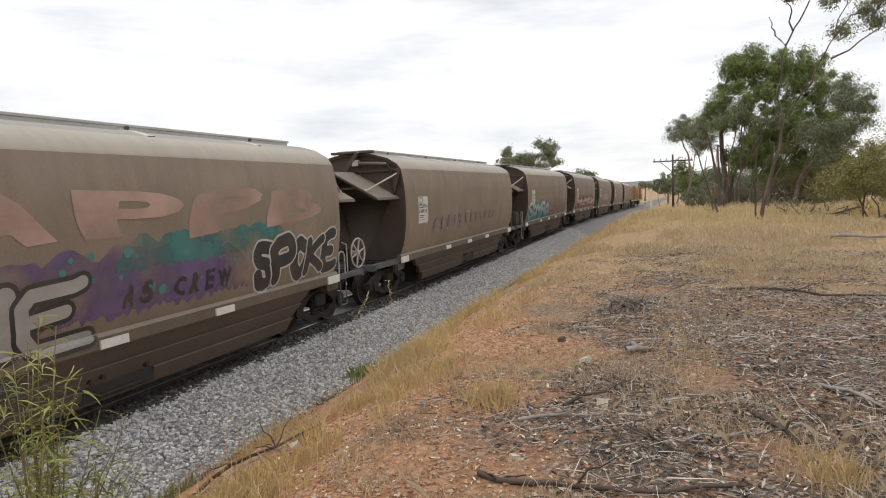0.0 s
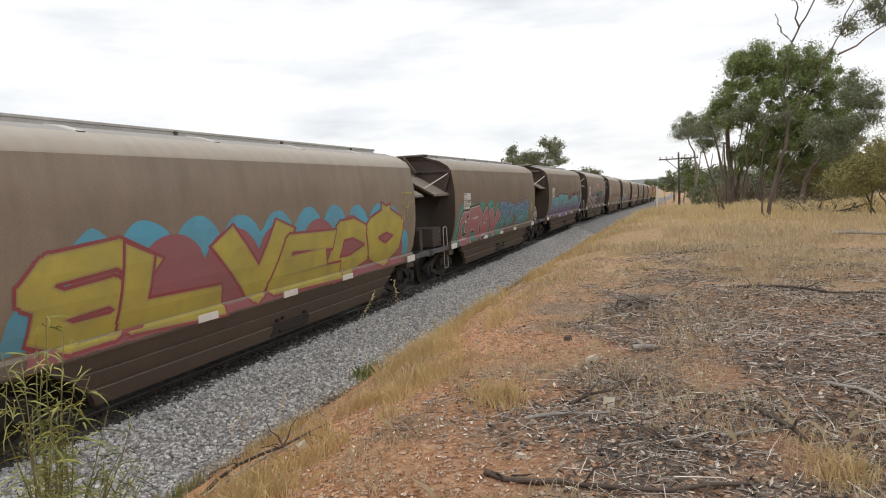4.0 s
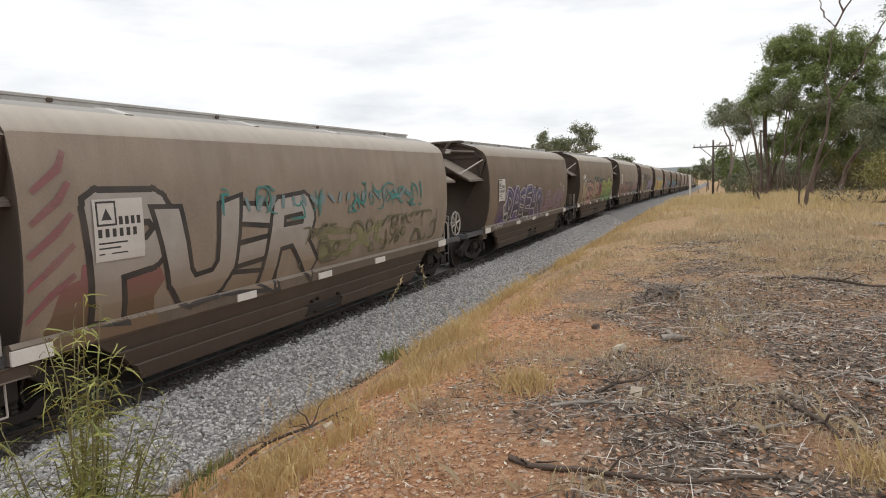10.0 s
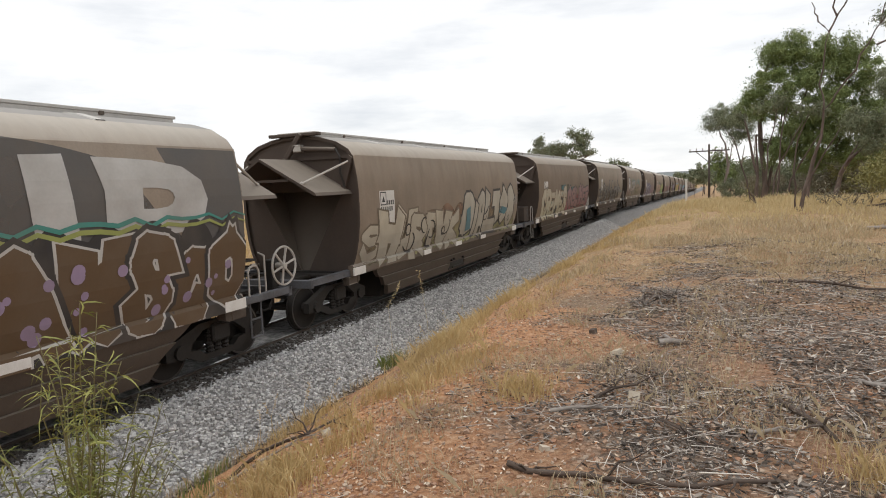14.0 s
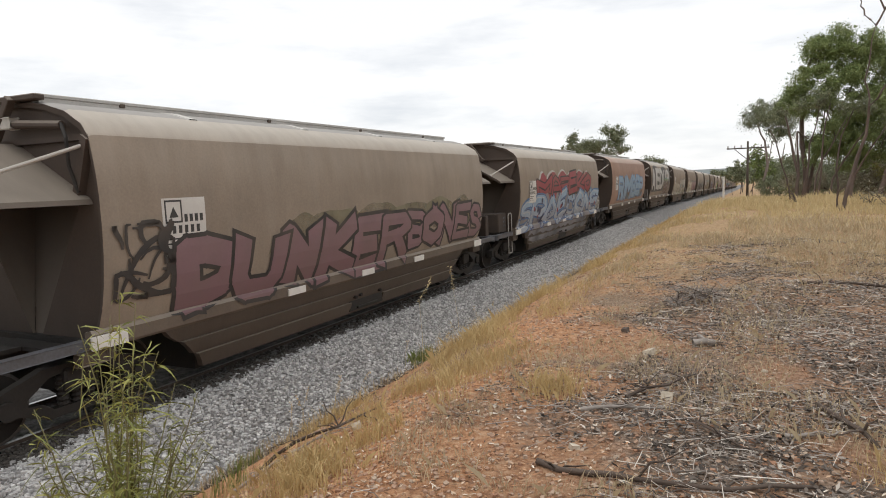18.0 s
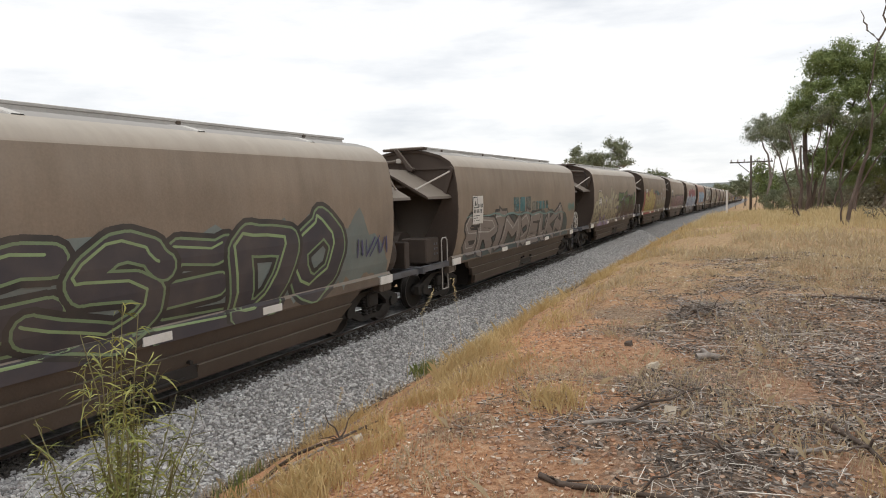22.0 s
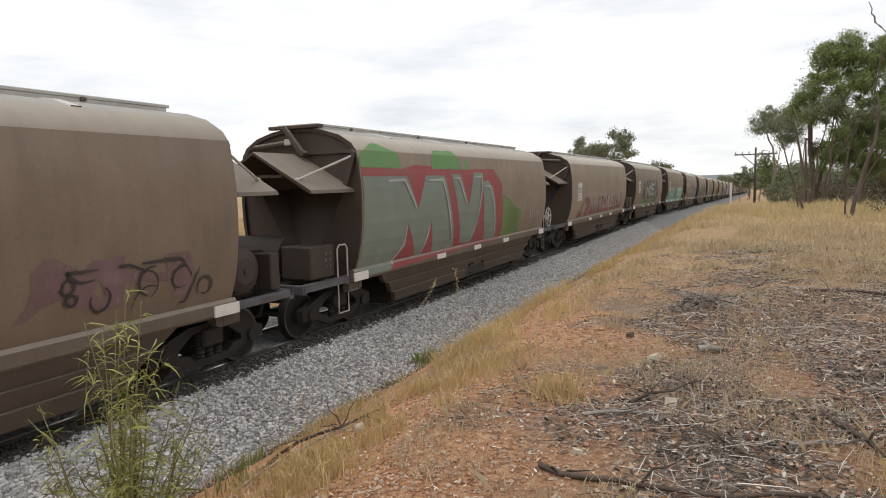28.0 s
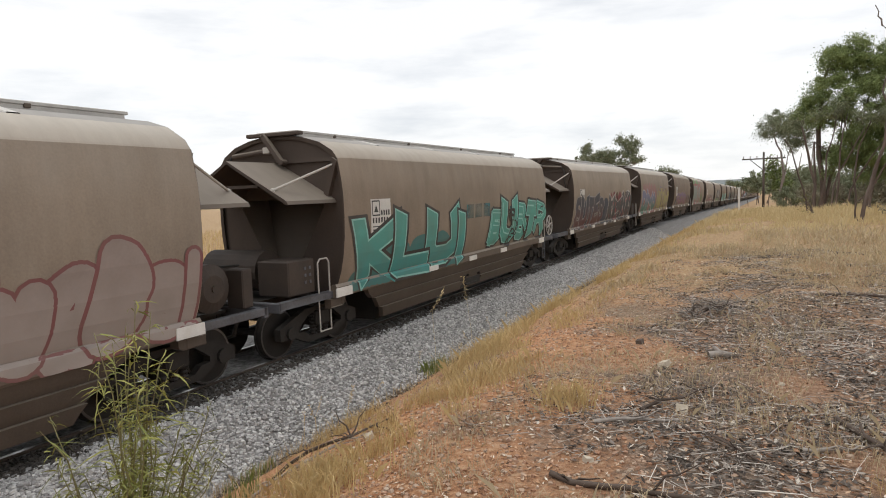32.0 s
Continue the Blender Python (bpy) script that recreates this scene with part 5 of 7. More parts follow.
def branch(label, pts, r0, r1, mat, seed, twigs=0, name="fallen_branch"):
    """A fallen stick along ground points, with side twigs."""
    rng = np.random.default_rng(seed)
    line = [(x, y, land(x, y) + r0 + dz) for x, y, dz in pts]
    o = Vector(line[0])
    root = empty(name, label, "branch", "fallen branches", at=tuple(o))
    vs, fs = [], []
    line = [Vector(p) - o for p in line]
    pts2 = smooth_line(line, rng, 0.012)
    tube(vs, fs, pts2, r0, r1, 7)
    sheet("stick", vs, fs, mat, True, root)
    for _ in range(twigs):
        p = pts2[int(rng.integers(1, len(pts2)))]
        d = Vector((rng.normal(0, 1), rng.normal(0, 1), abs(rng.normal(0, 0.35)))).normalized() * rng.uniform(0.12, 0.4)
        vs, fs = [], []
        tube(vs, fs, smooth_line([p, p + d * 0.5, p + d + Vector((0, 0, -0.02))], rng, 0.015), r1 * 0.8 + 0.002, 0.0015, 4)
        sheet("twig", vs, fs, mat, True, root)
    return root


branch("bleached grey stick on leaf litter", [(8.38, 4.21, 0), (8.5, 4.2, 0.01), (8.66, 4.27, 0)], 0.016, 0.008, WOOD_GREY, 91, 2)
branch("long dark fallen branch lying on gravel", [(7.05, 3.62, 0), (7.4, 3.5, 0), (7.65, 3.46, 0.01), (8.1, 3.45, 0), (8.5, 3.52, 0)], 0.02, 0.010, WOOD_DARK, 92, 4)
branch("grey stick lying across litter", [(7.1, 4.5, 0), (7.35, 4.6, 0.02), (7.7, 4.66, 0.01)], 0.017, 0.006, WOOD_GREY, 93, 3)
branch("dark curved branch with twigs", [(7.64, 4.56, 0), (7.9, 4.35, 0.02), (8.16, 4.02, 0)], 0.014, 0.006, WOOD_DARK, 94, 5)
branch("dark forked stick on litter", [(7.35, 4.9, 0), (7.62, 5.15, 0.03), (7.8, 5.45, 0.02)], 0.015, 0.006, WOOD_DARK, 95, 4)
branch("grey broken branch with twigs", [(9.15, 5.4, 0), (9.3, 5.1, 0.02), (9.45, 4.8, 0.0)], 0.018, 0.008, WOOD_GREY, 96, 7)
branch("bleached fallen limb in the grass", [(9.75, 7.3, 0), (10.0, 7.05, 0.02), (10.5, 6.7, 0)], 0.03, 0.015, WOOD_GREY, 97, 4)
branch("long dark fallen branch in dry grass", [(8.8, 9.9, 0), (9.4, 9.95, 0.02), (10.0, 9.8, 0.0), (10.9, 9.9, 0.0)], 0.022, 0.01, WOOD_DARK, 98, 7)
branch("dark rotting stick among leaves", [(8.6, 4.8, 0), (8.72, 4.5, 0.01), (8.84, 4.15, 0)], 0.02, 0.012, WOOD_DARK, 99, 3)
branch("curved dead branch on the bank's edge", [(4.6, 3.95, 0.03), (4.95, 4.0, 0.10), (5.22, 4.2, 0.07), (5.3, 4.75, 0.02)], 0.018, 0.007, WOOD_DARK, 100, 8)
branch("dead branch hanging over the bank's edge", [(4.85, 3.4, 0.02), (5.0, 3.9, 0.05), (5.1, 4.3, 0.02)], 0.014, 0.006, WOOD_GREY, 101, 6)
branch("old log half hidden in litter", [(7.7, 6.5, 0), (7.9, 6.56, 0.0)], 0.035, 0.03, WOOD_GREY, 102, 1)
for i in range(15):
    x, y = 7.55 + rng.normal(0, 0.2), 8.7 + rng.normal(0, 0.22)
    a = rng.uniform(0, 3.14)
    d = (0.21 * math.cos(a), 0.21 * math.sin(a))
    branch("grey dead twiggy branch in a brush heap", [(x - d[0], y - d[1], 0.01), (x, y, 0.04 + 0.09 * rng.random()), (x + d[0], y + d[1], 0.03)], 0.010, 0.004, WOOD_GREY if i % 3 else WOOD_DARK, 110 + i, 8)
for i in range(26):
    x, y = 7.6 + rng.random() * 5.0, 3.6 + rng.random() * 9
    a, ln = rng.uniform(0, 3.14), rng.uniform(0.2, 0.5)
    d = (ln * math.cos(a), ln * math.sin(a))
    branch("grey fallen stick on leaf litter", [(x - d[0], y - d[1], 0), (x + rng.normal(0, 0.04), y, 0.015), (x + d[0], y + d[1], 0.01)], rng.uniform(0.007, 0.014), 0.004, (WOOD_GREY, WOOD_DARK, TWIG)[i % 3], 140 + i, 3)
branch("grey fallen tree limb under the scrub", [(14.6, 25.5, 0.0), (15.4, 25.0, 0.45), (16.4, 24.6, 1.0)], 0.09, 0.05, WOOD_DARK, 171, 8)
branch("bleached fallen limb under the scrub", [(11.6, 18.6, 0.0), (12.2, 18.3, 0.06), (12.9, 18.4, 0.03)], 0.05, 0.03, WOOD_GREY, 172, 6)

# ---- telegraph pole, white post ----
POLE = material("pole_wood", (0.12, 0.095, 0.075), (0.07, 0.055, 0.045), 0.9, 3.0, 30.0, 0.3, stretch=(1, 1, 0.2))
px, py = 7.85, 60.0
pole = empty("telegraph_pole", "old dark wooden telegraph pole with one crossarm", "pole", at=(px, py, land(px, py) - 0.3))
top = 5.15 - land(px, py) + 0.3
bm = bmesh.new()
rod(bm, (0, 0, 0), (0, 0, top), 0.11, 12, 0.075)
part("post", bm, POLE, pole, smooth=True)
bm = bmesh.new()
box(bm, -1.6, 1.6, -0.05, 0.05, top - 0.60, top - 0.50, 0.01)
arm = part("crossarm", bm, POLE, pole)
for s in (-1, 1):
    bm = bmesh.new()
    rod(bm, (s * 1.0, 0.08, top - 0.6), (0, 0.12, top - 1.5), 0.03, 6)
    part("brace", bm, POLE, pole)
    for x in (0.5, 1.0, 1.5):
        bm = bmesh.new()
        rod(bm, (s * x, 0, top - 0.5), (s * x, 0, top - 0.3), 0.045, 8, 0.035)
        part("insulator", bm, PIPE_WHITE, arm)
wx, wy = 4.6, 100.0
post = empty("marker_post", "white painted marker post beside the line", "post", at=(wx, wy, land(wx, wy) - 0.3))
bm = bmesh.new()
box(bm, -0.13, 0.13, -0.06, 0.06, 0, 3.3, 0.02)
part("stake", bm, WHITE, post)
bm = bmesh.new()
box(bm, -0.2, 0.2, -0.09, 0.09, 3.3, 3.42, 0.02)
part("cap", bm, WHITE, post)


# ---- locomotives at the head of the train ----
LOCO_ORANGE = material("loco_orange", (0.34, 0.18, 0.09), (0.26, 0.14, 0.07), 0.55, 1.5, 20.0, 0.03)
LOCO_YELLOW = material("loco_yellow", (0.44, 0.34, 0.13), (0.34, 0.26, 0.11), 0.55, 1.5, 20.0, 0.03)
LOCO_DARK = material("loco_dark", (0.05, 0.045, 0.042), (0.03, 0.028, 0.026), 0.6, 2.0, 20.0, 0.03)
GLASS = material("loco_glass", (0.03, 0.035, 0.04), (0.025, 0.03, 0.035), 0.08, 2.0, 20.0, 0.0)


def locomotive():
    root = empty("locomotive", "weathered orange diesel locomotive at the train's head", "locomotive", "locomotives of the train")
    bm = bmesh.new()
    box(bm, -1.4, 1.4, -8.6, 8.6, 1.05, 1.35, 0.03)
    part("underframe", bm, LOCO_DARK, root)
    bm = bmesh.new()
    box(bm, -1.0, 1.0, -8.1, 4.2, 1.35, 3.55, 0.12)
    hood = part("long_hood", bm, LOCO_ORANGE, root)
    bm = bmesh.new()
    box(bm, -1.35, 1.35, 4.25, 6.6, 1.35, 3.8, 0.15)
    cab = part("cab", bm, LOCO_ORANGE, root)
    bm = bmesh.new()
    box(bm, -1.0, 1.0, 6.65, 8.2, 1.35, 2.7, 0.12)
    part("nose", bm, LOCO_YELLOW, root)
    for s in (-1, 1):
        bm = bmesh.new()
        box(bm, s * 1.352, s * 1.365, 4.7, 5.4, 2.7, 3.4, 0.004)
        part("side_window", bm, GLASS, cab)
        bm = bmesh.new()
        box(bm, s * 1.352, s * 1.365, 5.6, 6.2, 2.7, 3.4, 0.004)
        part("side_window", bm, GLASS, cab)
        for y in (-6.8, -4.6, -2.4, -0.2, 2.0):
            bm = bmesh.new()
            box(bm, s * 1.002, s * 1.02, y, y + 1.7, 1.6, 3.1, 0.006)
            part("hood_door", bm, LOCO_ORANGE, hood)
        bm = bmesh.new()
        box(bm, s * 1.002, s * 1.03, -7.9, -6.95, 2.0, 3.3, 0.006)
        part("radiator_grille", bm, LOCO_DARK, hood)
        bm = bmesh.new()
        box(bm, s * 1.401, s * 1.415, -8.5, 8.5, 1.1, 1.3)
        part("side_stripe", bm, LOCO_YELLOW, root)
        bm = bmesh.new()
        pts = [(s * 1.36, -8.4 + 1.4 * k, 1.35) for k in range(13)]
        for p in pts:
            rod(bm, p, (p[0], p[1], 2.35), 0.02, 6)
        rod(bm, (s * 1.36, -8.4, 2.35), (s * 1.36, 4.2, 2.35), 0.02, 6)
        part("handrail", bm, LOCO_YELLOW, root)
    for y in (-1.5, 0.2):
        bm = bmesh.new()
        box(bm, -0.35, 0.35, y, y + 0.6, 3.54, 3.85, 0.04)
        part("exhaust", bm, LOCO_DARK, hood)
    bm = bmesh.new()
    box(bm, -0.85, 0.85, -7.9, -5.2, 3.54, 3.72, 0.05)
    part("radiator_fan_housing", bm, LOCO_DARK, hood)
    bm = bmesh.new()
    box(bm, -1.2, 1.2, -2.2, 2.2, 0.35, 1.0, 0.15)
    part("fuel_tank", bm, LOCO_DARK, root)
    bm = bmesh.new()
    rod(bm, (0, -9.1, 0.86), (0, 9.1, 0.86), 0.09, 10)
    part("coupler", bm, LOCO_DARK, root)
    for e in (-1, 1):
        bm = bmesh.new()
        box(bm, -0.6, 0.6, e * 5.4 - 1.9, e * 5.4 + 1.9, 0.55, 0.9, 0.05)
        truck = part("bogie", bm, LOCO_DARK, root)
        for s in (-1, 1):
            bm = bmesh.new()
            box(bm, s * 0.78, s * 0.92, e * 5.4 - 2.1, e * 5.4 + 2.1, 0.5, 0.85, 0.05)
            part("side_frame", bm, LOCO_DARK, truck)
            for dy in (-1.6, 0, 1.6):
                bm = bmesh.new()
                rod(bm, (s * 0.5, e * 5.4 + dy, 0.48), (s * 0.63, e * 5.4 + dy, 0.48), 0.48, 24)
                part("wheel", bm, STEEL_DARK, truck)
    return root


LOCOS = [locomotive()]
LOCOS.append(copy_thing(LOCOS[0], pose(0, 0, 0, 0, 0, 0)))

# ---- painted marks on the wagons ----
PAINTS = {}


def spray(top, low=None, haze=0.0):
    """Weathered spray paint fading from one colour to another down the wall; haze: share of bare wall showing through."""
    key = (top, low, haze)
    if key in PAINTS:
        return PAINTS[key]
    m = material("spray_paint", top, tuple(v * 0.72 for v in top), 0.65, 2.2, 26.0, 0.03, amount=0.9)
    n, l = m.node_tree.nodes, m.node_tree.links
    b = n["Principled BSDF"]
    colour = b.inputs["Base Color"].links[0].from_socket
    co, sep = n.new("ShaderNodeTexCoord"), n.new("ShaderNodeSeparateXYZ")
    l.new(co.outputs["Object"], sep.inputs[0])
    if low:
        rng_ = n.new("ShaderNodeMapRange")
        rng_.inputs[1].default_value, rng_.inputs[2].default_value = 1.3, 2.05
        l.new(sep.outputs[2], rng_.inputs[0])
        mix = n.new("ShaderNodeMix")
        mix.data_type = "RGBA"
        l.new(rng_.outputs[0], mix.inputs[0])
        mix.inputs[6].default_value = rgb(low)
        l.new(colour, mix.inputs[7])
        colour = mix.outputs[2]
    # road grime over the paint
    grime, gm = n.new("ShaderNodeTexNoise"), n.new("ShaderNodeMapRange")
    grime.inputs["Scale"].default_value, grime.inputs["Detail"].default_value = 1.6, 7.0
    l.new(co.outputs["Object"], grime.inputs["Vector"])
    gm.inputs[1].default_value, gm.inputs[2].default_value, gm.inputs[3].default_value, gm.inputs[4].default_value = 0.38, 0.8, 0.05, 0.45
    l.new(grime.outputs[0], gm.inputs[0])
    mix = n.new("ShaderNodeMix")
    mix.data_type = "RGBA"
    l.new(gm.outputs[0], mix.inputs[0])
    l.new(colour, mix.inputs[6])
    mix.inputs[7].default_value = (0.155, 0.122, 0.092, 1)
    l.new(mix.outputs[2], b.inputs["Base Color"])
    if haze:
        t = n.new("ShaderNodeTexNoise")
        t.inputs["Scale"].default_value, t.inputs["Detail"].default_value = 1.1, 6.0
        l.new(co.outputs["Object"], t.inputs["Vector"])
        r = n.new("ShaderNodeMapRange")
        r.inputs[1].default_value, r.inputs[2].default_value = 0.36, 0.64
        r.inputs[3].default_value, r.inputs[4].default_value = 1.0 - 0.2 * haze, max(0.0, 1.0 - 1.9 * haze)
        l.new(t.outputs[0], r.inputs[0])
        l.new(r.outputs[0], b.inputs["Alpha"])
    PAINTS[key] = m
    return m


PINK, SALMON, SILVER, BLACK, WHITEP = (0.50, 0.27, 0.24), (0.55, 0.36, 0.29), (0.42, 0.40, 0.37), (0.028, 0.026, 0.026), (0.58, 0.56, 0.52)
TURQ, PURPLE, TEAL, RED, BLUE = (0.11, 0.43, 0.46), (0.17, 0.11, 0.27), (0.05, 0.26, 0.24), (0.33, 0.06, 0.07), (0.09, 0.21, 0.40)
YELLOW, CREAM, TAN, GREEN, MAUVE = (0.52, 0.43, 0.08), (0.52, 0.46, 0.35), (0.43, 0.32, 0.19), (0.12, 0.30, 0.09), (0.26, 0.155, 0.17)
SKYB, GOLD, OLIVE, NAVY, MINT, LILAC, BROWN = (0.30, 0.44, 0.58), (0.42, 0.33, 0.12), (0.30, 0.29, 0.14), (0.06, 0.06, 0.15), (0.30, 0.62, 0.55), (0.36, 0.27, 0.40), (0.15, 0.095, 0.05)
LIME, ROSE, SAGE, LOGO = (0.40, 0.46, 0.08), (0.36, 0.12, 0.14), (0.22, 0.27, 0.23), (0.05, 0.20, 0.22)

GLYPHS = {}


def cut_glyphs(chars):
    """Letter shapes from the built-in font, each scaled to a unit cell."""
    made = {}
    for ch in chars:
        cu = bpy.data.curves.new("glyph", "FONT")
        cu.body, cu.offset, cu.resolution_u = ch, 0.04, 3
        made[ch] = new("glyph", cu)
    graph = bpy.context.evaluated_depsgraph_get()
    for key, ob in made.items():
        me = bpy.data.meshes.new_from_object(ob.evaluated_get(graph))
        bm = bmesh.new()
        bm.from_mesh(me)
        bmesh.ops.triangulate(bm, faces=bm.faces)
        for limit in (0.3, 0.16):
            bmesh.ops.subdivide_edges(bm, edges=[e for e in bm.edges if e.calc_length() > limit], cuts=1, use_grid_fill=False)
            bmesh.ops.triangulate(bm, faces=bm.faces)
        bm.verts.index_update()
        co = np.array([v.co[:2] for v in bm.verts])
        GLYPHS[key] = (co, [tuple(v.index for v in f.verts) for f in bm.faces])
        bm.free()
        bpy.data.meshes.remove(me)
    for ob in made.values():
        cu = ob.data
        bpy.data.objects.remove(ob)
        bpy.data.curves.remove(cu)


cut_glyphs(sorted(set("APPBTEXONEASCREWARTEHIPUGRAVSOMESVEDOMESAPRIVERDASEPUERHERCREMESDORKSSENSDAEDUPAMODUNKERfecksRAESEDATAKPERKMOBMVIFECKSDIMOKNOVOKLUIBUSTRMRSILCHEpgothicTCK")))


def skin_x(z):
    """How far out the painted side lies: the wall, then the sill below it."""
    sill = 1.336 if z <= 1.15 else 1.336 - (z - 1.15) * 0.7 if z < 1.2 else 0.0
    return max(side_x(max(z, 1.02)), sill)


FOLDS = (1.15, 1.2) + tuple(z for x, z in SECTION if z > 1.2)


def wall_mesh(wagon, name, flat, faces, mat, parent=None, out=0.004, label="", lifts=None):
    """Flat (y, z) points laid on the wagon's side wall and sill."""
    bm = bmesh.new()
    vs = [bm.verts.new((lifts[i] if lifts else 0.0, min(max(p[0], REAR + 0.012), NOSE - 0.012), max(p[1], 0.972))) for i, p in enumerate(flat)]
    for f in faces:
        if len(set(f)) > 2:
            try:
                bm.faces.new([vs[i] for i in f])
            except ValueError:
                pass
    low, top = min(p[1] for p in flat), max(p[1] for p in flat)
    for z in FOLDS:
        if low < z < top:
            bmesh.ops.bisect_plane(bm, geom=bm.verts[:] + bm.edges[:] + bm.faces[:], plane_co=(0, 0, z), plane_no=(0, 0, 1))
    for v in bm.verts:
        v.co.x = skin_x(v.co.z) + out + v.co.x
    me = bpy.data.meshes.new(name)
    bm.to_mesh(me)
    bm.free()
    me.materials.append(mat)
    ob = new(name, me)
    ob.parent = parent or wagon
    if label:
        ob["label"] = label
    return ob


# letter skeletons on a 5 x 5 grid, column and row from the lower left
BONES = {"A": "00 13 24 33 40;11 31", "B": "00 04 34 43 32 12;32 41 30 00", "C": "43 34 14 03 01 10 30 41", "D": "00 04 24 43 41 20 00", "E": "44 04 00 40;02 32",
         "F": "44 04 00;02 32", "G": "43 34 14 03 01 10 30 41 42 22", "H": "04 00;44 40;02 42", "I": "24 20", "K": "04 00;44 02 40", "L": "04 00 40", "M": "00 04 22 44 40",
         "N": "00 04 40 44", "O": "24 03 01 20 41 43 24", "P": "00 04 34 43 32 02", "R": "00 04 34 43 32 02;22 40", "S": "43 34 14 03 12 32 41 30 10 01",
         "T": "04 44;24 20", "U": "04 01 10 30 41 44", "V": "04 20 44", "W": "04 10 23 30 44"}


def bones(ch, rounded=True):
    """Skeleton lines of a letter, in a unit cell."""
    lines = []
    for line in BONES.get(ch.upper(), BONES["O"]).split(";"):
        pts = [np.array([int(q[0]), int(q[1])]) / 4.0 for q in line.split()]
        if len(pts) > 2 and rounded:
            cut = [pts[0]]
            for a, b in zip(pts, pts[1:]):
                cut += [a * 0.78 + b * 0.22, a * 0.22 + b * 0.78]
            pts = cut + [pts[-1]]
        lines.append(pts)
    return lines


def thick(lines, width):
    """Each skeleton line as a band of overlapping pieces, every piece a hair above the last."""
    flat, faces, lifts = [], [], []

    def add(pts):
        n0, h = len(flat), 0.00005 * len(faces)
        flat.extend(pts)
        lifts.extend([h] * len(pts))
        faces.append(tuple(range(n0, n0 + len(pts))))

    for pts in lines:
        for i, p in enumerate(pts):
            r = width / 2
            add([(p[0] + r * math.cos(a), p[1] + r * math.sin(a)) for a in (0.26 + math.tau * q / 12 for q in range(12))])
            if i:
                d = p - pts[i - 1]
                ln = math.hypot(d[0], d[1])
                if ln > 1e-4:
                    nx, ny = -d[1] / ln * r, d[0] / ln * r
                    q = pts[i - 1]
                    add([(q[0] + nx, q[1] + ny), (q[0] - nx, q[1] - ny), (p[0] - nx, p[1] - ny), (p[0] + nx, p[1] + ny)])
    return flat, faces, lifts


def slabs(lines, width):
    """Each skeleton line as straight bars with square, flared ends, every piece a hair above the last."""
    flat, faces, lifts = [], [], []

    def add(pts):
        n0, h = len(flat), 0.00005 * len(faces)
        flat.extend(pts)
        lifts.extend([h] * len(pts))
        faces.append(tuple(range(n0, n0 + len(pts))))

    r = width / 2
    for pts in lines:
        for i in range(1, len(pts)):
            a, b = pts[i - 1], pts[i]
            d = (b - a) / (math.hypot(*(b - a)) + 1e-6)
            n = np.array((-d[1], d[0]))
            first, last = i == 1, i == len(pts) - 1
            a2, b2 = a - d * r * (0.9 if first else 0.25), b + d * r * (0.9 if last else 0.25)
            skew = d * r * 0.35
            add([tuple(a2 + n * r * (1.2 if first else 1.0) + (skew if first else 0)), tuple(a2 - n * r * (1.1 if first else 1.0) - (skew if first else 0)),
                 tuple(b2 - n * r * (1.2 if last else 1.0) + (skew if last else 0)), tuple(b2 + n * r * (1.1 if last else 1.0) - (skew if last else 0))])
            if not first:
                add([(a[0] + r * 1.08 * math.cos(q), a[1] + r * 1.08 * math.sin(q)) for q in (math.tau * (h + 0.5) / 6 for h in range(6))])
    return flat, faces, lifts


def patch(k, outline, colour, low=None, out=0.005, haze=0.0, name="paint_patch"):
    """A flat field of paint inside an outline written as "y z, y z, ..."."""
    pts = [tuple(float(q) for q in p.split()) for p in outline.split(",")]
    tri = tessellate_polygon([[Vector((y, z, 0)) for y, z in pts]])
    wall_mesh(WAGONS[k], name, pts, tri, spray(colour, low, haze), None, out)


def dome(k, y0, y1, z0, z1, colour, out=0.006, lumps=1.0, haze=0.0):
    """A rounded puff of paint standing on a straight foot."""
    top = []
    for i in range(19):
        a = math.pi * i / 18
        r = 1 + 0.06 * lumps * math.sin(5 * a + y0)
        top.append("%.3f %.3f" % ((y0 + y1) / 2 - (y1 - y0) / 2 * math.cos(a) * r, z0 + (z1 - z0) * math.sin(a) ** 0.6 * r))
    patch(k, ", ".join(top), colour, None, out, haze)


def oval(k, y0, y1, z0, z1, colour, out=0.006, haze=0.0):
    patch(k, ", ".join("%.3f %.3f" % ((y0 + y1) / 2 + (y1 - y0) / 2 * math.cos(a), (z0 + z1) / 2 + (z1 - z0) / 2 * math.sin(a)) for a in (math.tau * i / 24 for i in range(24))), colour, None, out, haze)


def horns(k, y0, y1, z0, z1, count, seed):
    """Curling black plumes with silver cores that overlap along the wall."""
    rng = np.random.default_rng(seed)
    for i in range(count):
        y, z = y0 + (y1 - y0) * (i + rng.uniform(0.1, 0.9)) / count, rng.uniform(z0, z0 + 0.35 * (z1 - z0))
        a, turn, step, wide = rng.uniform(1.1, 2.7), -rng.uniform(0.12, 0.6) * (1 if rng.random() < 0.75 else -1), rng.uniform(0.07, 0.17) * (z1 - z0), rng.uniform(0.08, 0.24)
        pts = []
        for q in range(12):
            pts.append((y, min(z, z1 + 0.15)))
            y, z = y + step * math.cos(a), z + step * math.sin(a)
            a += turn * (1.4 if q > 6 else 0.7)
        stroke(k, pts, wide, BLACK, 0.0155, "paint_plume")
        stroke(k, [(u + 0.03, v - 0.05) for u, v in pts[3:11]], wide * rng.uniform(0.25, 0.6), (0.36, 0.35, 0.33), 0.0235, "plume_core")


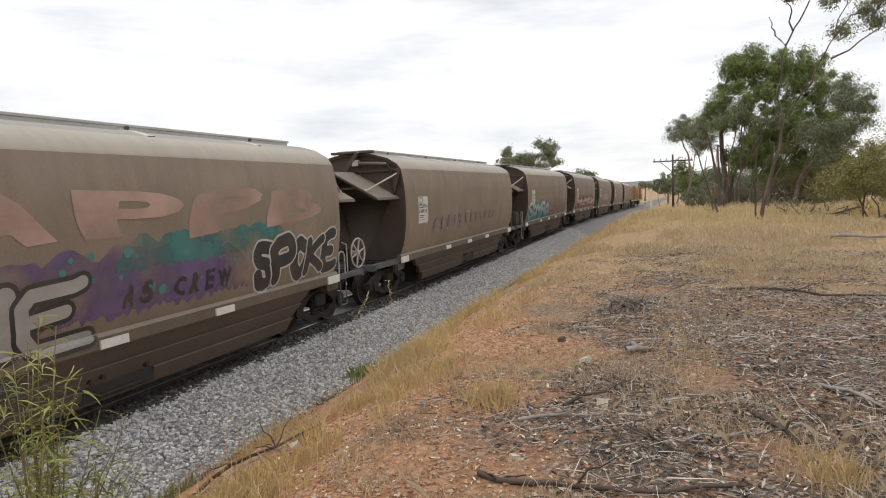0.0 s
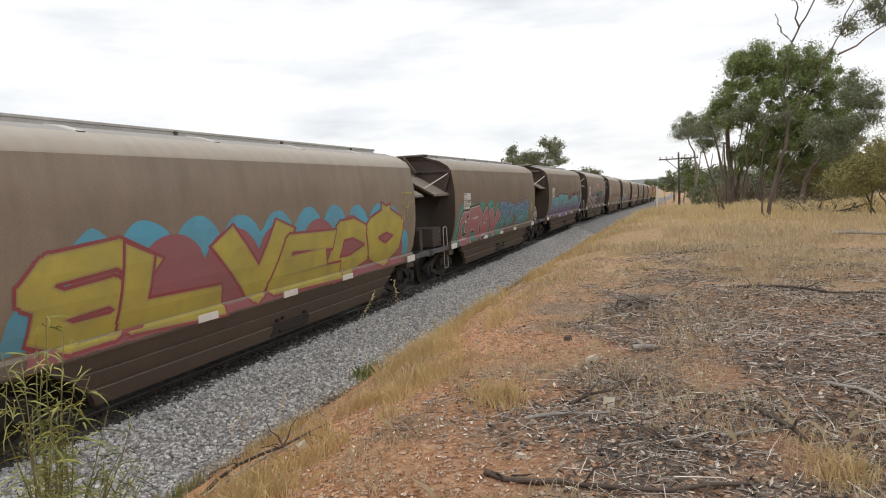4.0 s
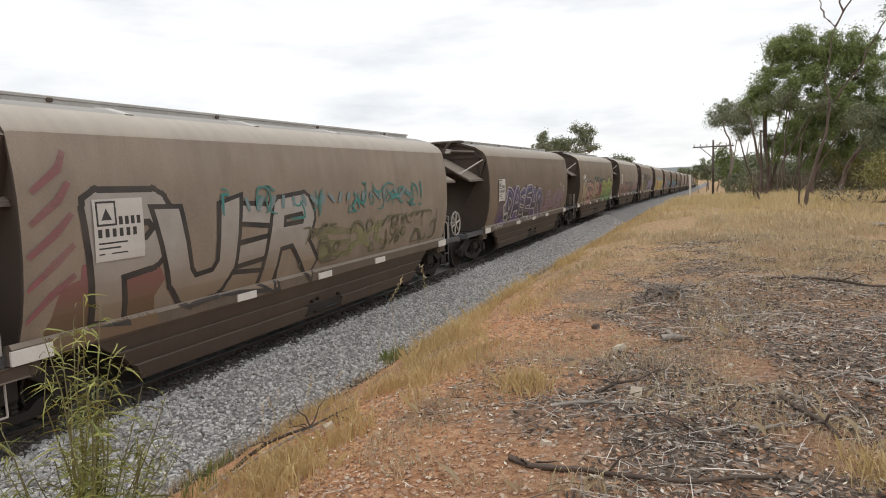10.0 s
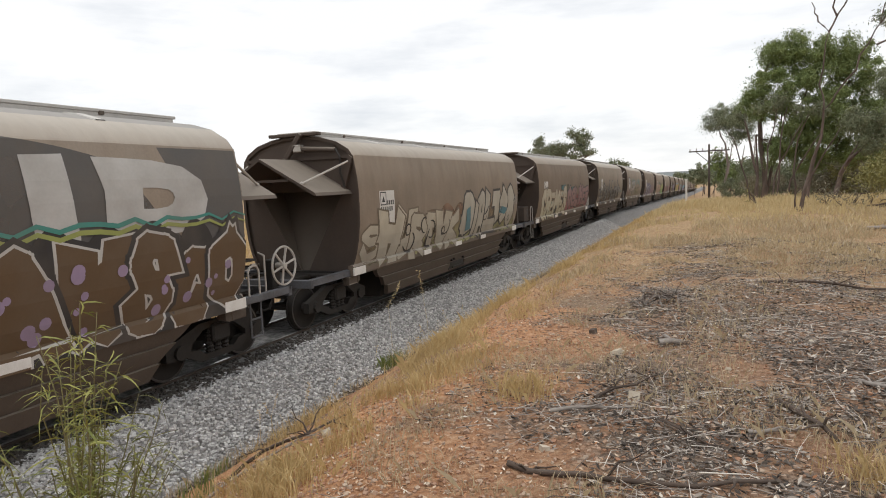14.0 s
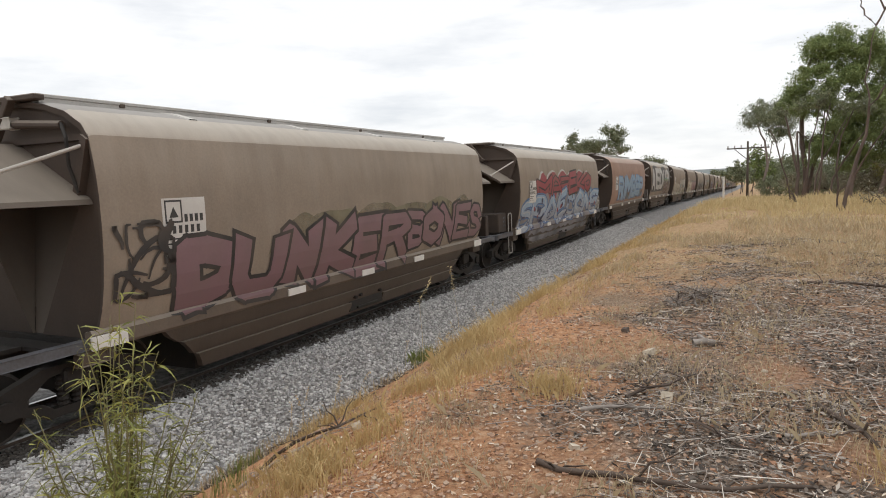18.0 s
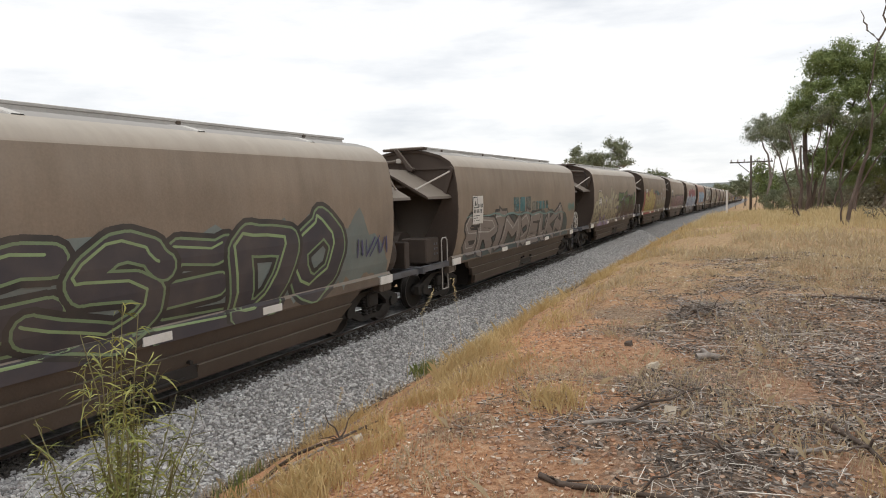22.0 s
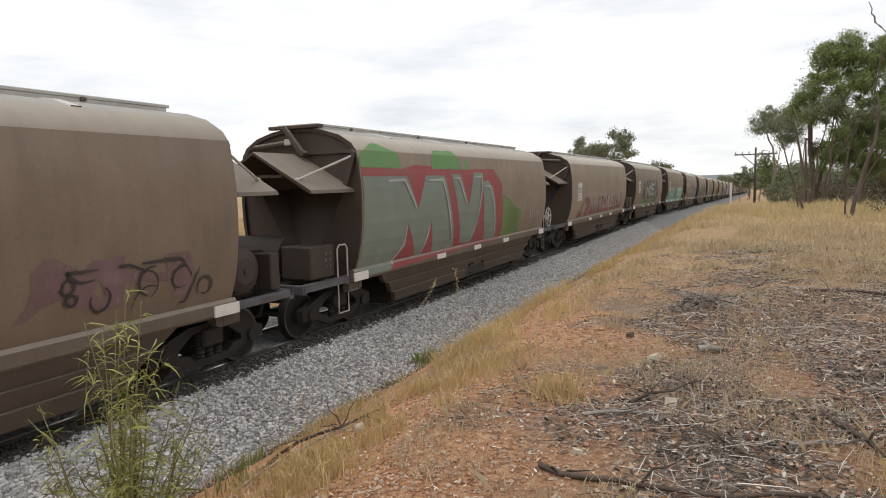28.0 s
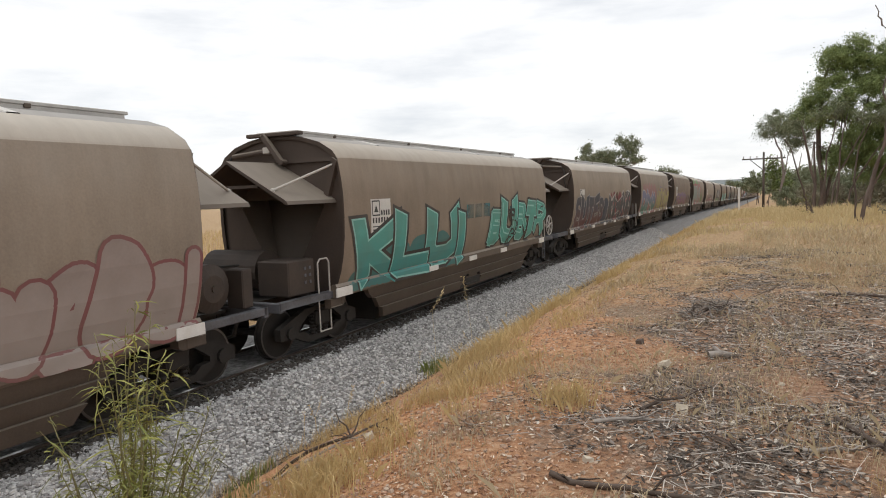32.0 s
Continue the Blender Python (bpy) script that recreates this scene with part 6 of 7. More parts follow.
def line(k, path, width, colour, out=0.0195):
    """A sprayed line along "y z, y z, ..." points."""
    stroke(k, [tuple(float(q) for q in p.split()) for p in path.split(",")], width, colour, out)


def word(k, text, y0, y1, z0, z1, fill, edge=None, low=None, shine=None, seed=0, wild=0.06, overlap=1.12, rise=0.0, haze=0.0, bend=None, chisel=False, gloss=None, fatness=1.0, over=0.0):
    """A painted word: fat edged letters, or plain block letters where there is no edge."""
    w = WAGONS[k]
    bend = bend if bend is not None else 0.19 if chisel else 0.22
    rng = np.random.default_rng(1000 + 37 * k + seed)
    widths = np.array([0.5 if c in "I1i" else 1.3 if c in "MW" else 1.0 for c in text])
    starts = np.concatenate([[0], np.cumsum(widths)]) / widths.sum()
    if edge and z0 < 1.2:
        z0 -= 0.10
    for i, ch in enumerate(text):
        if ch == " ":
            continue
        a, b = y0 + (y1 - y0) * starts[i], y0 + (y1 - y0) * starts[i + 1]
        mid, wide = (a + b) / 2, (b - a) * overlap
        lo, hi = z0 + abs(rng.normal(0, wild)) * (z1 - z0) + rise * starts[i], z1 + rng.normal(0, wild) * (z1 - z0) + rise * starts[i]
        slant, tilt = rng.normal(0.08, 0.10), rng.normal(0, 0.05)

        def lay(u):
            warp = np.array(noise.noise_vector((2.1 * u[0] + 5 * i, 2.1 * u[1] + k, seed))[:2]) * bend
            yy = mid + (u[0] + warp[0]) * wide * (1 + 0.14 * math.sin(3.1 * u[1] + i)) + u[1] * slant * (hi - lo) * 0.5
            return np.array((yy, (lo + hi) / 2 + (u[1] + warp[1] * 0.5) * (hi - lo) + u[0] * tilt * wide))

        if edge:
            fat = min(0.34 * wide, (0.215 if ch in "SEBRGKFPAseck" else 0.29) * (hi - lo)) * rng.uniform(0.9, 1.15) * fatness
            sx, sz = max(0.3, 1 - fat / wide), max(0.3, 1 - fat / (hi - lo))
            lines = [[lay((p - 0.5) * (sx, sz)) for p in line] for line in bones(ch, not chisel)]
            rim = (0.058 if edge == BLACK else 0.04) * (hi - lo) ** 0.5
            base = 0.007 + over + 0.0046 * (i % 2)

            def coat(name, width, mat, parent, out):
                flat, faces, lifts = slabs(lines, width) if chisel else thick(lines, width)
                return wall_mesh(w, name, flat, faces, mat, parent, out, "", lifts)

            outer = coat("painted_letter", fat + rim * (3.2 if shine else 2.2), spray(edge), None, base)
            if shine:
                coat("letter_rim", fat + rim * 1.1, spray(shine), outer, base + 0.0015)
            tint = fill[i % len(fill)] if isinstance(fill[0], tuple) else fill
            coat("letter_fill", fat, spray(tint, low), outer, base + 0.003)
            if gloss:
                lines = [[p + np.array((-0.27, 0.22)) * fat for p in q] for q in lines[:1]]
                coat("letter_highlight", fat * 0.11, spray(gloss), outer, base + 0.0042)
        else:
            co, faces = GLYPHS[ch]
            mn, mx = co.min(0), co.max(0)
            flat = [lay(u) for u in (co - (mn + mx) / 2) / (mx - mn)]
            wall_mesh(w, "painted_letter", flat, faces, spray(fill, low, haze), None, 0.007 + 0.0005 * (i % 4) + 0.002 * (seed % 3))


def cloud(k, y0, y1, z0, z1, colour, low=None, bumps=7, ragged=0.25, haze=0.0, seed=0, out=0.002, name="paint_patch"):
    """A ground of spray paint with a bubbly or ragged upper edge."""
    rng = np.random.default_rng(2000 + 41 * k + seed)
    z0 -= 0.1 if z0 < 1.18 else 0.0
    n = 110
    ph = rng.uniform(0, 6.28)
    pts, faces = [], []
    for i in range(n + 1):
        u = i / n
        end = min(1.0, (min(u, 1 - u) * 9) ** 0.5)
        wave = noise.noise((u * bumps * 1.3, ph, seed)) + 0.5 * noise.noise((u * bumps * 3.1, ph, seed + 9))
        bump = abs(math.sin(u * bumps * math.pi + ph)) ** 0.5 * (1 - ragged) + (0.5 + 0.7 * wave) * ragged + rng.normal(0, 0.03) * ragged
        hi = z0 + (z1 - z0) * (0.62 + 0.38 * bump) * end
        lo = z0 + (z1 - z0) * 0.06 * rng.random() * ragged * 4
        for j in range(5):
            pts.append((y0 + (y1 - y0) * u, min(lo + (hi - lo) * j / 4, 3.55)))
        if i:
            for j in range(4):
                a = (i - 1) * 5 + j
                faces.append((a, a + 5, a + 6, a + 1))
    wall_mesh(WAGONS[k], name, pts, faces, spray(colour, low, haze), None, out + 0.0007 * seed)


STROKES = [0]


def stroke(k, pts, width, colour, out=0.0195, name="paint_stroke", haze=0.0):
    """A brushed or sprayed line through (y, z) points."""
    flat, faces = [], []
    n = len(pts)
    for i, p in enumerate(pts):
        q0, q1 = pts[max(i - 1, 0)], pts[min(i + 1, n - 1)]
        dy, dz = q1[0] - q0[0], q1[1] - q0[1]
        ln = math.hypot(dy, dz) + 1e-9
        h = width * (0.35 + 0.65 * math.sin(math.pi * (i + 0.5) / n)) / 2
        flat += [(p[0] - dz / ln * h, p[1] + dy / ln * h), (p[0] + dz / ln * h, p[1] - dy / ln * h)]
        if i:
            faces.append((2 * i - 2, 2 * i, 2 * i + 1, 2 * i - 1))
    STROKES[0] += 1
    out += 0.00025 * (STROKES[0] % 24)
    wall_mesh(WAGONS[k], name, [(y, min(max(z, 0.99), 3.5)) for y, z in flat], faces, spray(colour, None, haze), None, out)


def swirls(k, y0, y1, z0, z1, colour, count, width, seed=0, out=0.0195):
    """Curling unreadable strokes."""
    rng = np.random.default_rng(3000 + 43 * k + seed)
    for _ in range(count):
        y, z = rng.uniform(y0, y1), rng.uniform(z0, z1)
        a, turn, step = rng.uniform(0, 6.28), rng.normal(0, 0.5), rng.uniform(0.05, 0.11) * (z1 - z0 + 0.3)
        pts = []
        for i in range(11):
            pts.append((min(max(y, y0), y1), min(max(z, z0), z1)))
            y, z = y + step * math.cos(a), z + step * math.sin(a)
            a += turn + rng.normal(0, 0.12)
        stroke(k, pts, width * rng.uniform(0.6, 1.3), colour, out)


def bars(k, y0, y1, z, tall, colour, count, seed=0, out=0.0195, haze=0.0):
    """Illegible writing as short upright strokes."""
    rng = np.random.default_rng(4000 + 47 * k + seed)
    for i in range(count):
        y = y0 + (y1 - y0) * (i + 0.5) / count
        w = (y1 - y0) / count * rng.uniform(0.25, 0.45)
        h, s = tall * rng.uniform(0.7, 1.1), rng.normal(0, 0.08)
        stroke(k, [(y - s, z - h / 2), (y, z), (y + s, z + h / 2)], w, colour, out, "writing_bar", haze)


def company_mark(k, y0, y1, z0, z1):
    """The owner's faded mark as plain blocks."""
    big = y0 + (y1 - y0) * 0.48
    for i in range(3):
        a = y0 + (big - y0) * i / 3
        b = a + (big - y0) / 3 * 0.8
        wall_mesh(WAGONS[k], "faded_mark", [(a, z0), (b, z0), (b, z1), (a, z1)], [(0, 1, 2, 3)], spray(LOGO, None, 0.45), None, 0.004)
    for i in range(5):
        a = big + (y1 - big) * i / 5
        b = a + (y1 - big) / 5 * 0.75
        top = z0 + (z1 - z0) * 0.62
        wall_mesh(WAGONS[k], "faded_mark", [(a, z0), (b, z0), (b, top), (a, top)], [(0, 1, 2, 3)], spray(LOGO, None, 0.45), None, 0.004)


def panel(k, out=0.0056):
    """White number panel: a triangle in a square, and bars for the code."""
    w, left = WAGONS[k], -4.99

    def square(y0, y1, z0, z1):
        return [(left + y0, z0), (left + y1, z0), (left + y1, z1), (left + y0, z1)]

    plate = wall_mesh(w, "number_panel", square(0, 0.72, 1.95, 2.69), [(0, 1, 2, 3)], PANEL, None, out, "dirty white number panel")

    def ink(*box_of):
        wall_mesh(w, "ink_mark", square(*box_of), [(0, 1, 2, 3)], INK, plate, out + 0.001)

    for q in ((0.04, 0.32, 2.64, 2.665), (0.04, 0.32, 2.37, 2.395), (0.04, 0.065, 2.395, 2.64), (0.295, 0.32, 2.395, 2.64)):
        ink(*q)
    wall_mesh(w, "ink_mark", [(left + 0.105, 2.44), (left + 0.255, 2.44), (left + 0.18, 2.58)], [(0, 1, 2)], INK, plate, out + 0.001)
    for i in range(4):
        ink(0.35 + 0.088 * i, 0.405 + 0.088 * i, 2.375, 2.475)
    for i in range(6):
        ink(0.05 + 0.1 * i, 0.105 + 0.1 * i, 2.235, 2.335)
    ink(0.05, 0.46, 2.155, 2.175)
    ink(0.05, 0.36, 2.095, 2.115)
    ink(0.05, 0.13, 2.03, 2.045)
    ink(0.22, 0.46, 2.03, 2.045)


def describe(k, text):
    WAGONS[k]["label"] = text


for k in WAGONS:
    if k not in (3, 24, 26):
        panel(k, 0.027 if k in (7, 8, 9, 14, 18, 19, 21, 25) else 0.0056)


def skirt_paint(k, y0, y1, colour, haze, seed):
    """Overspray running down onto the skirt panels."""
    rng = np.random.default_rng(5000 + seed)
    for a, b, top, low in ((1.29, 1.20, 0.975, 0.745), (1.265, 1.17, 0.742, 0.515)):
        bm = bmesh.new()
        last = None
        n = 24
        for i in range(n + 1):
            y = y0 + (y1 - y0) * i / n
            deep = (top - low) * (0.96 if rng.random() < 0.6 else rng.uniform(0.4, 0.95))
            pair = [bm.verts.new((a + (b - a) * (top - z) / (top - low) + 0.004, y, z)) for z in (top - 0.004, top - deep)]
            if last:
                bm.faces.new((last[0], pair[0], pair[1], last[1]))
            last = pair
        part("paint_patch", bm, spray(colour, None, haze), WAGONS[k])


def spots(k, y0, y1, z0, z1, colour, count, size, seed, out=0.018):
    """A spatter of round paint dots."""
    rng = np.random.default_rng(6000 + seed)
    flat, faces, lifts = [], [], []
    for i in range(count):
        y, z, r = rng.uniform(y0, y1), rng.uniform(z0, z1), size * rng.uniform(0.5, 1.3) / 2
        n0 = len(flat)
        flat += [(y + r * math.cos(math.tau * q / 12), z + r * math.sin(math.tau * q / 12)) for q in range(12)]
        lifts += [0.00005 * i] * 12
        faces.append(tuple(range(n0, n0 + 12)))
    tagged(wall_mesh(WAGONS[k], "paint_spatter", flat, faces, spray(colour), None, out, "", lifts), kind="stuff")


# wagon by wagon, from the head of the train
swirls(-4, -4.5, 2.5, 1.6, 2.2, WHITEP, 14, 0.07)
bars(-4, -3.5, 1.5, 1.9, 0.5, WHITEP, 9)
describe(-4, "brown grain hopper wagon with white scribbled writing")
cloud(-3, -5.2, 5.2, 1.2, 2.3, ROSE, None, 12, 0.3, 0.3)
word(-3, "MAMAH", -4.9, 5.2, 1.25, 2.0, CREAM, BROWN)
describe(-3, "brown grain hopper wagon with cream lettering on dull red")
cloud(-2, -5.8, -0.2, 1.15, 2.2, TEAL, None, 8, 0.4, 0.3)
word(-2, "SAMRO", -5.6, -0.4, 1.2, 2.05, WHITEP, TEAL, BLUE)
word(-2, "HKEMO", 0.2, 5.6, 1.2, 2.0, MAUVE, BROWN)
describe(-2, "brown grain hopper wagon with teal and mauve graffiti")
bars(-1, -3.9, 3.2, 1.9, 0.35, MAUVE, 12)
swirls(-1, -3.9, 0.0, 1.65, 2.1, LILAC, 12, 0.05)
describe(-1, "brown grain hopper wagon with faint mauve scribbles")

cloud(0, -4.0, 3.0, 1.3, 2.35, PURPLE, None, 9, 0.6, 0.5)
cloud(0, 0.0, 4.0, 1.9, 2.5, TEAL, None, 6, 0.6, 0.6, 1)
word(0, "APPB", -2.5, 5.2, 2.35, 2.98, SALMON, None, seed=1, wild=0.02, overlap=0.86, bend=0.05, haze=0.25)
word(0, "TEXONE", -5.66, -0.4, 1.15, 1.95, SILVER, BLACK, seed=2)
word(0, "SPOKE", 3.0, 5.75, 1.2, 2.05, BLACK, WHITEP, seed=3, shine=BLACK)
word(0, "AS CREW", 0.1, 2.4, 1.45, 1.75, BLACK, None, seed=4, overlap=0.7)
skirt_paint(0, -4.2, -1.0, (0.20, 0.20, 0.20), 0.5, 2)
spots(0, -2.0, 3.0, 1.5, 2.4, TEAL, 30, 0.12, 6, 0.006)
describe(0, "brown grain hopper wagon with pink block letters and silver graffiti")
cloud(1, 0.5, 5.6, 1.6, 2.5, ROSE, None, 5, 0.8, 0.55)
word(1, "ARTE", -5.4, -0.2, 1.12, 2.15, TURQ, BLACK, PURPLE, seed=1, shine=SKYB, chisel=True, fatness=1.5, overlap=1.2)
word(1, "HIPU", 0.0, 5.7, 1.15, 2.1, TURQ, BLACK, PURPLE, seed=2, shine=SKYB, chisel=True, fatness=1.6, overlap=1.2)
describe(1, "brown grain hopper wagon with turquoise and purple graffiti")
cloud(2, -5.85, -0.2, 1.1, 2.4, (0.05, 0.33, 0.27), None, 5, 0.2, 0.0)
word(2, "GRAV", -5.35, -0.75, 1.08, 2.12, (0.42, 0.17, 0.19), BLACK, ROSE, seed=1, shine=WHITEP, chisel=True, fatness=1.22, overlap=1.15)
word(2, "SOMES", -0.4, 4.7, 1.2, 2.2, (0.07, 0.19, 0.34), NAVY, TEAL, seed=2, shine=SKYB, fatness=1.2, gloss=SKYB)
oval(2, 4.78, 5.6, 1.5, 2.5, (0.20, 0.20, 0.07), 0.004)
oval(2, 5.0, 5.42, 1.62, 2.1, (0.34, 0.28, 0.20), 0.006)
describe(2, "brown grain hopper wagon with pink and blue graffiti on green")
cloud(3, -5.5, 5.6, 1.2, 2.65, (0.10, 0.40, 0.56), None, 11, 0.15)
cloud(3, -5.2, 5.3, 1.12, 2.4, ROSE, None, 8, 0.05, 0.0, 1, 0.0045)
word(3, "SLVEDO", -5.2, 4.9, 1.12, 2.25, YELLOW, RED, seed=1, shine=GOLD, chisel=True, fatness=1.2)
swirls(3, 5.0, 5.7, 1.7, 2.8, YELLOW, 5, 0.04)
describe(3, "brown grain hopper wagon with big yellow and red graffiti")
cloud(4, -4.4, 3.4, 1.5, 2.95, (0.13, 0.105, 0.09), None, 6, 0.35, 0.8)
swirls(4, -5.0, -0.2, 1.3, 2.2, CREAM, 26, 0.09)
word(4, "RAIN", -3.4, -0.4, 1.3, 2.0, OLIVE, None, seed=2, haze=0.3)
cloud(4, 0.2, 5.0, 1.25, 2.25, (0.24, 0.185, 0.33), None, 4, 0.1, 0.35, 2)
word(4, "MOINTE", 0.3, 4.9, 1.3, 2.2, (0.30, 0.25, 0.40), (0.21, 0.16, 0.30), seed=1, chisel=True, fatness=0.9)
bars(4, 0.5, 4.8, 1.8, 0.6, (0.40, 0.37, 0.46), 12, 4)
swirls(4, 4.6, 5.7, 1.4, 2.2, WHITEP, 5, 0.05, 2)
describe(4, "brown grain hopper wagon with smudged pale and purple graffiti")
cloud(5, -5.8, 0.6, 1.15, 2.15, (0.20, 0.22, 0.25), None, 9, 0.15, 0.3)
word(5, "GOTHICS", -5.7, 0.0, 1.15, 2.0, (0.36, 0.22, 0.20), (0.24, 0.15, 0.16), seed=1, fatness=1.1, haze=0.2)
cloud(5, -0.2, 2.6, 1.2, 2.1, (0.10, 0.17, 0.23), None, 4, 0.05, 0.3, 2)
word(5, "OOIS", -0.1, 2.4, 1.2, 2.0, (0.24, 0.16, 0.15), (0.12, 0.17, 0.22), BROWN, seed=3, fatness=1.2)
cloud(5, 2.4, 5.9, 1.15, 2.15, (0.12, 0.22, 0.26), None, 5, 0.1, 0.1, 4)
word(5, "ACRE", 2.5, 5.85, 1.2, 2.1, (0.46, 0.25, 0.24), (0.16, 0.24, 0.26), MAUVE, seed=2, chisel=True, fatness=1.3)
spots(5, 2.6, 5.6, 1.7, 2.0, (0.14, 0.07, 0.08), 40, 0.05, 9, 0.0215)
describe(5, "brown grain hopper wagon with faded pink lettering on blue")
cloud(6, -5.2, -3.0, 1.7, 2.5, SILVER, None, 3, 0.2, 0.3)
company_mark(6, -1.4, 2.4, 2.22, 2.55)
cloud(6, 0.3, 1.8, 1.4, 2.2, ROSE, None, 2, 0.3, 0.35, 3)
word(6, "MESAP", -4.9, 0.15, 1.1, 2.3, (TAN, PINK, PINK, TAN, PINK), BLACK, None, seed=1, chisel=True, gloss=CREAM, fatness=1.1)
cloud(6, 1.2, 5.4, 1.0, 1.75, (0.07, 0.20, 0.10), None, 5, 0.2, 0.0, 4)
word(6, "RIVER", 1.5, 5.3, 1.1, 2.25, LIME, BLACK, GREEN, seed=2, shine=LIME, chisel=True, gloss=WHITEP, fatness=1.15)
spots(6, 1.8, 5.4, 1.15, 2.1, GOLD, 12, 0.14, 1)
describe(6, "brown grain hopper wagon with tan, pink and lime graffiti")
cloud(7, -5.1, 1.3, 1.15, 2.5, PURPLE, None, 8, 0.5, 0.35)
word(7, "DASEAR", -4.0, 0.9, 1.2, 2.38, NAVY, WHITEP, BLACK, seed=1, overlap=1.2, gloss=LILAC, bend=0.12)
line(7, "-3.6 1.2, -3.8 1.5, -4.2 1.45, -4.35 1.75, -4.05 1.95, -3.9 2.3", 0.11, WHITEP)
word(7, "LEWISIN", 1.1, 5.2, 1.25, 2.0, MAUVE, LILAC, seed=2, fatness=0.7)
bars(7, -5.2, -4.2, 1.1, 0.1, SILVER, 7, 3)
bars(7, -2.4, 2.4, 1.1, 0.1, SILVER, 22)
swirls(7, 4.3, 5.3, 2.0, 2.4, WHITEP, 6, 0.04)
describe(7, "brown grain hopper wagon with white-outlined bubble graffiti")
cloud(8, -5.6, -4.0, 1.1, 1.8, ROSE, BROWN, 2, 0.1)
for i in range(5):
    stroke(8, [(-5.9 + 0.05 * i, 1.4 + 0.35 * i), (-5.55 + 0.05 * i, 1.65 + 0.35 * i), (-5.25, 1.85 + 0.35 * i)], 0.1, ROSE, haze=0.3)
patch(8, "-5.2 1.55, -5.15 1.95, -4.1 1.95, -3.9 1.6, -4.2 1.2, -4.8 1.15", ROSE, BROWN, 0.0045)
word(8, "PUER", -4.85, -0.4, 1.15, 2.5, (0.46, 0.43, 0.39), BLACK, (0.26, 0.20, 0.14), seed=1, wild=0.08, chisel=True, fatness=0.9)
swirls(8, -0.8, 5.2, 1.3, 2.0, (0.16, 0.15, 0.09), 34, 0.06)
swirls(8, -2.8, 4.2, 2.2, 2.75, TEAL, 34, 0.05, 3)
bars(8, -2.4, 3.6, 2.5, 0.22, (0.20, 0.30, 0.31), 20, 5)
word(8, "EXO", -0.2, 3.0, 1.35, 1.95, OLIVE, None, seed=4, haze=0.5)
describe(8, "brown grain hopper wagon with white and brown lettering")
cloud(9, -5.6, 4.2, 1.15, 2.0, (0.17, 0.15, 0.13), None, 9, 0.2, 0.6, 3)
horns(9, -5.6, 4.0, 1.3, 2.4, 30, 91)
horns(9, -5.4, 3.6, 1.1, 1.9, 22, 92)
bars(9, 4.3, 5.6, 1.75, 0.2, TEAL, 8)
describe(9, "brown grain hopper wagon with black and silver curling graffiti")
company_mark(10, -1.6, 2.5, 2.15, 2.5)
cloud(10, -5.2, -0.6, 1.1, 2.2, BLACK, None, 5, 0.15, 0.1)
word(10, "CREMES", -5.2, -0.3, 1.12, 2.3, CREAM, BROWN, (0.45, 0.42, 0.30), seed=1, chisel=True, fatness=1.1)
cloud(10, -0.4, 5.7, 1.2, 2.0, ROSE, None, 9, 0.3, 0.2, 2)
word(10, "OGLIHER", 0.1, 5.8, 1.3, 2.3, (0.30, 0.17, 0.17), BLACK, (0.24, 0.13, 0.13), seed=2, chisel=True, fatness=1.1)
spots(10, -5.0, -0.6, 1.2, 2.1, SAGE, 16, 0.13, 4)
describe(10, "brown grain hopper wagon with cream and dull red graffiti")
cloud(11, -5.6, 5.8, 1.15, 2.25, (0.30, 0.17, 0.11), OLIVE, 11, 0.3, 0.35)
word(11, "SHURTUK", -5.6, -0.2, 1.1, 2.2, CREAM, (0.17, 0.13, 0.09), (0.36, 0.33, 0.27), seed=1, chisel=True, fatness=1.25, wild=0.1, overlap=1.2, bend=0.3)
word(11, "DIALTOS", 0.3, 5.3, 1.2, 2.4, (0.47, 0.43, 0.35), BLACK, (0.36, 0.33, 0.27), seed=2, chisel=True, fatness=1.25, wild=0.1, overlap=1.25, bend=0.3)
patch(11, "0.5 1.35, 0.45 2.0, 0.75 2.1, 0.9 1.4", (0.07, 0.20, 0.24), None, 0.0225)
patch(11, "3.6 1.75, 3.9 1.95, 4.6 1.85, 4.3 1.65", (0.07, 0.20, 0.24), None, 0.0227)
bars(11, 5.3, 5.8, 2.1, 0.35, SILVER, 4)
swirls(11, -5.0, 5.0, 1.2, 2.0, BLACK, 12, 0.06, 5)
spots(11, -5.2, 0.5, 1.2, 1.9, TEAL, 8, 0.16, 8, 0.006)
describe(11, "brown grain hopper wagon with cream black-edged lettering")
cloud(12, -5.95, 4.9, 1.5, 3.5, (0.11, 0.105, 0.10), None, 2, 0.0, 0.15, 0, 0.001)
word(12, "AEDUP", -5.7, 5.4, 1.6, 3.3, (0.56, 0.55, 0.52), None, seed=1, wild=0.02, overlap=0.9, bend=0.05)
patch(12, "4.75 2.1, 4.6 3.0, 4.4 3.42, 5.9 3.42, 5.93 2.1", (0.10, 0.095, 0.09), None, 0.0015)
cloud(12, 0.9, 5.98, 1.0, 2.5, (0.03, 0.027, 0.025), None, 7, 0.15, 0.0, 2, 0.0125)
word(12, "BAWSCO", 1.3, 5.95, 1.02, 2.25, (0.12, 0.07, 0.03), BLACK, seed=2, shine=WHITEP, chisel=True, fatness=1.25, overlap=1.12, over=0.009)
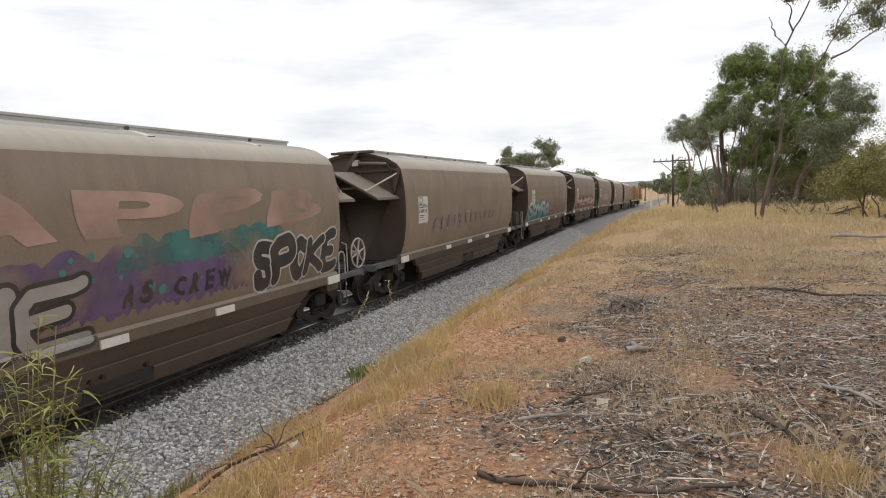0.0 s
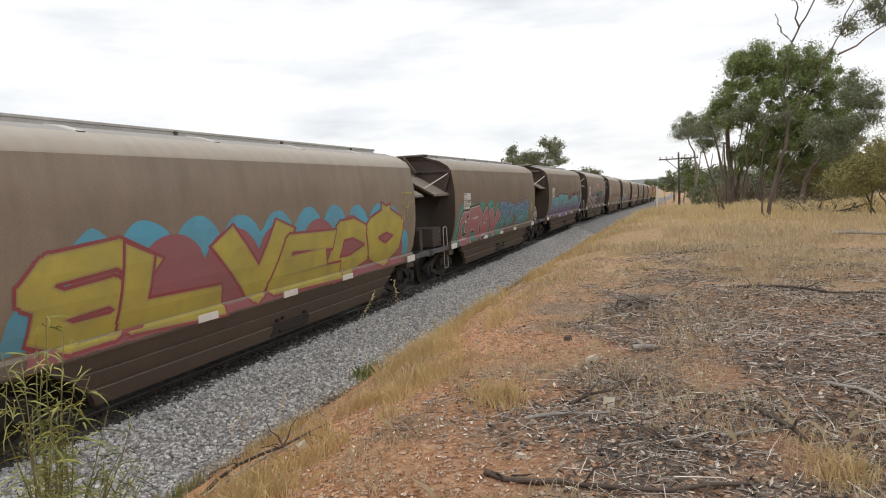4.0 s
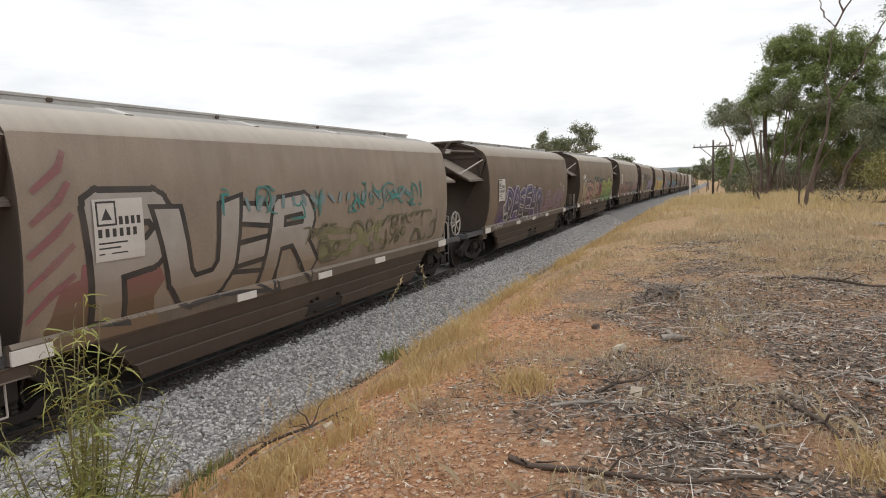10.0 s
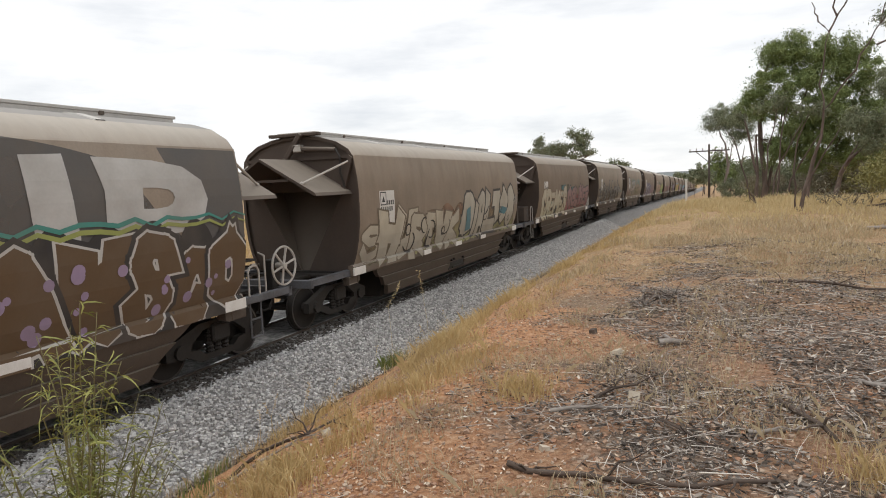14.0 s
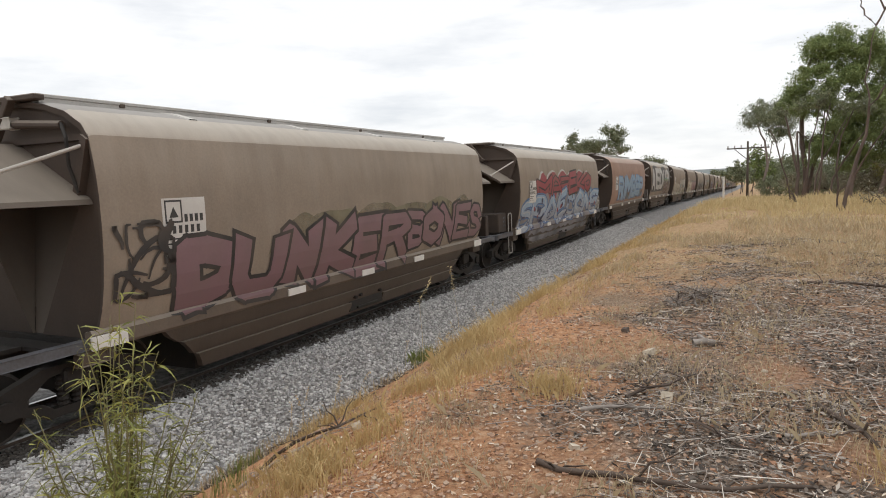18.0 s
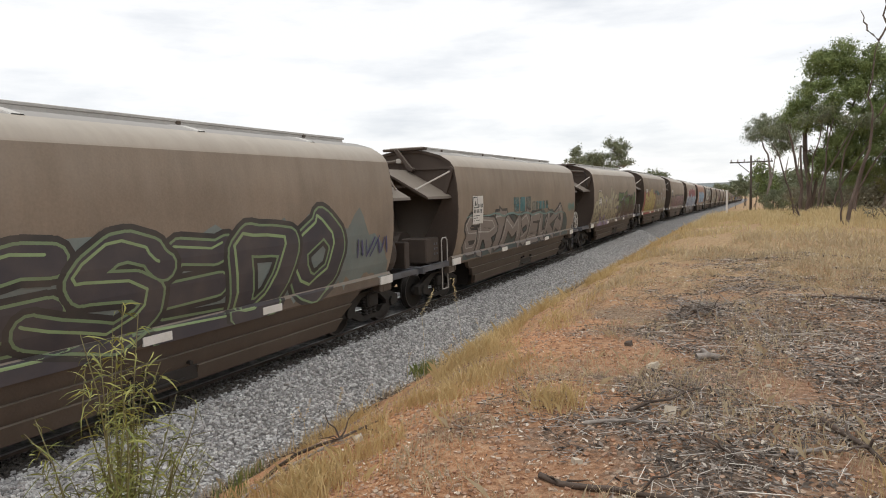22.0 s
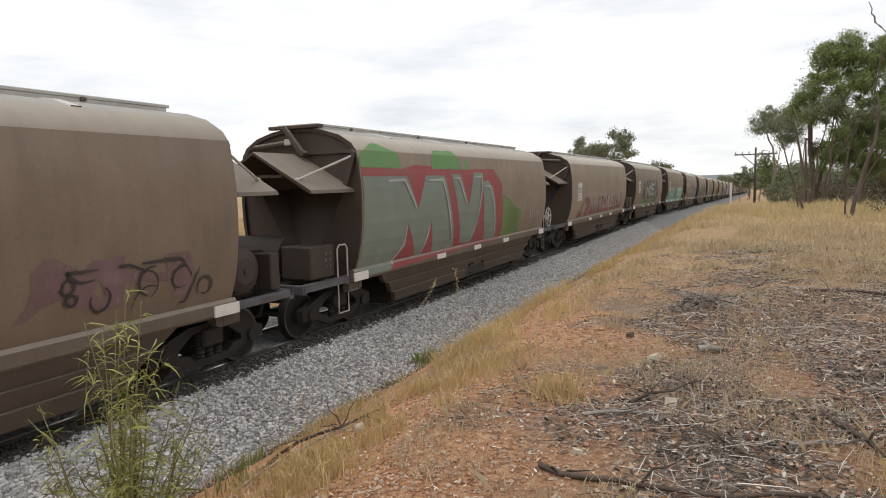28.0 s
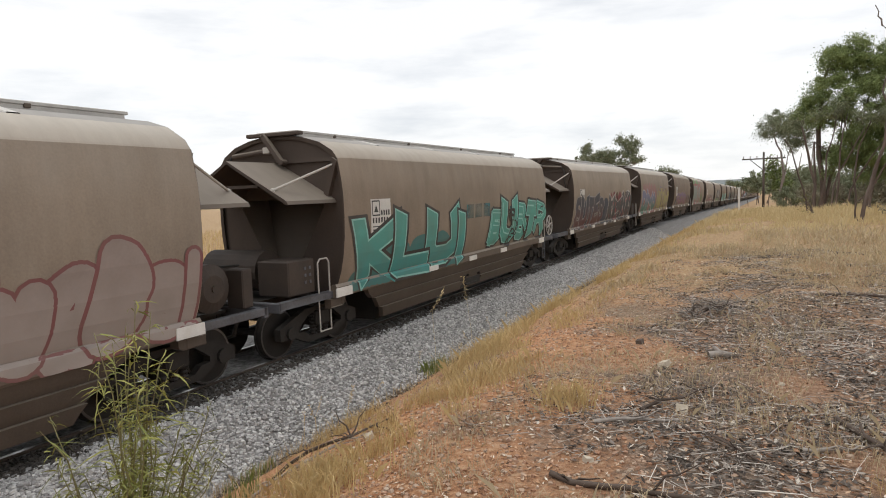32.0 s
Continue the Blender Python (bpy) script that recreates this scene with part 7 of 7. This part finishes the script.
for lift, tone in ((0.0, (0.34, 0.38, 0.10)), (0.09, (0.05, 0.27, 0.22))):
    stroke(12, [(1.0 + 0.26 * i, 2.30 + lift + 0.12 * abs(math.sin(1.3 * i))) for i in range(20)], 0.06, tone, 0.016)
spots(12, 1.6, 5.6, 1.2, 2.0, LILAC, 24, 0.15, 7, 0.0275)
describe(12, "brown grain hopper wagon with huge grey letters and dark graffiti")
cloud(13, -4.2, 5.0, 1.3, 2.7, (0.30, 0.38, 0.44), None, 6, 0.2, 0.45)
word(13, "RIMSEP", -3.9, 4.8, 1.3, 2.7, SKYB, BLUE, seed=1, chisel=True, fatness=1.1)
describe(13, "faded orange grain hopper wagon with blue lettering")
cloud(14, -4.35, 4.5, 1.9, 3.12, WHITEP, None, 6, 0.3, 0.1, 0)
cloud(14, -4.2, 4.4, 1.9, 3.05, RED, ROSE, 6, 0.3, 0.0, 0, 0.003)
word(14, "MAREKO", -4.0, 4.3, 2.1, 2.85, RED, BLACK, seed=3, chisel=True)
cloud(14, -5.9, 6.0, 1.1, 2.25, (0.30, 0.28, 0.28), None, 16, 0.05, 0.0, 2, 0.0045)
word(14, "SPAECONE", -5.8, 5.9, 1.12, 2.15, SKYB, BLUE, (0.36, 0.40, 0.46), seed=1, shine=NAVY, gloss=WHITEP, fatness=1.1)
spots(14, -4.5, 5.5, 1.2, 2.1, (0.04, 0.05, 0.11), 16, 0.22, 11, 0.0215)
spots(14, -4.5, 5.5, 1.3, 2.1, RED, 7, 0.16, 12, 0.0222)
swirls(14, -5.8, 5.8, 0.97, 1.5, NAVY, 20, 0.06, 4)
skirt_paint(14, -4.4, 4.2, (0.33, 0.33, 0.36), 0.25, 1)
describe(14, "brown grain hopper wagon with red and light blue graffiti")
cloud(15, -3.0, 5.6, 1.7, 2.45, (0.28, 0.25, 0.16), None, 6, 0.5, 0.4)
word(15, "DUNKER", -4.75, 1.6, 1.15, 2.15, MAUVE, BLACK, (0.20, 0.11, 0.12), seed=1, chisel=True, fatness=1.15)
word(15, "BONES", 1.6, 5.8, 1.25, 2.2, MAUVE, BLACK, seed=2, chisel=True, fatness=1.05)
swirls(15, -5.7, -4.85, 1.5, 2.4, BLACK, 16, 0.07)
describe(15, "brown grain hopper wagon with mauve black-edged graffiti")
cloud(16, -5.95, -0.2, 1.05, 2.45, (0.30, 0.06, 0.05), None, 6, 0.1, 0.05)
patch(16, "-5.8 1.03, -5.8 2.5, -4.02 2.56, -3.95 1.1", (0.33, 0.07, 0.055), None, 0.0032)
patch(16, "-1.1 1.2, -1.0 2.46, -0.22 2.38, -0.28 1.2", (0.33, 0.07, 0.055), None, 0.0034)
for y0, y1, top, ch in ((-5.3, -4.25, 2.45, "F"), (-4.5, -3.45, 2.22, "E"), (-3.6, -2.6, 2.55, "C"), (-2.75, -1.65, 2.72, "K"), (-1.7, -0.4, 2.36, "S")):
    patch(16, "%.2f 1.1, %.2f %.2f, %.2f %.2f, %.2f 1.1" % (y0, y0 + 0.04, top, y1, top - 0.03, y1 - 0.03), (0.44, 0.35, 0.11), (0.36, 0.29, 0.08), 0.004 + 0.0006 * (ord(ch) % 3))
    word(16, ch, y0 + 0.08, y1 - 0.08, 1.2, top - 0.08, (0.50, 0.40, 0.15), (0.26, 0.13, 0.05), (0.40, 0.33, 0.10), seed=ord(ch), wild=0.0, overlap=0.95, chisel=True, fatness=1.1)
company_mark(16, -0.6, 2.4, 2.25, 2.6)
word(16, "SLRSVEL", 0.5, 5.7, 1.2, 1.95, SILVER, None, OLIVE, seed=2, wild=0.15, overlap=0.85)
swirls(16, 2.6, 4.6, 2.1, 2.75, SILVER, 8, 0.11, 2)
describe(16, "brown grain hopper wagon with yellow letters on red")
word(17, "GEJROKEF", -5.8, 0.3, 1.1, 2.45, (0.44, 0.40, 0.26), (0.21, 0.175, 0.12), (0.34, 0.30, 0.19), seed=1, wild=0.14, overlap=1.15, fatness=0.8, bend=0.3)
cloud(17, -4.8, -2.0, 1.05, 1.5, LILAC, None, 4, 0.3, 0.3, 3)
cloud(17, -0.6, 6.0, 1.5, 2.5, LILAC, None, 9, 0.5, 0.5, 4)
word(17, "FUTKA", 0.3, 5.7, 1.15, 2.4, (0.09, 0.16, 0.05), (0.03, 0.028, 0.026), (0.09, 0.05, 0.04), seed=2, chisel=True, fatness=1.2)
swirls(17, 0.5, 5.5, 1.2, 2.3, (0.085, 0.045, 0.035), 15, 0.17, 6)
spots(17, -5.0, 5.8, 1.1, 2.5, LILAC, 46, 0.10, 2)
spots(17, -5.6, 0.0, 1.1, 1.8, (0.10, 0.08, 0.06), 22, 0.15, 3, 0.0205)
describe(17, "brown grain hopper wagon with khaki and camouflage graffiti")
company_mark(18, -1.7, 2.1, 2.15, 2.6)
cloud(18, -5.4, 5.2, 1.12, 2.15, (0.07, 0.10, 0.10), None, 10, 0.1, 0.1)
word(18, "SRTMOEUKA", -5.4, 4.2, 1.12, 2.1, (0.24, 0.205, 0.18), BLACK, (0.19, 0.165, 0.15), seed=1, chisel=True, fatness=1.25, gloss=SILVER)
stroke(18, [(-5.4 + 0.4 * i, 2.14 + 0.1 * abs(math.sin(0.9 * i)) - 0.012 * i) for i in range(25)], 0.06, (0.16, 0.27, 0.25))
bars(18, 4.7, 5.7, 2.1, 0.3, TEAL, 6)
describe(18, "brown grain hopper wagon with grey black-edged graffiti")
cloud(19, -5.6, 5.9, 1.15, 2.6, (0.22, 0.265, 0.25), None, 16, 0.7, 0.15)
word(19, "RAESEDO", -5.3, 4.1, 1.05, 2.35, (0.05, 0.045, 0.055), BLACK, seed=1, shine=(0.20, 0.29, 0.15), fatness=1.05, overlap=1.25, gloss=(0.30, 0.42, 0.20), bend=0.34)
bars(19, 4.5, 5.7, 1.8, 0.4, NAVY, 8)
describe(19, "brown grain hopper wagon with dark green graffiti")
company_mark(20, -0.9, 2.0, 2.2, 2.58)
cloud(20, -5.8, 1.2, 1.08, 2.25, (0.24, 0.10, 0.12), None, 7, 0.15, 0.1)
word(20, "CMEP", -5.5, 0.6, 1.15, 2.1, (0.27, 0.23, 0.13), BLACK, seed=1, chisel=True, fatness=1.15, gloss=CREAM)
cloud(20, 0.9, 5.5, 1.05, 2.2, (0.10, 0.22, 0.32), None, 5, 0.3, 0.0, 2)
word(20, "ATAK", 1.2, 5.3, 1.15, 2.2, (0.045, 0.05, 0.085), (0.06, 0.22, 0.24), (0.06, 0.13, 0.19), seed=2, chisel=True, fatness=1.2)
describe(20, "brown grain hopper wagon with pink, navy and blue graffiti")
cloud(21, -5.4, -0.6, 1.05, 2.35, (0.22, 0.48, 0.43), None, 5, 0.1)
swirls(21, -5.6, 0.8, 1.2, 2.4, BROWN, 16, 0.09)
cloud(21, -0.4, 1.3, 1.05, 2.0, (0.20, 0.22, 0.19), None, 1, 0.0, 0.2, 3)
word(21, "PERK", 1.2, 5.3, 1.05, 2.15, MINT, (0.24, 0.50, 0.46), seed=1, chisel=True)
swirls(21, 4.6, 5.8, 1.2, 1.8, (0.30, 0.09, 0.05), 10, 0.09, 4)
describe(21, "brown grain hopper wagon with bright mint-green graffiti")
cloud(22, -3.4, 3.7, 1.4, 2.9, (0.13, 0.17, 0.21), None, 6, 0.5, 0.75)
word(22, "MOBE", -1.7, 1.7, 1.65, 2.42, SILVER, BLACK, seed=1, wild=0.1)
line(22, "1.9 2.02, 2.5 2.0, 2.6 2.02", 0.06, BLACK)
patch(22, "1.95 1.99, 2.35 1.99, 2.3 1.85, 2.6 1.72, 2.15 1.75", SILVER, None, 0.0165)
cloud(22, -3.4, -0.2, 1.1, 1.55, GREEN, None, 3, 0.3, 0.2, 3)
cloud(22, 1.5, 3.3, 1.12, 1.6, (0.10, 0.22, 0.08), None, 3, 0.3, 0.2, 4)
swirls(22, -5.8, -4.6, 2.9, 3.3, SILVER, 6, 0.035)
describe(22, "brown grain hopper wagon with white lettering on hazy blue")
cloud(23, -4.8, 5.0, 1.2, 2.1, ROSE, None, 6, 0.5, 0.55)
word(23, "NATURERM", -2.6, 4.7, 1.4, 2.1, SILVER, None, seed=1, overlap=0.9, haze=0.25, bend=0.05)
describe(23, "brown grain hopper wagon with pale grey block lettering")
patch(24, "-5.8 2.93, -5.8 3.14, -4.3 3.1, -3.6 3.2, -1.0 3.12, 1.0 3.16, 1.55 2.78, 1.85 1.18, -4.7 1.03, -4.4 1.5, -4.25 2.5", RED, None, 0.003)
patch(24, "-5.8 1.03, -5.8 2.95, -4.05 2.95, -3.62 2.25, -3.2 2.97, -2.2 2.97, -1.5 1.22, -2.65 1.18, -2.95 1.95, -3.2 1.18, -3.45 1.16, -4.05 1.95, -4.08 1.5, -4.65 1.03", SAGE, None, 0.006)
patch(24, "-1.85 3.0, -1.3 3.0, -0.85 2.2, -0.45 3.05, 0.2 3.05, -0.1 1.9, -0.4 1.22, -1.15 1.28", SAGE, None, 0.0064)
patch(24, "0.12 2.8, 0.5 2.86, 0.88 2.63, 1.4 1.2, 0.55 1.2, 0.22 1.9", SAGE, None, 0.0068)
for path in ("-4.9 2.86, -4.2 2.88, -3.98 2.6, -3.72 2.28", "-3.1 2.86, -2.35 2.88, -2.15 2.4, -1.9 1.8, -1.72 1.35", "-1.75 2.91, -1.4 2.9, -1.2 2.55, -1.02 2.28",
             "-0.42 2.94, 0.08 2.95, 0.0 2.5, -0.15 2.1, -0.5 1.3", "0.22 2.7, 0.6 2.68, 0.85 2.3, 1.22 1.35", "-4.12 1.9, -4.16 1.5, -4.6 1.15", "-3.02 1.85, -3.12 1.55, -3.25 1.25"):
    line(24, path, 0.07, (0.46, 0.46, 0.44))
dome(24, -5.8, -4.3, 3.12, 3.58, GREEN)
dome(24, -2.85, -1.2, 3.12, 3.58, GREEN, 0.0065)
dome(24, -0.95, -0.7, 3.14, 3.4, GREEN, 0.007)
patch(24, "1.6 2.45, 2.3 2.25, 2.9 2.0, 3.4 1.9, 3.3 1.5, 3.45 1.2, 1.85 1.2", (0.16, 0.27, 0.09), None, 0.0035, 0.15)
bars(24, 4.2, 5.4, 1.7, 0.25, SILVER, 6)
describe(24, "brown grain hopper wagon with huge grey-green letters edged red")
cloud(25, -5.0, -3.6, 1.2, 2.1, (0.24, 0.30, 0.34), None, 2, 0.3, 0.3)
word(25, "FECKS", -4.1, 2.4, 1.2, 2.2, (0.17, 0.10, 0.21), (0.30, 0.21, 0.13), (0.21, 0.08, 0.11), seed=1, chisel=True, fatness=1.25)
word(25, "AH", 2.6, 5.0, 1.4, 2.1, MAUVE, None, seed=2, haze=0.3)
swirls(25, 3.0, 5.8, 1.3, 1.9, BLACK, 12, 0.04)
describe(25, "brown grain hopper wagon with purple and gold graffiti")
cloud(26, -5.9, 0.3, 1.1, 2.95, (0.40, 0.19, 0.19), None, 9, 0.1, 0.1)
word(26, "DIMO", -5.4, -0.4, 1.12, 2.3, (0.19, 0.20, 0.34), WHITEP, (0.07, 0.20, 0.14), seed=1, chisel=True, fatness=1.15)
cloud(26, 0.0, 5.95, 1.15, 2.6, (0.44, 0.29, 0.15), None, 9, 0.05, 0.25, 2)
word(26, "ANTICHEF", 0.1, 5.95, 1.1, 2.38, (0.40, 0.35, 0.13), PURPLE, (0.36, 0.32, 0.13), seed=2, chisel=True, fatness=1.15, overlap=1.2, wild=0.1, bend=0.16)
describe(26, "brown grain hopper wagon with pink, violet and gold graffiti")
cloud(27, -5.7, 5.9, 1.15, 2.35, (0.06, 0.08, 0.12), None, 10, 0.3, 0.2)
word(27, "SUTES", -5.6, -0.7, 1.15, 2.3, (0.035, 0.04, 0.06), (0.33, 0.31, 0.29), (0.10, 0.03, 0.03), seed=1, chisel=True, fatness=1.1)
word(27, "KMNO", 0.3, 5.98, 1.1, 2.4, (0.045, 0.048, 0.055), WHITEP, seed=2, shine=BLACK, chisel=True, fatness=1.35, overlap=1.15)
spots(27, 0.6, 5.8, 1.2, 2.2, SILVER, 22, 0.12, 15, 0.0218)
cloud(27, 0.2, 5.9, 1.5, 2.55, (0.26, 0.07, 0.07), None, 8, 0.2, 0.3, 5)
spots(27, 0.6, 5.7, 1.2, 2.2, (0.30, 0.07, 0.07), 22, 0.2, 5, 0.0205)
describe(27, "brown grain hopper wagon with black and white graffiti")
cloud(28, -5.6, -0.6, 1.1, 1.9, (0.04, 0.18, 0.17), None, 5, 0.2, 0.0)
word(28, "KLUI", -5.3, -0.5, 1.12, 2.3, (0.09, 0.36, 0.30), BLACK, TEAL, seed=1, shine=MINT, chisel=True, fatness=1.05)
company_mark(28, -0.6, 2.8, 2.1, 2.45)
word(28, "BUSTR", 1.0, 5.8, 1.25, 2.35, (0.09, 0.37, 0.30), BLACK, seed=2, shine=MINT, chisel=True, fatness=1.15, gloss=MINT)
swirls(28, 1.2, 5.8, 1.2, 2.2, BLACK, 9, 0.07, 7)
describe(28, "brown grain hopper wagon with sea-green black-edged graffiti")
word(29, "HEMIKURBSI", 0.3, 5.9, 1.0, 2.14, (0.34, 0.275, 0.245), (0.24, 0.085, 0.085), (0.36, 0.31, 0.28), seed=1, fatness=1.45, overlap=1.25, wild=0.08)
describe(29, "brown grain hopper wagon with pale pink bubble graffiti")


# illegible tags on the end walls
def end_tag(k, colour, rows, seed):
    rng = np.random.default_rng(seed)
    for r in range(rows):
        for i in range(5):
            x, z = 0.42 - 0.19 * i - 0.05 * r, 2.45 - 0.19 * r
            pts = []
            for q in range(4):
                u, v = x + rng.uniform(-0.07, 0.07), z + (0.07 if q % 2 else -0.07) * rng.uniform(0.4, 1.2)
                pts.append((u, -5.722 + 0.74 * (v - 1.03) / 1.705, v))
            bm = bmesh.new()
            bent(bm, pts, 0.011, 5)
            part("writing_bar", bm, spray(colour), WAGONS[k])


end_tag(1, WHITEP, 3, 1)
end_tag(10, SILVER, 2, 2)


motions()
